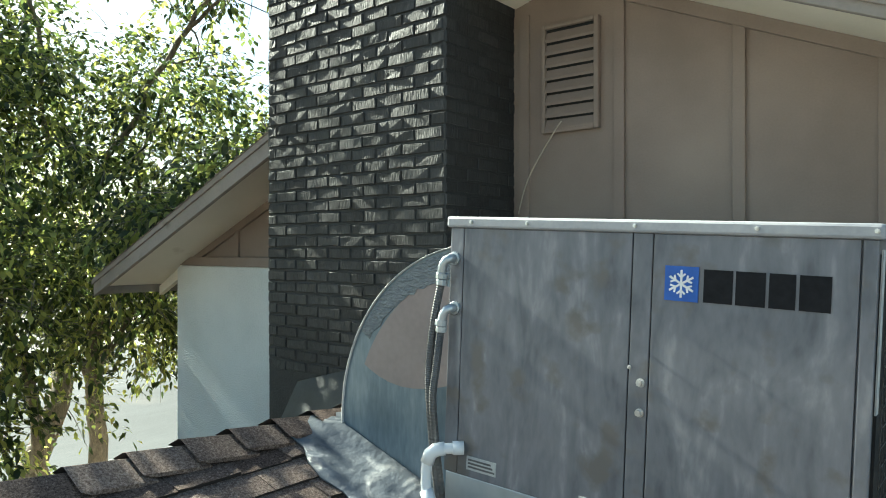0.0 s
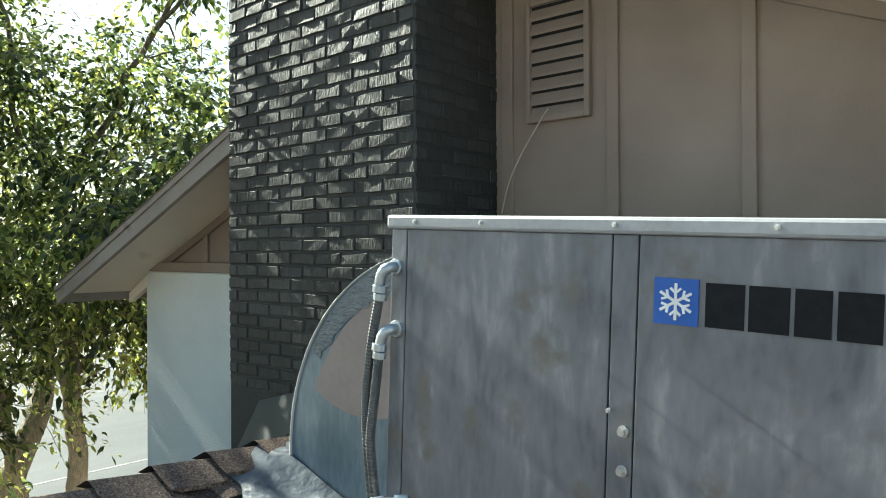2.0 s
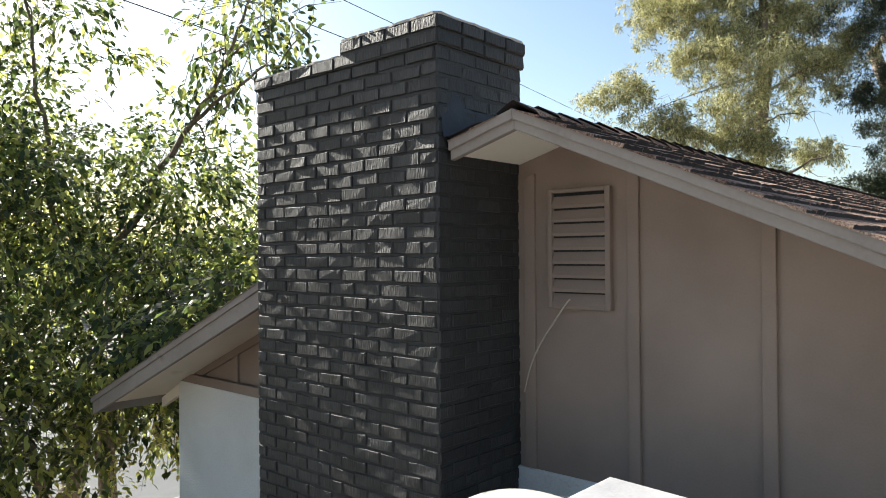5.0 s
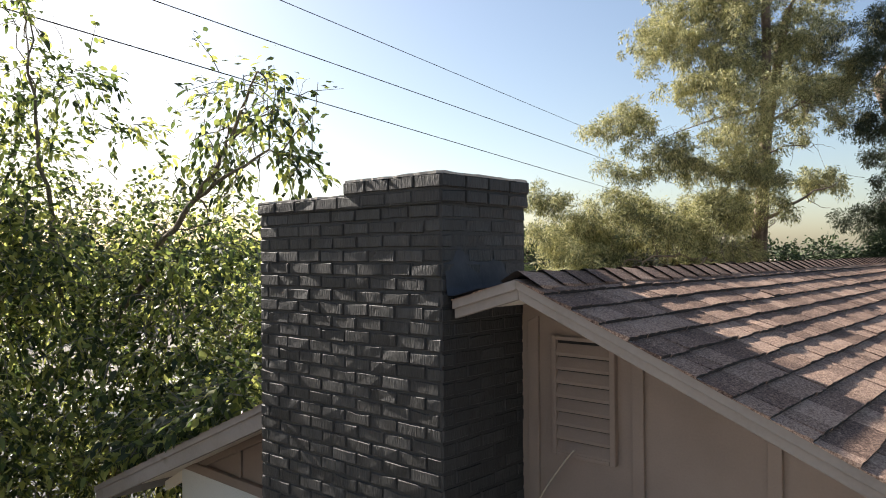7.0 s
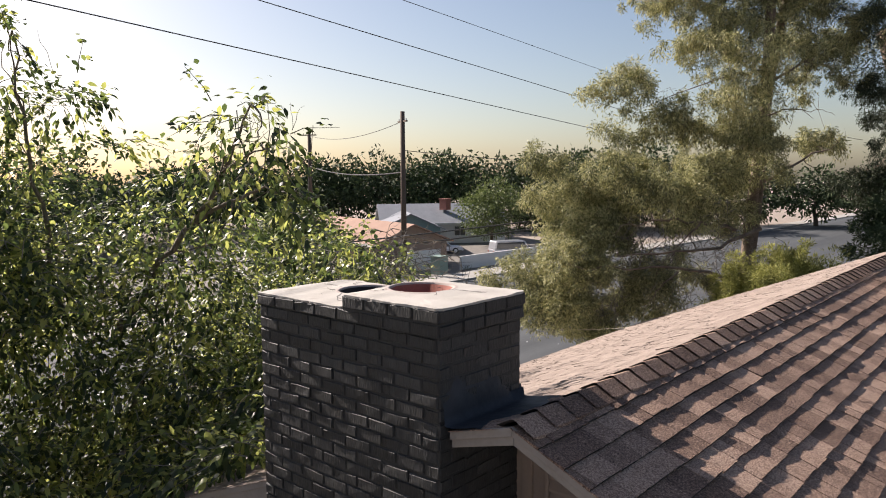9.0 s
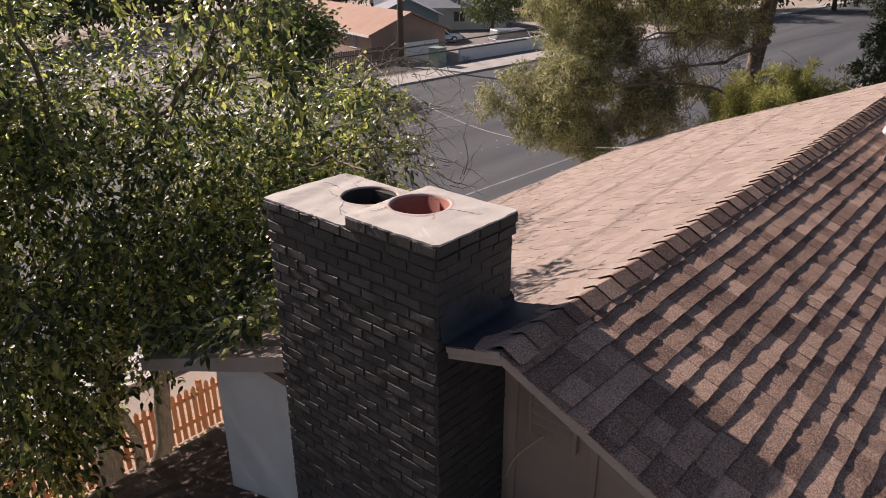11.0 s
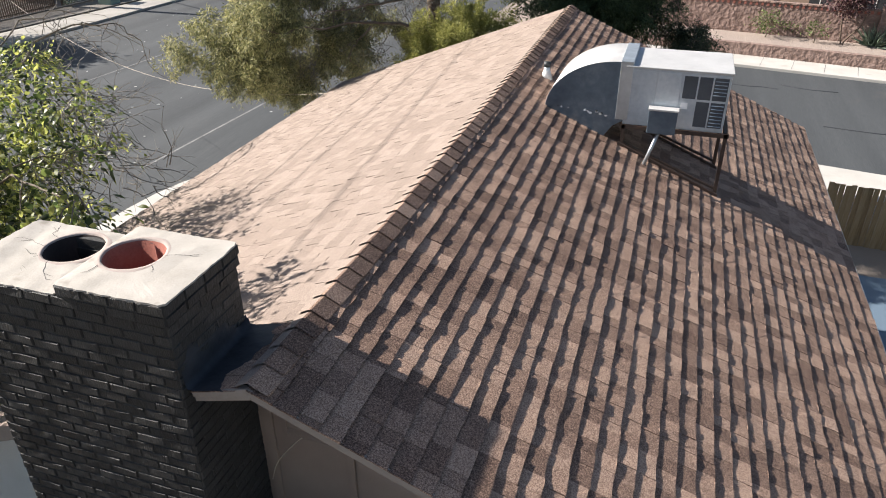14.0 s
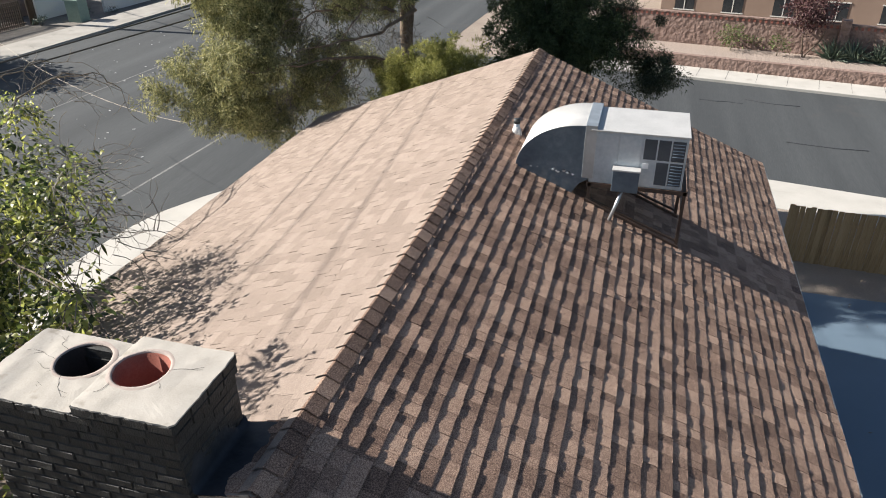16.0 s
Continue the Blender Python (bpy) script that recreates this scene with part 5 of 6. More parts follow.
pine_blobs = [(-8.84, 20.6, 13.6, 1.4, 1.4, 1.5), (-7.5, 21.1, 14.2, 1.6, 1.5, 1.6), (-6.4, 22.3, 13.4, 1.4, 1.4, 1.5), (-7.0, 19.6, 10.8, 1.4, 1.2, 1.2), (-9.2, 18.3, 10.5, 0.95, 1.0, 0.75), (-8.5, 18.8, 9.7, 0.6, 0.6, 0.5), (-9.9, 17.9, 8.3, 0.8, 0.9, 0.55), (-8.7, 18.5, 7.9, 0.9, 0.9, 0.7),
              (-6.6, 20.4, 9.3, 1.2, 1.1, 0.9), (-7.6, 20.2, 8.4, 1.0, 1.0, 0.8), (-5.9, 22.6, 11.2, 1.0, 1.0, 0.9), (-5.6, 23.2, 9.3, 0.8, 0.8, 0.5), (-8.0, 20.4, 16.2, 1.6, 1.6, 1.3), (-5.2, 22.8, 15.4, 1.6, 1.6, 1.2), (-8.2, 20.3, 11.9, 0.9, 0.9, 0.9), (-7.2, 21.0, 6.9, 0.8, 0.8, 0.5),
              (-11.0, 16.6, 5.0, 1.1, 1.1, 1.05), (-10.6, 17.0, 4.6, 0.8, 0.8, 0.7), (-10.9, 18.6, 7.0, 1.3, 1.3, 0.75), (-9.9, 18.4, 6.6, 0.9, 0.9, 0.5), (-9.0, 18.4, 4.9, 0.65, 0.65, 0.6), (-9.5, 17.7, 4.0, 0.5, 0.5, 0.4), (-11.6, 19.2, 8.0, 1.1, 1.1, 0.7), (-8.3, 19.8, 6.9, 0.7, 0.7, 0.4),
              (-9.3, 18.3, 9.5, 0.6, 0.6, 0.5), (-7.9, 19.3, 9.9, 0.9, 0.9, 0.7), (-7.8, 19.6, 7.4, 1.0, 1.0, 0.7), (-8.8, 19.2, 5.7, 0.9, 0.9, 0.5), (-10.1, 17.6, 6.0, 0.9, 0.9, 0.5), (-9.9, 17.6, 5.2, 0.8, 0.8, 0.6), (-8.0, 20.3, 5.2, 0.8, 0.8, 0.5), (-8.6, 18.8, 4.2, 0.5, 0.5, 0.4),
              (-11.1, 16.6, 5.1, 1.25, 1.25, 1.0), (-10.5, 17.2, 4.7, 1.1, 1.1, 0.85), (-10.2, 17.4, 4.2, 0.8, 0.8, 0.5), (-9.0, 18.4, 4.8, 0.8, 0.8, 0.7), (-10.4, 18.7, 6.9, 1.2, 1.2, 0.8), (-5.0, 23.4, 12.3, 1.1, 1.1, 0.7), (-7.4, 20.6, 12.5, 1.2, 1.2, 0.9), (-6.9, 20.9, 8.2, 0.9, 0.9, 0.6),
              (-11.2, 17.7, 8.5, 0.80, 0.80, 0.60), (-11.2, 17.1, 7.5, 0.60, 0.60, 0.45), (-10.7, 18.6, 7.7, 0.90, 0.90, 0.68), (-10.3, 17.1, 6.8, 0.80, 0.80, 0.60), (-10.1, 18.9, 6.5, 0.80, 0.80, 0.60), (-10.1, 20.0, 8.5, 0.90, 0.90, 0.68), (-9.1, 20.5, 7.8, 0.80, 0.80, 0.60), (-9.3, 17.0, 5.8, 0.70, 0.70, 0.52), (-8.7, 18.5, 5.4, 0.60, 0.60, 0.45), (-8.7, 21.8, 8.4, 0.90, 0.90, 0.68), (-7.9, 23.1, 8.4, 0.90, 0.90, 0.68), (-9.9, 16.1, 6.0, 0.70, 0.70, 0.52), (-8.2, 18.7, 5.0, 0.50, 0.50, 0.38)]
tree("pine_tree", "tall golden-green pine with drooping needle clumps and grey limbs", (-7.5, 21.4, 0), [(0, 0, 0.0, 0), (0.5, 0.3, 0.012, 0.01)], pine_blobs, M["needle"], M["pinebark"], 1300, 0.125, 0.021, 21, blades=2, droop=0.6, limbs=48, clump=0.24,
     trunk_h=14.5, trunk_r=0.2, fold=0.1, twigs=760, bare=[(-8.0, 20.2, 7.2, 1.0, 0, 0, -1), (-9.2, 18.8, 6.6, 1.0, -0.3, 0, -1), (-7.0, 20.8, 5.6, 0.8, 0, 0, -0.6), (-8.6, 19.6, 6.2, 1.2, 0, 0, -1), (-7.6, 20.6, 6.2, 1.0, 0, 0, -1), (-9.6, 17.8, 5.0, 0.7, 0, 0, -1), (-8.2, 19.6, 4.6, 0.8, 0, 0, -0.6)],
     extra=[([(-7.05, 20.48, 6.73), (-7.64, 19.51, 7.0), (-8.44, 18.29, 7.07), (-8.91, 17.38, 6.96)], 0.055), ([(-7.42, 18.95, 7.02), (-7.7, 18.4, 6.5), (-7.95, 17.86, 6.01)], 0.028), ([(-6.88, 20.01, 5.43), (-7.46, 19.26, 5.67), (-8.18, 18.19, 5.86), (-8.86, 17.18, 5.88), (-9.33, 16.24, 5.9)], 0.05), ([(-7.75, 18.38, 5.75), (-7.96, 17.96, 5.46), (-8.12, 17.67, 5.02)], 0.028), ([(-6.38, 20.49, 6.81), (-7.12, 19.61, 6.3), (-7.94, 18.63, 6.25), (-8.88, 17.3, 6.14)], 0.06), ([(-6.51, 20.66, 8.03), (-5.67, 21.53, 8.65), (-5.04, 22.4, 9.12)], 0.05), ([(-6.61, 20.73, 9.74), (-5.67, 20.49, 9.94), (-5.22, 20.3, 9.82)], 0.03)])
dark_blobs = [(-0.71, 22.99, 5.85, 1.74, 1.11, 1.26), (-2.53, 22.91, 6.56, 1.66, 1.11, 1.26), (0.47, 22.75, 4.9, 1.19, 0.95, 0.71), (-3.24, 23.46, 9.4, 1.19, 1.03, 0.79), (-3.95, 23.62, 13.19, 1.42, 1.19, 1.03), (-3.79, 22.44, 10.66, 1.03, 0.87, 0.55), (-3.56, 22.75, 8.45, 1.11, 0.87, 0.71), (-3.08, 22.75, 10.9, 0.87, 0.87, 0.55), (-3.16, 22.75, 4.58, 1.26, 0.95, 1.03), (-3.95, 22.83, 7.66, 0.79, 0.79, 0.63)]
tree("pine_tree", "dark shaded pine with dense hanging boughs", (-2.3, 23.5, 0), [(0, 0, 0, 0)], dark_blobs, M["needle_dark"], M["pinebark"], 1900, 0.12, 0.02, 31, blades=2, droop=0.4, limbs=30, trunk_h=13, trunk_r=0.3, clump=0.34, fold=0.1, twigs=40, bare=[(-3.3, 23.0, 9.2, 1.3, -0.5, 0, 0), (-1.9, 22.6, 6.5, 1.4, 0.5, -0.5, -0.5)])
tree("shrub", "bright yellow-green rounded shrub behind the roof", (-5.3, 17.9, 0), [(0, 0, 0, 0)], [(-5.2, 17.7, 5.6, 1.2, 0.9, 1.0), (-4.6, 18.1, 5.8, 0.9, 0.8, 0.8), (-6.0, 18.0, 5.2, 0.9, 0.8, 0.9), (-5.2, 18.2, 4.2, 1.2, 0.9, 1.0)], M["needle_light"], M["bark"], 2600, 0.11, 0.018, 41, blades=2, clump=0.2, droop=-0.2, limbs=10, trunk_h=4.5, trunk_r=0.09, cat="shrub", shell=0.4)
tree("shrub", "dark green shrub behind the roof", (-3.2, 20.4, 0), [(0, 0, 0, 0)], [(-3.2, 20.4, 5.3, 1.3, 1.0, 0.9), (-2.4, 21.0, 5.6, 1.1, 1.0, 0.8), (-3.8, 20.2, 4.0, 1.3, 1.0, 1.0), (-3.1, 21.0, 6.4, 1.3, 1.0, 0.8), (-2.1, 21.4, 6.7, 1.1, 1.0, 0.8), (-3.6, 21.8, 7.0, 1.0, 0.9, 0.7), (-2.6, 22.0, 7.5, 1.1, 0.9, 0.8), (-1.4, 21.8, 6.0, 1.1, 0.9, 0.9)], M["far_leaf"], M["bark"], 1400, 0.12, 0.03, 42, blades=2, clump=0.22, limbs=8, trunk_h=4.2, trunk_r=0.09, cat="shrub", shell=0.4)


def far_tree(at, h, w, seed, mat="far_leaf", dens=26, size=0.5, label="distant dark green tree"):
    blobs = [(at[0] + dx * w, at[1] + dy * w, h * dz, w * 0.55, w * 0.55, h * 0.24) for dx, dy, dz in ((0, 0, 0.78), (-0.45, 0.1, 0.6), (0.45, -0.1, 0.62), (0.1, 0.45, 0.55), (-0.1, -0.4, 0.5), (0, 0, 0.34))]
    return tree("far_tree", label, at, [(0, 0, 0, 0)], blobs, M[mat], M["pole"], dens, size, size * 0.45, seed, limbs=6, trunk_h=h * 0.5, trunk_r=w * 0.05, lump=1.0)


# rows of big trees beyond the houses
for px in range(16):
    u = px / 15
    x, y = -112 + 66 * u + float(rng.normal(0, 2)), 58 + 44 * u + float(rng.normal(0, 2))
    far_tree((x, y, 0), 10.3 + 1.6 * u + float(rng.uniform(-1.2, 1.2)), 8.0, 100 + px, dens=9, size=0.8)
for i, (x, y, h) in enumerate(((-52, 104, 10.5), (-46, 112, 9.5), (-38, 118, 9.5), (-30, 122, 9), (-22, 126, 8.5), (-14, 124, 9), (-6, 128, 9), (-118, 44, 12), (-116, 30, 11), (-112, 16, 12))):
    far_tree((x, y, 0), h, 7.5, 140 + i, dens=9, size=0.8)
for i, (x, y, h) in enumerate(((-76, 17, 7.6), (-79, 25, 8.4), (-80, 33, 7.9), (-88, 41, 8.8), (-92, 49, 8.2), (-96, 57, 9.0))):
    far_tree((x, y, 0), h, 8.5, 180 + i, dens=9, size=0.8)
far_tree((-51.3, 67.0, 0), 7.8, 4.4, 160, "shrub_green", dens=60, size=0.36, label="round street tree by the houses")
for i in range(5):
    x, y = -61.2 + i * 0.85, 86 + i * 0.5
    hh = 9.6 + 1.3 * (i % 3)
    tree("cypress", "narrow dark green cypress tree", (x, y, 0), [(0, 0, 0, 0)], [(x, y, hh * q, 0.7 * (1.05 - q), 0.7 * (1.05 - q), hh * 0.16) for q in (0.15, 0.3, 0.45, 0.6, 0.75, 0.88)], M["far_leaf"], M["pole"], 160, 0.3, 0.12, 170 + i, limbs=2, trunk_h=hh * 0.6, trunk_r=0.1)
far_tree((-40.6, 30.6, 0), 6.6, 3.6, 161, "shrub_green", dens=120, size=0.4, label="round shade tree beside the far pavement")
# planting across the side street
for i, (x, y, r0, m) in enumerate(((4.78, 44.3, 0.62, "shrub_green"), (6.2, 44.9, 0.42, "shrub_green"), (7.2, 43.6, 0.42, "shrub_green"))):
    tree("planted_shrub", "small clipped green shrub in gravel", (x, y, 0.75), [(0, 0, 0, 0)], [(x, y, 1.05 + r0 * 0.8, r0, r0, r0 * 0.85)], M[m], M["bark"], 330, 0.16, 0.06, 180 + i, limbs=5, trunk_h=0.5, trunk_r=0.04, cat="shrub", shell=0.4)
tree("plum_tree", "small purple-leaved plum tree", (8.5, 43.6, 0.75), [(0, 0, 0, 0), (0.05, 0, 0.25, 0)], [(8.4, 43.8, 3.6, 1.0, 1.0, 0.8), (9.0, 43.8, 3.2, 0.8, 0.8, 0.7), (7.9, 43.8, 3.1, 0.7, 0.7, 0.6), (8.5, 43.8, 2.7, 0.8, 0.8, 0.5)], M["plum"], M["pole"], 300, 0.16, 0.08, 190, limbs=12, trunk_h=1.8, trunk_r=0.05, shell=0.4)
for i, (x, y) in enumerate(((10.0, 43.6), (11.0, 43.4), (12.2, 43.2), (13.2, 43.2))):
    a = thing("agave", "spiky grey-green agave in gravel", "agave", "agaves", at=(x, y, 0.75))
    P = rng.normal(0, 0.12, (110, 3)) * [1, 1, 0]
    Dv = rng.normal(0, 0.7, (110, 3))
    Dv[:, 2] = np.abs(Dv[:, 2]) * 0.6 + 0.55
    o = new("blade_rosette", cluster_mesh("blade_rosette", M["agave"], P, Dv, 1.15, 0.09, rng, 0.3, 1, -0.1))
    o.parent = a

# ---------------------------------------------------------------- across the side street: retaining wall, bed, block wall
structure("retaining_wall", Shape().slab([xs(-6, 2.1, 0.78), xs(150, 2.1, 0.78), xs(150, 2.45, 0.78), xs(-6, 2.45, 0.78)], 0.78), M["rockwall"], "low reddish split-face block retaining wall", "wall", 0.02)
structure("planting_bed", Shape().slab([xs(-6, 2.45, 0.74), xs(150, 2.45, 0.74), xs(150, 6.2, 0.74), xs(-6, 6.2, 0.74)], 0.5), M["pinkgravel"], "pinkish gravel planting bed", "ground")
gw = structure("garden_wall", Shape().slab([xs(-4, 5.0, 2.42), xs(150, 5.0, 2.42), xs(150, 5.25, 2.42), xs(-4, 5.25, 2.42)], 1.7), M["rockwall"], "reddish split-face block garden wall with a cap", "wall", 0.02)
part("wall_cap", Shape().slab([xs(-4, 4.95, 2.52), xs(150, 4.95, 2.52), xs(150, 5.3, 2.52), xs(-4, 5.3, 2.52)], 0.09), M["rockwall"], gw, "", 0.01)
for i in range(120):
    part("cap_block", Shape().slab([xs(-4 + 0.3 * i, 4.97, 2.43), xs(-3.87 + 0.3 * i, 4.97, 2.43), xs(-3.87 + 0.3 * i, 5.03, 2.43), xs(-4 + 0.3 * i, 5.03, 2.43)], 0.16), M["redbrick"], gw)
for a0 in (8.5, 22.0, 36.0):
    part("pilaster", Shape().slab([xs(a0, 4.75, 2.75), xs(a0 + 0.5, 4.75, 2.75), xs(a0 + 0.5, 5.35, 2.75), xs(a0, 5.35, 2.75)], 2.0), M["rockwall"], gw, "brown wall pilaster", 0.02)


def far_house(name, label, at, rot, w, d, h, rise, wall, rf, windows=4, over=0.5):
    """A single-storey gable house at a distance: w along its ridge, d across."""
    hs = thing(name, label, "house", at=at)
    hs.rotation_euler = (0, 0, radians(rot))
    part("wall", Shape().box(-w / 2, w / 2, -d / 2, d / 2, 0, h).add([(-w / 2, -d / 2, h), (-w / 2, d / 2, h), (-w / 2, 0, h + rise), (w / 2, -d / 2, h), (w / 2, d / 2, h), (w / 2, 0, h + rise)], [(0, 2, 1), (3, 4, 5)]), wall, hs)
    z0 = h - rise * over / (d / 2)
    part("roof", Shape().slab([(-w / 2 - over, -d / 2 - over, z0 + 0.12), (w / 2 + over, -d / 2 - over, z0 + 0.12), (w / 2 + over, 0, h + rise + 0.12), (-w / 2 - over, 0, h + rise + 0.12)], 0.12)
         .slab([(w / 2 + over, d / 2 + over, z0 + 0.12), (-w / 2 - over, d / 2 + over, z0 + 0.12), (-w / 2 - over, 0, h + rise + 0.12), (w / 2 + over, 0, h + rise + 0.12)], 0.12), rf, hs)
    part("fascia", Shape().box(-w / 2 - over - 0.02, w / 2 + over + 0.02, -d / 2 - over - 0.03, -d / 2 - over, z0 - 0.06, z0 + 0.13), M["far_white"], hs)
    for i in range(windows):
        x = -w / 2 + w * (i + 0.5) / windows
        wd = part("window", Shape().box(x - 0.65, x + 0.65, -d / 2 - 0.03, -d / 2 + 0.02, 0.95, 2.05), M["window"], hs)
        part("window_frame", Shape().box(x - 0.72, x + 0.72, -d / 2 - 0.05, -d / 2 - 0.01, 2.05, 2.12).box(x - 0.72, x + 0.72, -d / 2 - 0.05, -d / 2 - 0.01, 0.88, 0.95).box(x - 0.03, x + 0.03, -d / 2 - 0.05, -d / 2 - 0.01, 0.95, 2.05), M["far_white"], wd)
    return hs


far_house("brown_roof_house", "single-storey tan house with a low brown shingle roof", (-54.5, 49.3, 0), -15, 20, 7.5, 2.35, 1.5, M["far_wall"], M["far_roof"], 3)
far_house("grey_roof_house", "single-storey pale house with a grey shingle roof", (-61.5, 69.0, 0), 50, 15, 10, 2.6, 2.0, M["far_white"], M["far_roof_grey"], 4)
far_house("teal_gable_house", "single-storey house with a teal gable end", (-57.0, 58.5, 0), -40, 8, 6.5, 2.6, 1.5, M["teal"], M["far_roof_grey"], 2)
fc = thing("far_chimney", "red brick chimney on the grey roof", "chimney", at=(-59.35, 67.75, 4.0))
fpart("stack", Shape().box(-59.9, -58.8, 67.3, 68.2, 4.0, 5.3), M["redbrick"], fc)
fpart("cap", Shape().box(-60.0, -58.7, 67.2, 68.3, 5.3, 5.4), M["redbrick"], fc)
far_house("tan_house", "beige house beyond the garden wall", (9.5, 58.5, 0), -10, 16, 9, 4.5, 2.0, M["far_wall"], M["far_roof"], 5)
gt = thing("yard_gate", "dark slatted yard gate and fence across the street", "gate", at=(-43.6, 41.5, 0))
for i in range(58):
    p0 = st(17.5 + 0.17 * i, 28.6)
    fpart("slat", Shape().box(p0[0] - 0.03, p0[0] + 0.03, p0[1] - 0.05, p0[1] + 0.05, 0.02, 1.75), M["pole"], gt)
for z in (0.25, 1.5):
    fpart("rail", Shape().slab([st(17.3, 28.55, z), st(27.4, 28.55, z), st(27.4, 28.65, z), st(17.3, 28.65, z)], 0.08), M["pole"], gt)
structure("side_yard_wall", Shape().slab([st(29.0, 29.0, 1.7), st(33.0, 29.0, 1.7), st(33.0, 29.2, 1.7), st(29.0, 29.2, 1.7)], 1.7), M["far_white"], "pale block yard wall across the street", "wall", 0.02)
structure("front_yard", Shape().slab([st(-60, 25.0, 0.02), st(60, 24.6, 0.02), st(60, 60, 0.02), st(-60, 60, 0.02)], 0.1), M["greygravel"], "grey-brown gravel front yards across the street", "ground")
for i, (a0, b0, rr) in enumerate(((27.6, 27.4, 0.45), (30.6, 26.6, 0.35), (31.3, 27.6, 0.5), (32.4, 28.2, 0.5), (33.2, 26.0, 0.3))):
    p0 = st(a0, b0)
    tree("yard_shrub", "low grey-green shrub by the utility box", p0, [(0, 0, 0, 0)], [(p0[0], p0[1], rr * 0.75, rr, rr, rr * 0.7)], M["agave"], M["bark"], 260, 0.2, 0.05, 300 + i, limbs=4, trunk_h=0.3, trunk_r=0.03, cat="shrub", shell=0.4, lump=0.6)
structure("front_yard_wall", Shape().slab([st(33, 26.5, 1.2), st(60, 26.5, 1.2), st(60, 26.7, 1.2), st(33, 26.7, 1.2)], 1.2), M["far_white"], "low pale block wall in front of the houses", "wall", 0.02)


def vehicle(name, label, at, rot, L, W, H, paint, van):
    """A parked car: body shell, glass, wheels with tyres and rims, lamps."""
    v = thing(name, label, "car", at=at)
    v.rotation_euler = (0, 0, radians(rot))
    h0 = H * 0.52
    prof = [(-L / 2, 0.35), (L / 2, 0.35), (L / 2, h0 * 0.85), (L * 0.46, h0), (-L * 0.5, h0)]
    part("body", Shape().slab([(x, -W / 2, z) for x, z in prof], W, (0, 1, 0)), paint, v, "", 0.08)
    a, b = (0.22, 0.34) if van else (0.08, 0.24)
    cab = [(-L * 0.49, h0), (L * b, h0), (L * a, H), (-L * (0.45 if van else 0.28), H)]
    part("cabin", Shape().slab([(x, -W * 0.46, z) for x, z in cab], W * 0.92, (0, 1, 0)), paint, v, "", 0.08)
    gl = [(-L * 0.46, h0 + 0.05), (L * (b - 0.03), h0 + 0.05), (L * (a - 0.02), H - 0.12), (-L * (0.43 if van else 0.26), H - 0.12)]
    part("side_glass", Shape().slab([(x, -W * 0.462 - 0.01, z) for x, z in gl], W * 0.924 + 0.02, (0, 1, 0)), M["window"], v, "dark window glass", 0.03)
    part("windscreen", Shape().slab([(L * b + 0.012, -W * 0.4, h0 + 0.05), (L * b + 0.012, W * 0.4, h0 + 0.05), (L * a + 0.03, W * 0.38, H - 0.1), (L * a + 0.03, -W * 0.38, H - 0.1)], 0.02, (-1, 0, 0)), M["window"], v)
    for x in (-L * 0.31, L * 0.31):
        for y in (-W / 2 + 0.02, W / 2 - 0.02):
            wh = part("tyre", Shape().tube([(x, y - 0.1, 0.33), (x, y + 0.1, 0.33)], 0.33, 18), M["tyre"], v)
            part("rim", Shape().tube([(x, y - 0.11, 0.33), (x, y + 0.11, 0.33)], 0.2, 12), M["galv"], wh)
    for y in (-W * 0.36, W * 0.36):
        part("headlight", Shape().box(L / 2 - 0.02, L / 2 + 0.02, y - 0.16, y + 0.16, h0 * 0.66, h0 * 0.82), M["white"], v)
        part("tail_light", Shape().box(-L / 2 - 0.02, -L / 2 + 0.02, y - 0.12, y + 0.12, h0 * 0.66, h0 * 0.86), M["redbrick"], v)
    part("bumper", Shape().box(L / 2 - 0.05, L / 2 + 0.06, -W / 2 + 0.05, W / 2 - 0.05, 0.3, 0.5), paint, v, "", 0.03)
    return v


vehicle("minivan", "silver minivan parked in a driveway", (-42.6, 59.0, 0), 62, 4.7, 1.85, 1.7, M["carpaint"], True)
vehicle("parked_car", "white car parked by the house", (-50.5, 57.0, 0), 55, 4.4, 1.8, 1.45, M["carwhite"], False)
gb = thing("utility_box", "pale green utility cabinet on the pavement", "utility box", at=(-39.9, 44.8, 0))
fpart("cabinet", Shape().box(-40.4, -39.3, 44.3, 45.3, 0, 1.5), M["boxgreen"], gb, "", 0.03)
fpart("lid", Shape().box(-40.45, -39.25, 44.25, 45.35, 1.5, 1.58), M["boxgreen"], gb, "", 0.02)


def utility_pole(at, h, r, arm):
    p = thing("utility_pole", "weathered brown wooden utility pole", "utility pole", "utility poles", at=at)
    part("shaft", Shape().tube([(0, 0, -0.1), (0, 0, h)], [r, r * 0.7], 10), M["pole"], p, "", 0, True)
    part("crossarm", Shape().box(-1.0, 1.0, -0.06, 0.06, h - 0.9, h - 0.76, Matrix.Rotation(radians(arm), 4, "Z")), M["pole"], p)
    for q in (-0.8, 0.0, 0.8):
        a = radians(arm)
        part("insulator", Shape().tube([(q * math.cos(a), q * math.sin(a), h - 0.76), (q * math.cos(a), q * math.sin(a), h - 0.6)], 0.05, 8), M["far_white"], p)


utility_pole((-42.2, 43.0, 0), 13.6, 0.26, 156)
utility_pole((-75.5, 59.3, 0), 14.5, 0.30, 30)


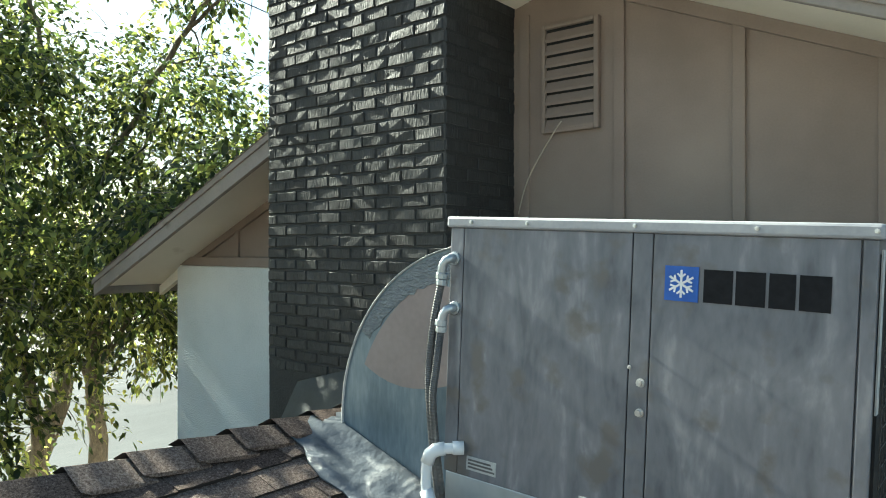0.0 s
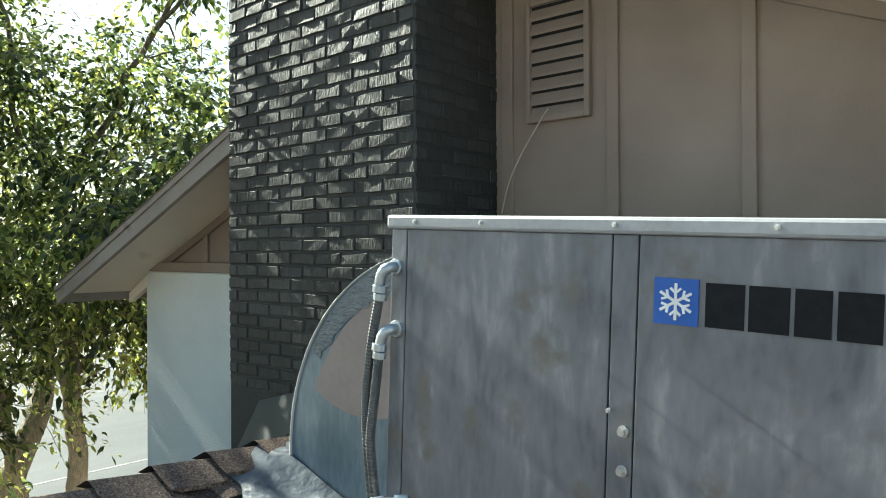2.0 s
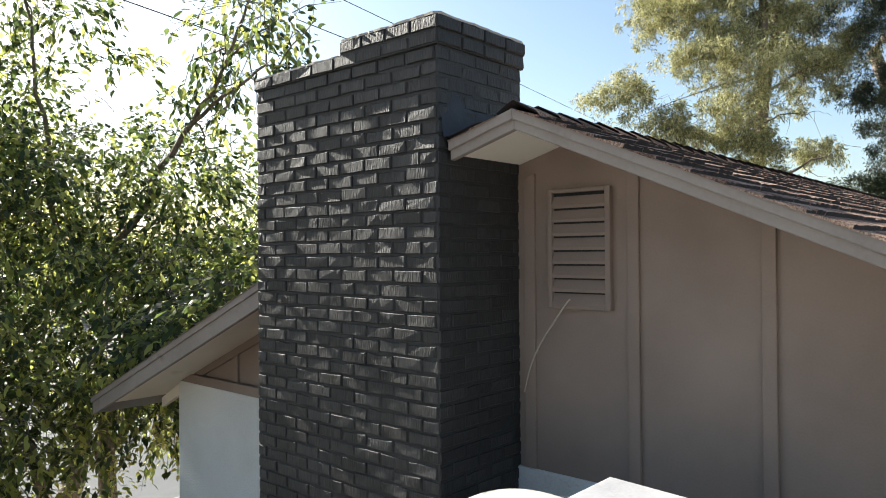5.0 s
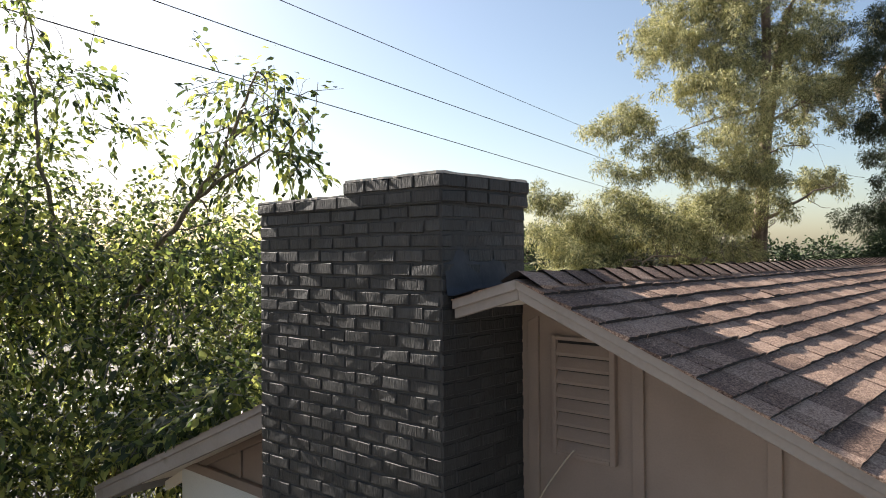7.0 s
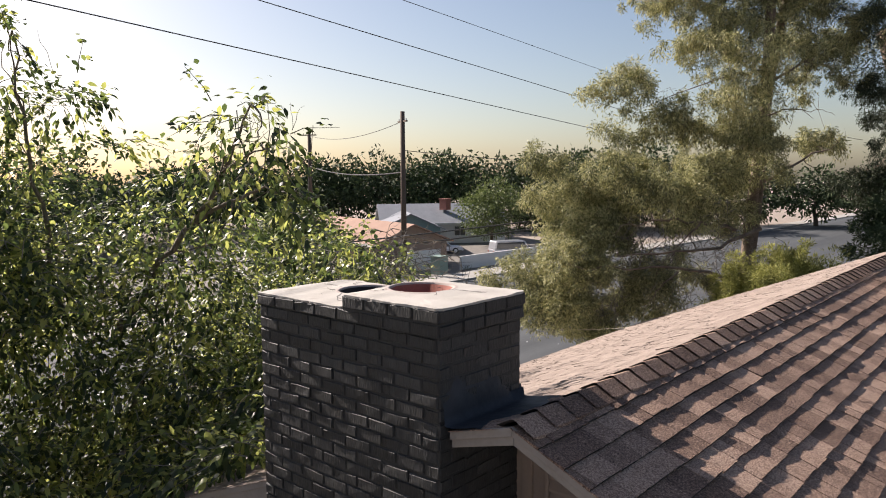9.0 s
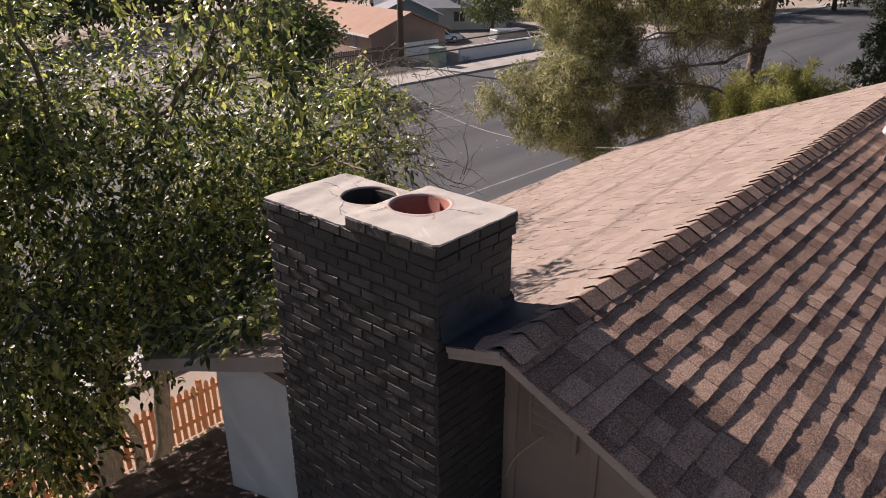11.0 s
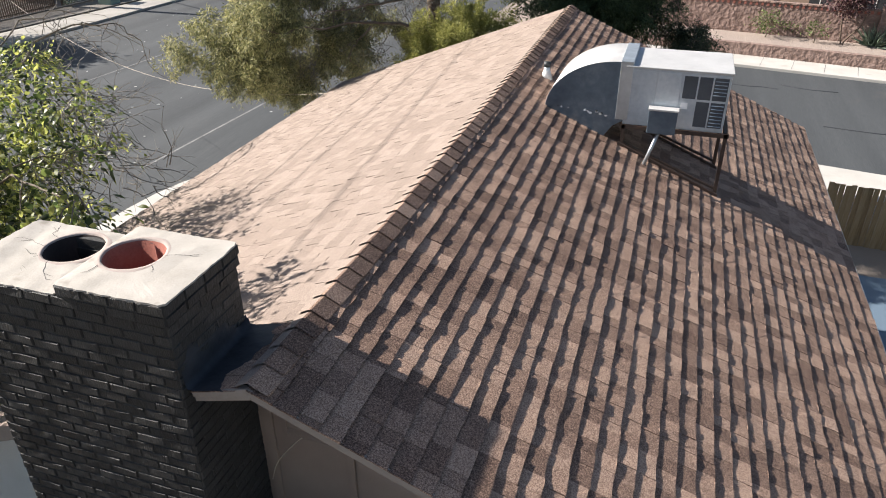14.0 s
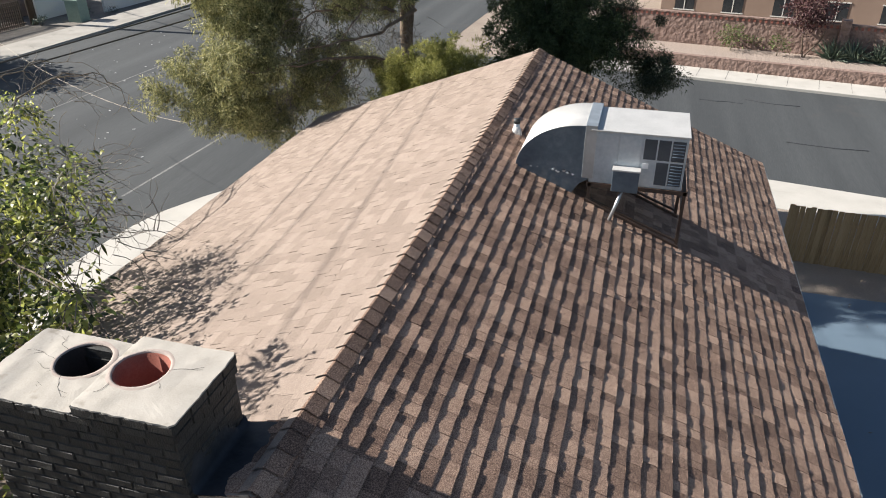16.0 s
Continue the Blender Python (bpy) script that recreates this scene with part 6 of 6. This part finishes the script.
def wire(p, q, sag, r, label, mat="wire"):
    w = thing("overhead_wire", label, "wire", "overhead wires", at=p)
    P, Q = Vector(p), Vector(q)
    fpart("strand", Shape().tube([P.lerp(Q, i / 24) - Vector((0, 0, sag * 4 * (i / 24) * (1 - i / 24))) for i in range(25)], r, 5), M[mat], w)


wire((-11.2, -9.0, 11.7), (-19.5, 44.0, 10.05), 0.0, 0.013, "thin black overhead wire against the sky")
wire((-14.6, -5.0, 13.6), (-16.9, 43.0, 10.6), 0.0, 0.013, "thin black overhead wire against the sky")
wire((-13.5, 1.5, 13.7), (-27.0, 52.5, 15.75), 0.0, 0.013, "thin black overhead wire against the sky")
wire((-42.2, 43.0, 8.6), (-75.5, 59.3, 9.6), 0.6, 0.05, "pale telephone cable between two poles")
wire((-42.2, 43.0, 12.8), (-75.5, 59.3, 13.6), 0.9, 0.03, "black overhead cable between two poles")
wire((-42.2, 43.0, 10.4), (-36.0, 100.0, 10.0), 0.8, 0.03, "black overhead cable between two poles")
wire((-25.19, 23.2, 4.63), (-7.5, 15.7, 4.75), 1.2, 0.006, "thin pale service wire reaching the roof's edge", "cable")

wire((-18.6, -4.0, 6.1), (-9.5, 30.0, 7.6), 0.25, 0.022, "black telephone cable strung along the street")
wire((-18.9, -4.0, 6.0), (-9.2, 30.0, 7.35), 0.3, 0.022, "black telephone cable strung along the street")

# ---------------------------------------------------------------- fences
pf = thing("picket_fence", "cedar-red picket fence on tan gravel", "fence", at=(-11.8, 6.0, 0))
for z in (0.28, 0.85):
    fpart("rail", Shape().box(-11.78, -11.73, 1.0, 11.5, z, z + 0.09), M["cedar"], pf)
pk = Shape().slab([(-0.012, -0.045, 0), (-0.012, 0.045, 0), (-0.012, 0.045, 1.05), (-0.012, 0.0, 1.12), (-0.012, -0.045, 1.05)], 0.02, (1, 0, 0)).mesh("picket", M["cedar"])
for i in range(72):
    o = new("picket", pk)
    o.location = (-11.71 + float(rng.normal(0, 0.004)), 1.05 + i * 0.147, 0.03)
    under(o, pf)
for i in range(5):
    fpart("post", Shape().box(-11.87, -11.78, 1.0 + i * 2.6, 1.09 + i * 2.6, 0, 1.15), M["cedar"], pf)
wf = thing("board_fence", "tall weathered brown wooden board fence", "fence", at=(8, 20.8, 0))
bd = Shape().box(-0.068, 0.068, -0.01, 0.01, 0.02, 1.8).mesh("board", M["board"])
for i in range(62):
    o = new("board", bd)
    o.location = (4.75 + i * 0.142, 20.95 - 0.012 * i + float(rng.normal(0, 0.006)), float(rng.normal(0, 0.012)))
    o.rotation_euler = (float(rng.normal(0, 0.008)), float(rng.normal(0, 0.006)), 0)
    under(o, wf)
for z in (0.4, 1.4):
    fpart("rail", Shape().slab([(4.7, 20.98, z), (13.5, 20.24, z), (13.5, 20.28, z), (4.7, 21.02, z)], 0.09), M["board"], wf)
structure("yard_strip", Shape().slab([(2.3, 19.05, 0.01), (14, 19.05, 0.01), (14, 24, 0.01), (2.3, 24, 0.01)], 0.1), M["dirt"], "bare grey-brown dirt strip along the fence", "ground")
# ---------------------------------------------------------------- chimney bricks
BP, BL, J = 0.0785, 0.2185, 0.012


def brick_mesh(w, h, d, seed):
    """A wire-cut brick face: rounded rim, uneven front at -y; every third one is broken and rough."""
    r = np.random.default_rng(seed)
    g, rough = 0.005, seed % 3 == 0
    us = [-w / 2, -w / 2 + g, float(r.uniform(-0.25, 0.25)) * w, w / 2 - g, w / 2]
    n = len(us)
    zs = [-h / 2, -h / 2 + g, h / 2 - g, h / 2]
    dent = 0.0022 if rough else 0.0005
    chip = r.uniform(0, 1, n) < (0.3 if rough else 0.06)
    vs = []
    for i, u in enumerate(us):
        end = i in (0, n - 1)
        jz = r.normal(0, 0.0014, 2)
        vs.append((u, d, zs[0] + jz[0]))
        for k, z in enumerate(zs):
            y = 0.004 if (k in (0, 3) or end) else -0.004 + float(r.normal(0, dent))
            z2 = z + jz[k // 2]
            if k >= 2 and chip[i] and not end:
                y, z2 = y + 0.003, z2 - 0.006
            vs.append((u, y, z2))
        vs.append((u, d, zs[3] + jz[1]))
    fs = []
    for i in range(n - 1):
        for k in range(5):
            p = i * 6 + k
            fs.append((p, p + 6, p + 7, p + 1))
    fs += [tuple(reversed(range(6))), tuple(range((n - 1) * 6, n * 6))]
    return Shape().add(vs, fs).mesh("brick", M["brick"])


WIDTHS = [BL - J, BL / 2 - J, BL * 0.75 - J]
BRICKS = {k: [brick_mesh(WIDTHS[k], BP - J, 0.05, 50 + 20 * k + j) for j in range(12)] for k in range(3)}
brng = random.Random(3)


def lay(face_w, rows, place, turn=0.0):
    """Running bond over a face face_w wide; place(u, z) gives the pose of a brick whose middle is u along the face."""
    for r in rows:
        z = CT - BP * (r + 0.5)
        u = -BL / 2 + (BL / 2 if r % 2 else 0.0) + brng.uniform(-0.02, 0.0)
        while u < face_w - 0.02:
            a, b = max(u, 0.0), min(u + BL, face_w)
            w = b - a
            if w > 0.05:
                k = 0 if w > 0.19 else (2 if w > 0.135 else 1)
                o = new("brick", brng.choice(BRICKS[k]))
                m = place((a + b) / 2, z + brng.uniform(-0.003, 0.003)) @ Matrix.Rotation(brng.gauss(0, 0.008), 4, "Y") @ Matrix.Rotation(turn + brng.gauss(0, 0.017 if turn else 0.005), 4, "Z") @ Matrix.Rotation(brng.gauss(0, 0.012), 4, "X") @ Matrix.Translation((0, brng.gauss(0, 0.0015), 0))
                o.matrix_basis = m @ Matrix.Diagonal(((w - J) / WIDTHS[k], 1, 1, 1))
                under(o, chim)
            u += BL


lay(CX1 - CX0, range(38), lambda u, z: Matrix.Translation((CX0 + u, CY0 + 0.002, z)), -0.003)
lay(CY1 - CY0, range(38), lambda u, z: Matrix.Translation((CX1 - 0.004, CY0 + u, z)) @ Matrix.Rotation(math.pi / 2, 4, "Z"))
lay(CY1 - CY0, range(12), lambda u, z: Matrix.Translation((CX0 + 0.004, CY1 - u, z)) @ Matrix.Rotation(-math.pi / 2, 4, "Z"))
lay(CX1 - CX0, range(6), lambda u, z: Matrix.Translation((CX1 - u, CY1 - 0.004, z)) @ Matrix.Rotation(math.pi, 4, "Z"))


def corbel(x0, x1, y0, y1, row):
    """One projecting course round a block; row counts upwards from the shaft's top."""
    z = CT + BP * (row + 0.5)
    for face_w, place in ((x1 - x0, lambda u: Matrix.Translation((x0 + u, y0, z))), (y1 - y0, lambda u: Matrix.Translation((x1, y0 + u, z)) @ Matrix.Rotation(math.pi / 2, 4, "Z")),
                          (x1 - x0, lambda u: Matrix.Translation((x1 - u, y1, z)) @ Matrix.Rotation(math.pi, 4, "Z")), (y1 - y0, lambda u: Matrix.Translation((x0, y1 - u, z)) @ Matrix.Rotation(-math.pi / 2, 4, "Z"))):
        n = max(2, round(face_w / BL))
        for i in range(n):
            o = new("brick", brng.choice(BRICKS[0]))
            o.matrix_basis = place(face_w * (i + 0.5) / n) @ Matrix.Rotation(brng.gauss(0, 0.01), 4, "Y") @ Matrix.Diagonal(((face_w / n - J) / WIDTHS[0], 1, 1, 1))
            under(o, chim)


corbel(CX0 - 0.012, CX1 + 0.014, CY0 - 0.012, CY1 + 0.012, 0)
corbel(-3.32, CX1 + 0.02, CY0 - 0.018, CY1 + 0.018, 1)
C0 = CT + BP
FL = ((-3.63, 3.67, C0 + 0.02), (-3.08, 3.61, C0 + BP + 0.02))


def crown_slab(x0, x1, y0, y1, zb, ze, zc, hole, seg=96):
    """A mortar crown with a round hole, thin at the rim and thicker at the flue."""
    hx, hy, hr = hole
    vs, fs = [], []
    for j in range(6):
        for i in range(seg):
            a = 2 * math.pi * i / seg
            c, d = math.cos(a), math.sin(a)
            tx = ((x1 if c > 0 else x0) - hx) / c if abs(c) > 1e-6 else 1e9
            ty = ((y1 if d > 0 else y0) - hy) / d if abs(d) > 1e-6 else 1e9
            t = min(tx, ty)
            u = (j / 5)
            q = hr + (t - hr) * u
            x, y = hx + c * q, hy + d * q
            if j == 5:
                e = 0.009 * noise.noise((x * 31, y * 31, 4.0)) - 0.004
                x, y = x + (e if c > 0 else -e), y + (e if d > 0 else -e)
            vs.append((x, y, zc + (ze - zc) * u + 0.006 * noise.noise((x * 9, y * 9, zb))))
    for i in range(seg):
        x, y, z = vs[5 * seg + i]
        vs.append((x, y, zb))
    for j in range(6):
        for i in range(seg):
            a, b = j * seg + i, j * seg + (i + 1) % seg
            fs.append((a, a + seg, b + seg, b))
    return Shape().add(vs, fs)


for x0, x1, y0, y1, z1 in ((CX0 - 0.005, CX0 + 0.04, CY0 - 0.005, CY1 + 0.005, C0), (CX1 - 0.04, CX1 + 0.007, CY0 - 0.011, CY1 + 0.011, C0 + BP), (CX0 + 0.04, -3.32, CY0 - 0.005, CY0 + 0.04, C0), (-3.32, CX1 - 0.04, CY0 - 0.011, CY0 + 0.04, C0 + BP),
                           (CX0 + 0.04, -3.32, CY1 - 0.04, CY1 + 0.005, C0), (-3.32, CX1 - 0.04, CY1 - 0.04, CY1 + 0.011, C0 + BP)):
    fpart("corbel_mortar", Shape().box(x0, x1, y0, y1, CT + 0.001, z1 - 0.004), M["mortar"], chim)
s = Shape()
for x0, x1, y0, y1, z1 in ((CX0 + 0.01, CX0 + 0.13, CY0 + 0.01, CY1 - 0.01, C0 - 0.002), (CX1 - 0.13, CX1 - 0.005, CY0 + 0.008, CY1 - 0.005, C0 + BP - 0.002), (CX0 + 0.13, CX1 - 0.13, CY0 + 0.01, CY0 + 0.12, C0 - 0.002), (CX0 + 0.13, CX1 - 0.13, CY1 - 0.12, CY1 - 0.01, C0 - 0.002),
                           (-3.31, CX1 - 0.13, CY0 + 0.008, CY0 + 0.12, C0 + BP - 0.002), (-3.31, CX1 - 0.13, CY1 - 0.12, CY1 - 0.005, C0 + BP - 0.002), (-3.36, -3.31, CY0 + 0.12, CY1 - 0.12, C0 - 0.002)):
    s.box(x0, x1, y0, y1, CT, z1)
fpart("core_top", s, M["mortar"], chim)
fpart("crown", crown_slab(CX0 - 0.015, -3.325, CY0 - 0.015, CY1 + 0.015, C0 - 0.006, C0 + 0.006, C0 + 0.018, (FL[0][0], FL[0][1], 0.205)), M["crown"], chim, "cracked pale mortar crown", 0, False)
fpart("crown", crown_slab(-3.325, CX1 + 0.025, CY0 - 0.025, CY1 + 0.025, C0 + BP - 0.006, C0 + BP + 0.006, C0 + BP + 0.018, (FL[1][0], FL[1][1], 0.205)), M["crown"], chim, "pale mortar crown, one course higher", 0, False)
for (x, y, z), mt, nm in ((FL[0], "soot", "sooty dark clay flue"), (FL[1], "clay", "terracotta clay flue")):
    fpart("flue", Shape().ring((x, y), 0.19, 0.212, z - 2.0, z - 0.012, 40), M[mt], chim, nm, 0, True)
    fpart("flue_bottom", Shape().ring((x, y), 0.0, 0.2, z - 1.95, z - 1.94, 24), M["soot"], chim)
# a troweled lip round each flue
for x, y, z in FL:
    vs, fs = [], []
    for i in range(48):
        a = 2 * math.pi * i / 48
        for q, h in ((0.193, -0.03), (0.198, -0.002), (0.214, 0.001), (0.236, -0.006)):
            q += 0.006 * noise.noise((3 * math.cos(a), 3 * math.sin(a), q * 40 + z))
            vs.append((x + q * math.cos(a), y + q * math.sin(a), z + h))
    for i in range(48):
        for k in range(3):
            p, q = i * 4 + k, ((i + 1) % 48) * 4 + k
            fs.append((p, p + 1, q + 1, q))
    fpart("flue_lip", Shape().add(vs, fs), M["lip"], chim, "pinkish troweled mortar lip", 0, True)
# cracks in the crown, some of them forked
crng = random.Random(12)
for x, y, ang, steps in ((-3.83, 3.62, 200, 9), (-3.80, 3.52, 225, 9), (-3.66, 3.47, 258, 8), (-3.76, 3.52, 240, 7), (-2.88, 3.64, 20, 7), (-2.90, 3.55, -35, 4), (-3.82, 3.74, 160, 8), (-3.2, 3.42, 250, 4)):
    top, a, pts, p = (C0 if x < -3.325 else C0 + BP) + 0.0195, radians(ang), [], Vector((x, y, 0))
    for i in range(steps):
        pts.append((p.x, p.y, top - 0.0012 * i))
        a += crng.gauss(0, 0.45)
        p += Vector((math.cos(a), math.sin(a), 0)) * 0.04
        if not (CX0 < p.x < CX1 and CY0 < p.y < CY1) or (x < -3.325) != (p.x < -3.335):
            break
        if i == 4 and steps > 6:
            w = p + Vector((math.cos(a + 0.9), math.sin(a + 0.9), 0)) * 0.05
            fpart("crack", Shape().tube([pts[-1], (w.x, w.y, top - 0.006)], [0.0013, 0.0006], 4), M["mortar"], chim)
    if len(pts) > 1:
        fpart("crack", Shape().tube(pts, [0.0016 * (1 - 0.7 * i / len(pts)) for i in range(len(pts))], 4), M["mortar"], chim)
# tar at the chimney's foot on the roof
tarf = thing("chimney_flashing", "blue-black tar flashing where the chimney meets the shingles", "flashing", at=(-2.5, 3.6, 6.9))
vs, fs = [], []
PROF = ((-0.016, 0.0, 0.24), (-0.005, 0.0, 0.19), (0.002, 0.0, 0.09), (0.012, 0.0, 0.034), (0.05, 0.1, 0.024), (0.10, 0.45, 0.020), (0.17, 0.8, 0.017), (0.22, 1.0, 0.008))
NP = len(PROF)
for i in range(26):
    y = 3.215 + i * 0.0295
    reach = 0.09 * noise.noise((y * 5.5, 2.0, 1.0)) + 0.05 * noise.noise((y * 17, 5.0, 1.0)) + 0.10 * (y - 3.2)
    climb = 0.16 * noise.noise((y * 4, 7.0, 0.0)) + 0.05 * noise.noise((y * 14, 3.0, 0.0)) - 0.12 * (y - 3.5)
    for k, (dx, far, dz) in enumerate(PROF):
        x = CX1 + 0.004 + dx + far * reach
        vs.append((x, y, zs(x) + dz + (climb if k < 2 else 0.0) + (0.005 * noise.noise((x * 16, y * 16, 3)) if 3 < k < NP - 1 else 0.0)))
for i in range(25):
    for k in range(NP - 1):
        q = i * NP + k
        fs.append((q, q + NP, q + NP + 1, q + 1))
fpart("tar_sheet", Shape().add(vs, fs), M["tar"], tarf, "", 0, True)

# ---------------------------------------------------------------- shingles
EXP = 0.1555
srng = random.Random(5)


def shingle_shape(w, e, t, n=5):
    """A tab: x across, y up the slope from its butt at 0, z off the deck; wedge-thin at the head, with a ragged granule edge at the butt."""
    xs_ = [-w / 2 + w * i / n for i in range(n + 1)]
    up = [t + srng.uniform(-0.0034, 0.0034) for _ in xs_]
    vs = [(x, 0, 0) for x in xs_] + [(x, srng.uniform(-0.002, 0.002), z) for x, z in zip(xs_, up)] + [(-w / 2, e + 0.03, 0.001), (w / 2, e + 0.03, 0.001)]
    m = n + 1
    fs = [tuple(m + i for i in range(m)) + (2 * m + 1, 2 * m)] + [(i, i + 1, m + i + 1, m + i) for i in range(n)] + [(0, m, 2 * m), (n, 2 * m + 1, m + n)]
    return vs, fs


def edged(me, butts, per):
    """The butt faces of every tab take a dark asphalt colour that also holds their shade; butts: their numbers among a
    tab's per faces.
    """
    me.materials.append(M["shaded_cut_edge"])
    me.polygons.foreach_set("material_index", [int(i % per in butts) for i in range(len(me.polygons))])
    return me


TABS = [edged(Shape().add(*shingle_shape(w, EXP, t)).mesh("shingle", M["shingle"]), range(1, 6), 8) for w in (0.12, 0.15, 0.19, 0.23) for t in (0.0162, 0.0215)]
TABW = [w for w in (0.12, 0.15, 0.19, 0.23) for t in (0.0162, 0.0215)]


def slope_pose(side, ridge_x, ridge_z, pitch, y, dist):
    """The pose of a tab whose butt lies dist metres down the slope from the ridge."""
    a = math.atan(pitch)
    x, z = ridge_x + side * math.cos(a) * dist, ridge_z - math.sin(a) * dist
    up = Vector((-side * math.cos(a), 0, math.sin(a)))
    nrm = Vector((side * math.sin(a), 0, math.cos(a)))
    across = up.cross(nrm)
    m = Matrix((across, up, nrm)).transposed().to_4x4()
    m.translation = Vector((x, y, z)) + nrm * 0.003
    return m


def shingle_field(parent, mat, side, ridge_x, ridge_z, pitch, span, length, keep, pieces, inv, label="", thick=(0.016, 0.017, 0.0205, 0.0215), wide=(0.09, 0.24)):
    """Courses from eave to ridge; span(dist): the start and end in y; pieces(y, dist): true where tabs are objects of their own."""
    sh = Shape()
    rows = int(length / EXP) + 1
    for r in range(rows):
        dist = length - r * EXP
        if dist < 0.1:
            break
        ya, yb = span(dist)
        y = ya - srng.uniform(0, 0.1)
        while y < yb:
            if pieces(y, dist):
                k = srng.randrange(len(TABS))
                w = TABW[k]
            else:
                w, k = srng.uniform(*wide), -1
            a, b = max(y, ya), min(y + w, yb)
            mid = (a + b) / 2
            if b - a > 0.02 and keep(mid, dist):
                m = slope_pose(side, ridge_x, ridge_z, pitch, mid, dist - srng.choice((0, 0, 0.004, 0.008)))
                if k >= 0:
                    o = new("shingle", TABS[k])
                    o.matrix_basis = m @ Matrix.Diagonal(((b - a - 0.003) / w, 1, 1, 1))
                    o.parent = parent
                    o.matrix_parent_inverse = inv
                else:
                    e = min(EXP, dist) if dist < EXP else EXP
                    sh.add(*shingle_shape(b - a - 0.003, e, srng.choice(thick) + srng.uniform(-0.002, 0.002)), m)
            y += w
    ob = under(part("shingle_field", sh, mat), house)
    ob.parent = parent
    ob.matrix_parent_inverse = inv
    # Only slopes turned from the sun get butts darkened by painted shade.
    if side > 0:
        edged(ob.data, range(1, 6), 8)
    return tagged(ob, label, kind="stuff")


HINV = Matrix()
cl = math.cos(math.atan(SL))
shingle_field(roof, M["shingles"], 1, RX, RZ, SR, lambda d: (Y0 - 0.03, Y1), 0.181 + 33 * EXP, lambda y, d: True, lambda y, d: y < 4.5, HINV, "brown laminated shingles")
shingle_field(roof, M["shingles_sunlit"], -1, RX, RZ, SL, lambda d: (Y0 - 0.03 if RX - d * cl > EAVE_L - 0.02 else 6.58, Y1 + 0.24 * d * cl), (RX - EAVE_L2 + 0.03) / cl,
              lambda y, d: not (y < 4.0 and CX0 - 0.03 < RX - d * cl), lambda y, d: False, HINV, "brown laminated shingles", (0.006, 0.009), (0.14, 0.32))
shingle_field(roof, M["shingles"], -1, RX, RZ, STUB, lambda d: (Y0 - 0.03, 3.98), 0.43, lambda y, d: d > 0.2, lambda y, d: False, HINV, "", (0.006, 0.009), (0.14, 0.32))
shingle_field(lower, M["shingles_darker"], 1, LX, LZ, LS, lambda d: (-0.5, WALL - 0.02), 4.3, lambda y, d: not (LX + d * 0.94 > CX0 and LX + d * 0.94 < CX1 and y > CY0 - 0.02), lambda y, d: False, HINV, "", (0.012, 0.02), (0.26, 0.33))
shingle_field(lower, M["shingles_darker"], -1, LX, LZ, LS, lambda d: (-0.5, WALL - 0.05 if LX - d * 0.942 > -6.57 else 9.0), 6.15, lambda y, d: not (LX - d * 0.942 > CX0 and y > CY0 - 0.02), lambda y, d: False, HINV, "", (0.012, 0.02), (0.26, 0.33))


def ridge_caps(parent, rx, rz, sr, sl, ya, yb, step, half, lift, mat, left):
    """Bent cap shingles lapped along a ridge, butts towards -y, steeper than the roof below."""
    y = ya
    while y < yb:
        vs = []
        wob = srng.gauss(0, 0.005)
        for yy, h in ((y, lift + srng.uniform(0, 0.006)), (y + step + 0.06, 0.004)):
            for x, s_, c in ((rx - 0.1 + wob, sl, 0), (rx - 0.014, sl, 0.011), (rx + 0.008, sr, 0.013), (rx + half + wob, sr, 0)):
                zz = rz - abs(x - rx) * s_ + c
                vs += [(x, yy, zz + h + 0.016), (x, yy + (0.045 if yy == y else 0.0), zz + h - 0.004)]
        f = []
        for i in range(3):
            a = i * 2
            f += [(a, a + 2, a + 10, a + 8), (a + 1, a + 9, a + 11, a + 3), (a, a + 1, a + 3, a + 2)]
        f += [(0, 8, 9, 1), (6, 7, 15, 14)]
        o = part("ridge_cap", Shape().add(vs, f), mat)
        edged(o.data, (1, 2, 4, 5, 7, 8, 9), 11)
        # The half facing the sun takes the paler copy that holds sunlight.
        o.data.materials.append(left)
        o.data.polygons[0].material_index = 2
        o.parent = parent
        o.matrix_parent_inverse = HINV
        y += step


ridge_caps(roof, RX, RZ, SR, SL, Y0 - 0.01, Y1 - 0.1, 0.205, 0.13, 0.02, M["shingle"], M["shingles_sunlit"])
ridge_caps(lower, LX, LZ, LS, LS, -0.5, 3.0, 0.24, 0.15, 0.034, M["shingle_darker"], M["shingle_darker"])

# fallen leaves on the patio
lv = thing("fallen_leaf_litter", "a few dry brown leaves scattered on the patio", "leaf litter", at=(4, 16, 0.05), kind="stuff")
LP = np.column_stack([rng.uniform(3.2, 9.5, 70), rng.uniform(8, 18.8, 70), np.full(70, 0.062)]) - np.array([4, 16, 0.05])
o = new("leaf_litter", cluster_mesh("leaf_litter", M["bark"], LP, np.column_stack([rng.normal(0, 1, 70), rng.normal(0, 1, 70), np.zeros(70)]), 0.09, 0.045, rng, 0.1, 1, 0.0))
o.parent = lv
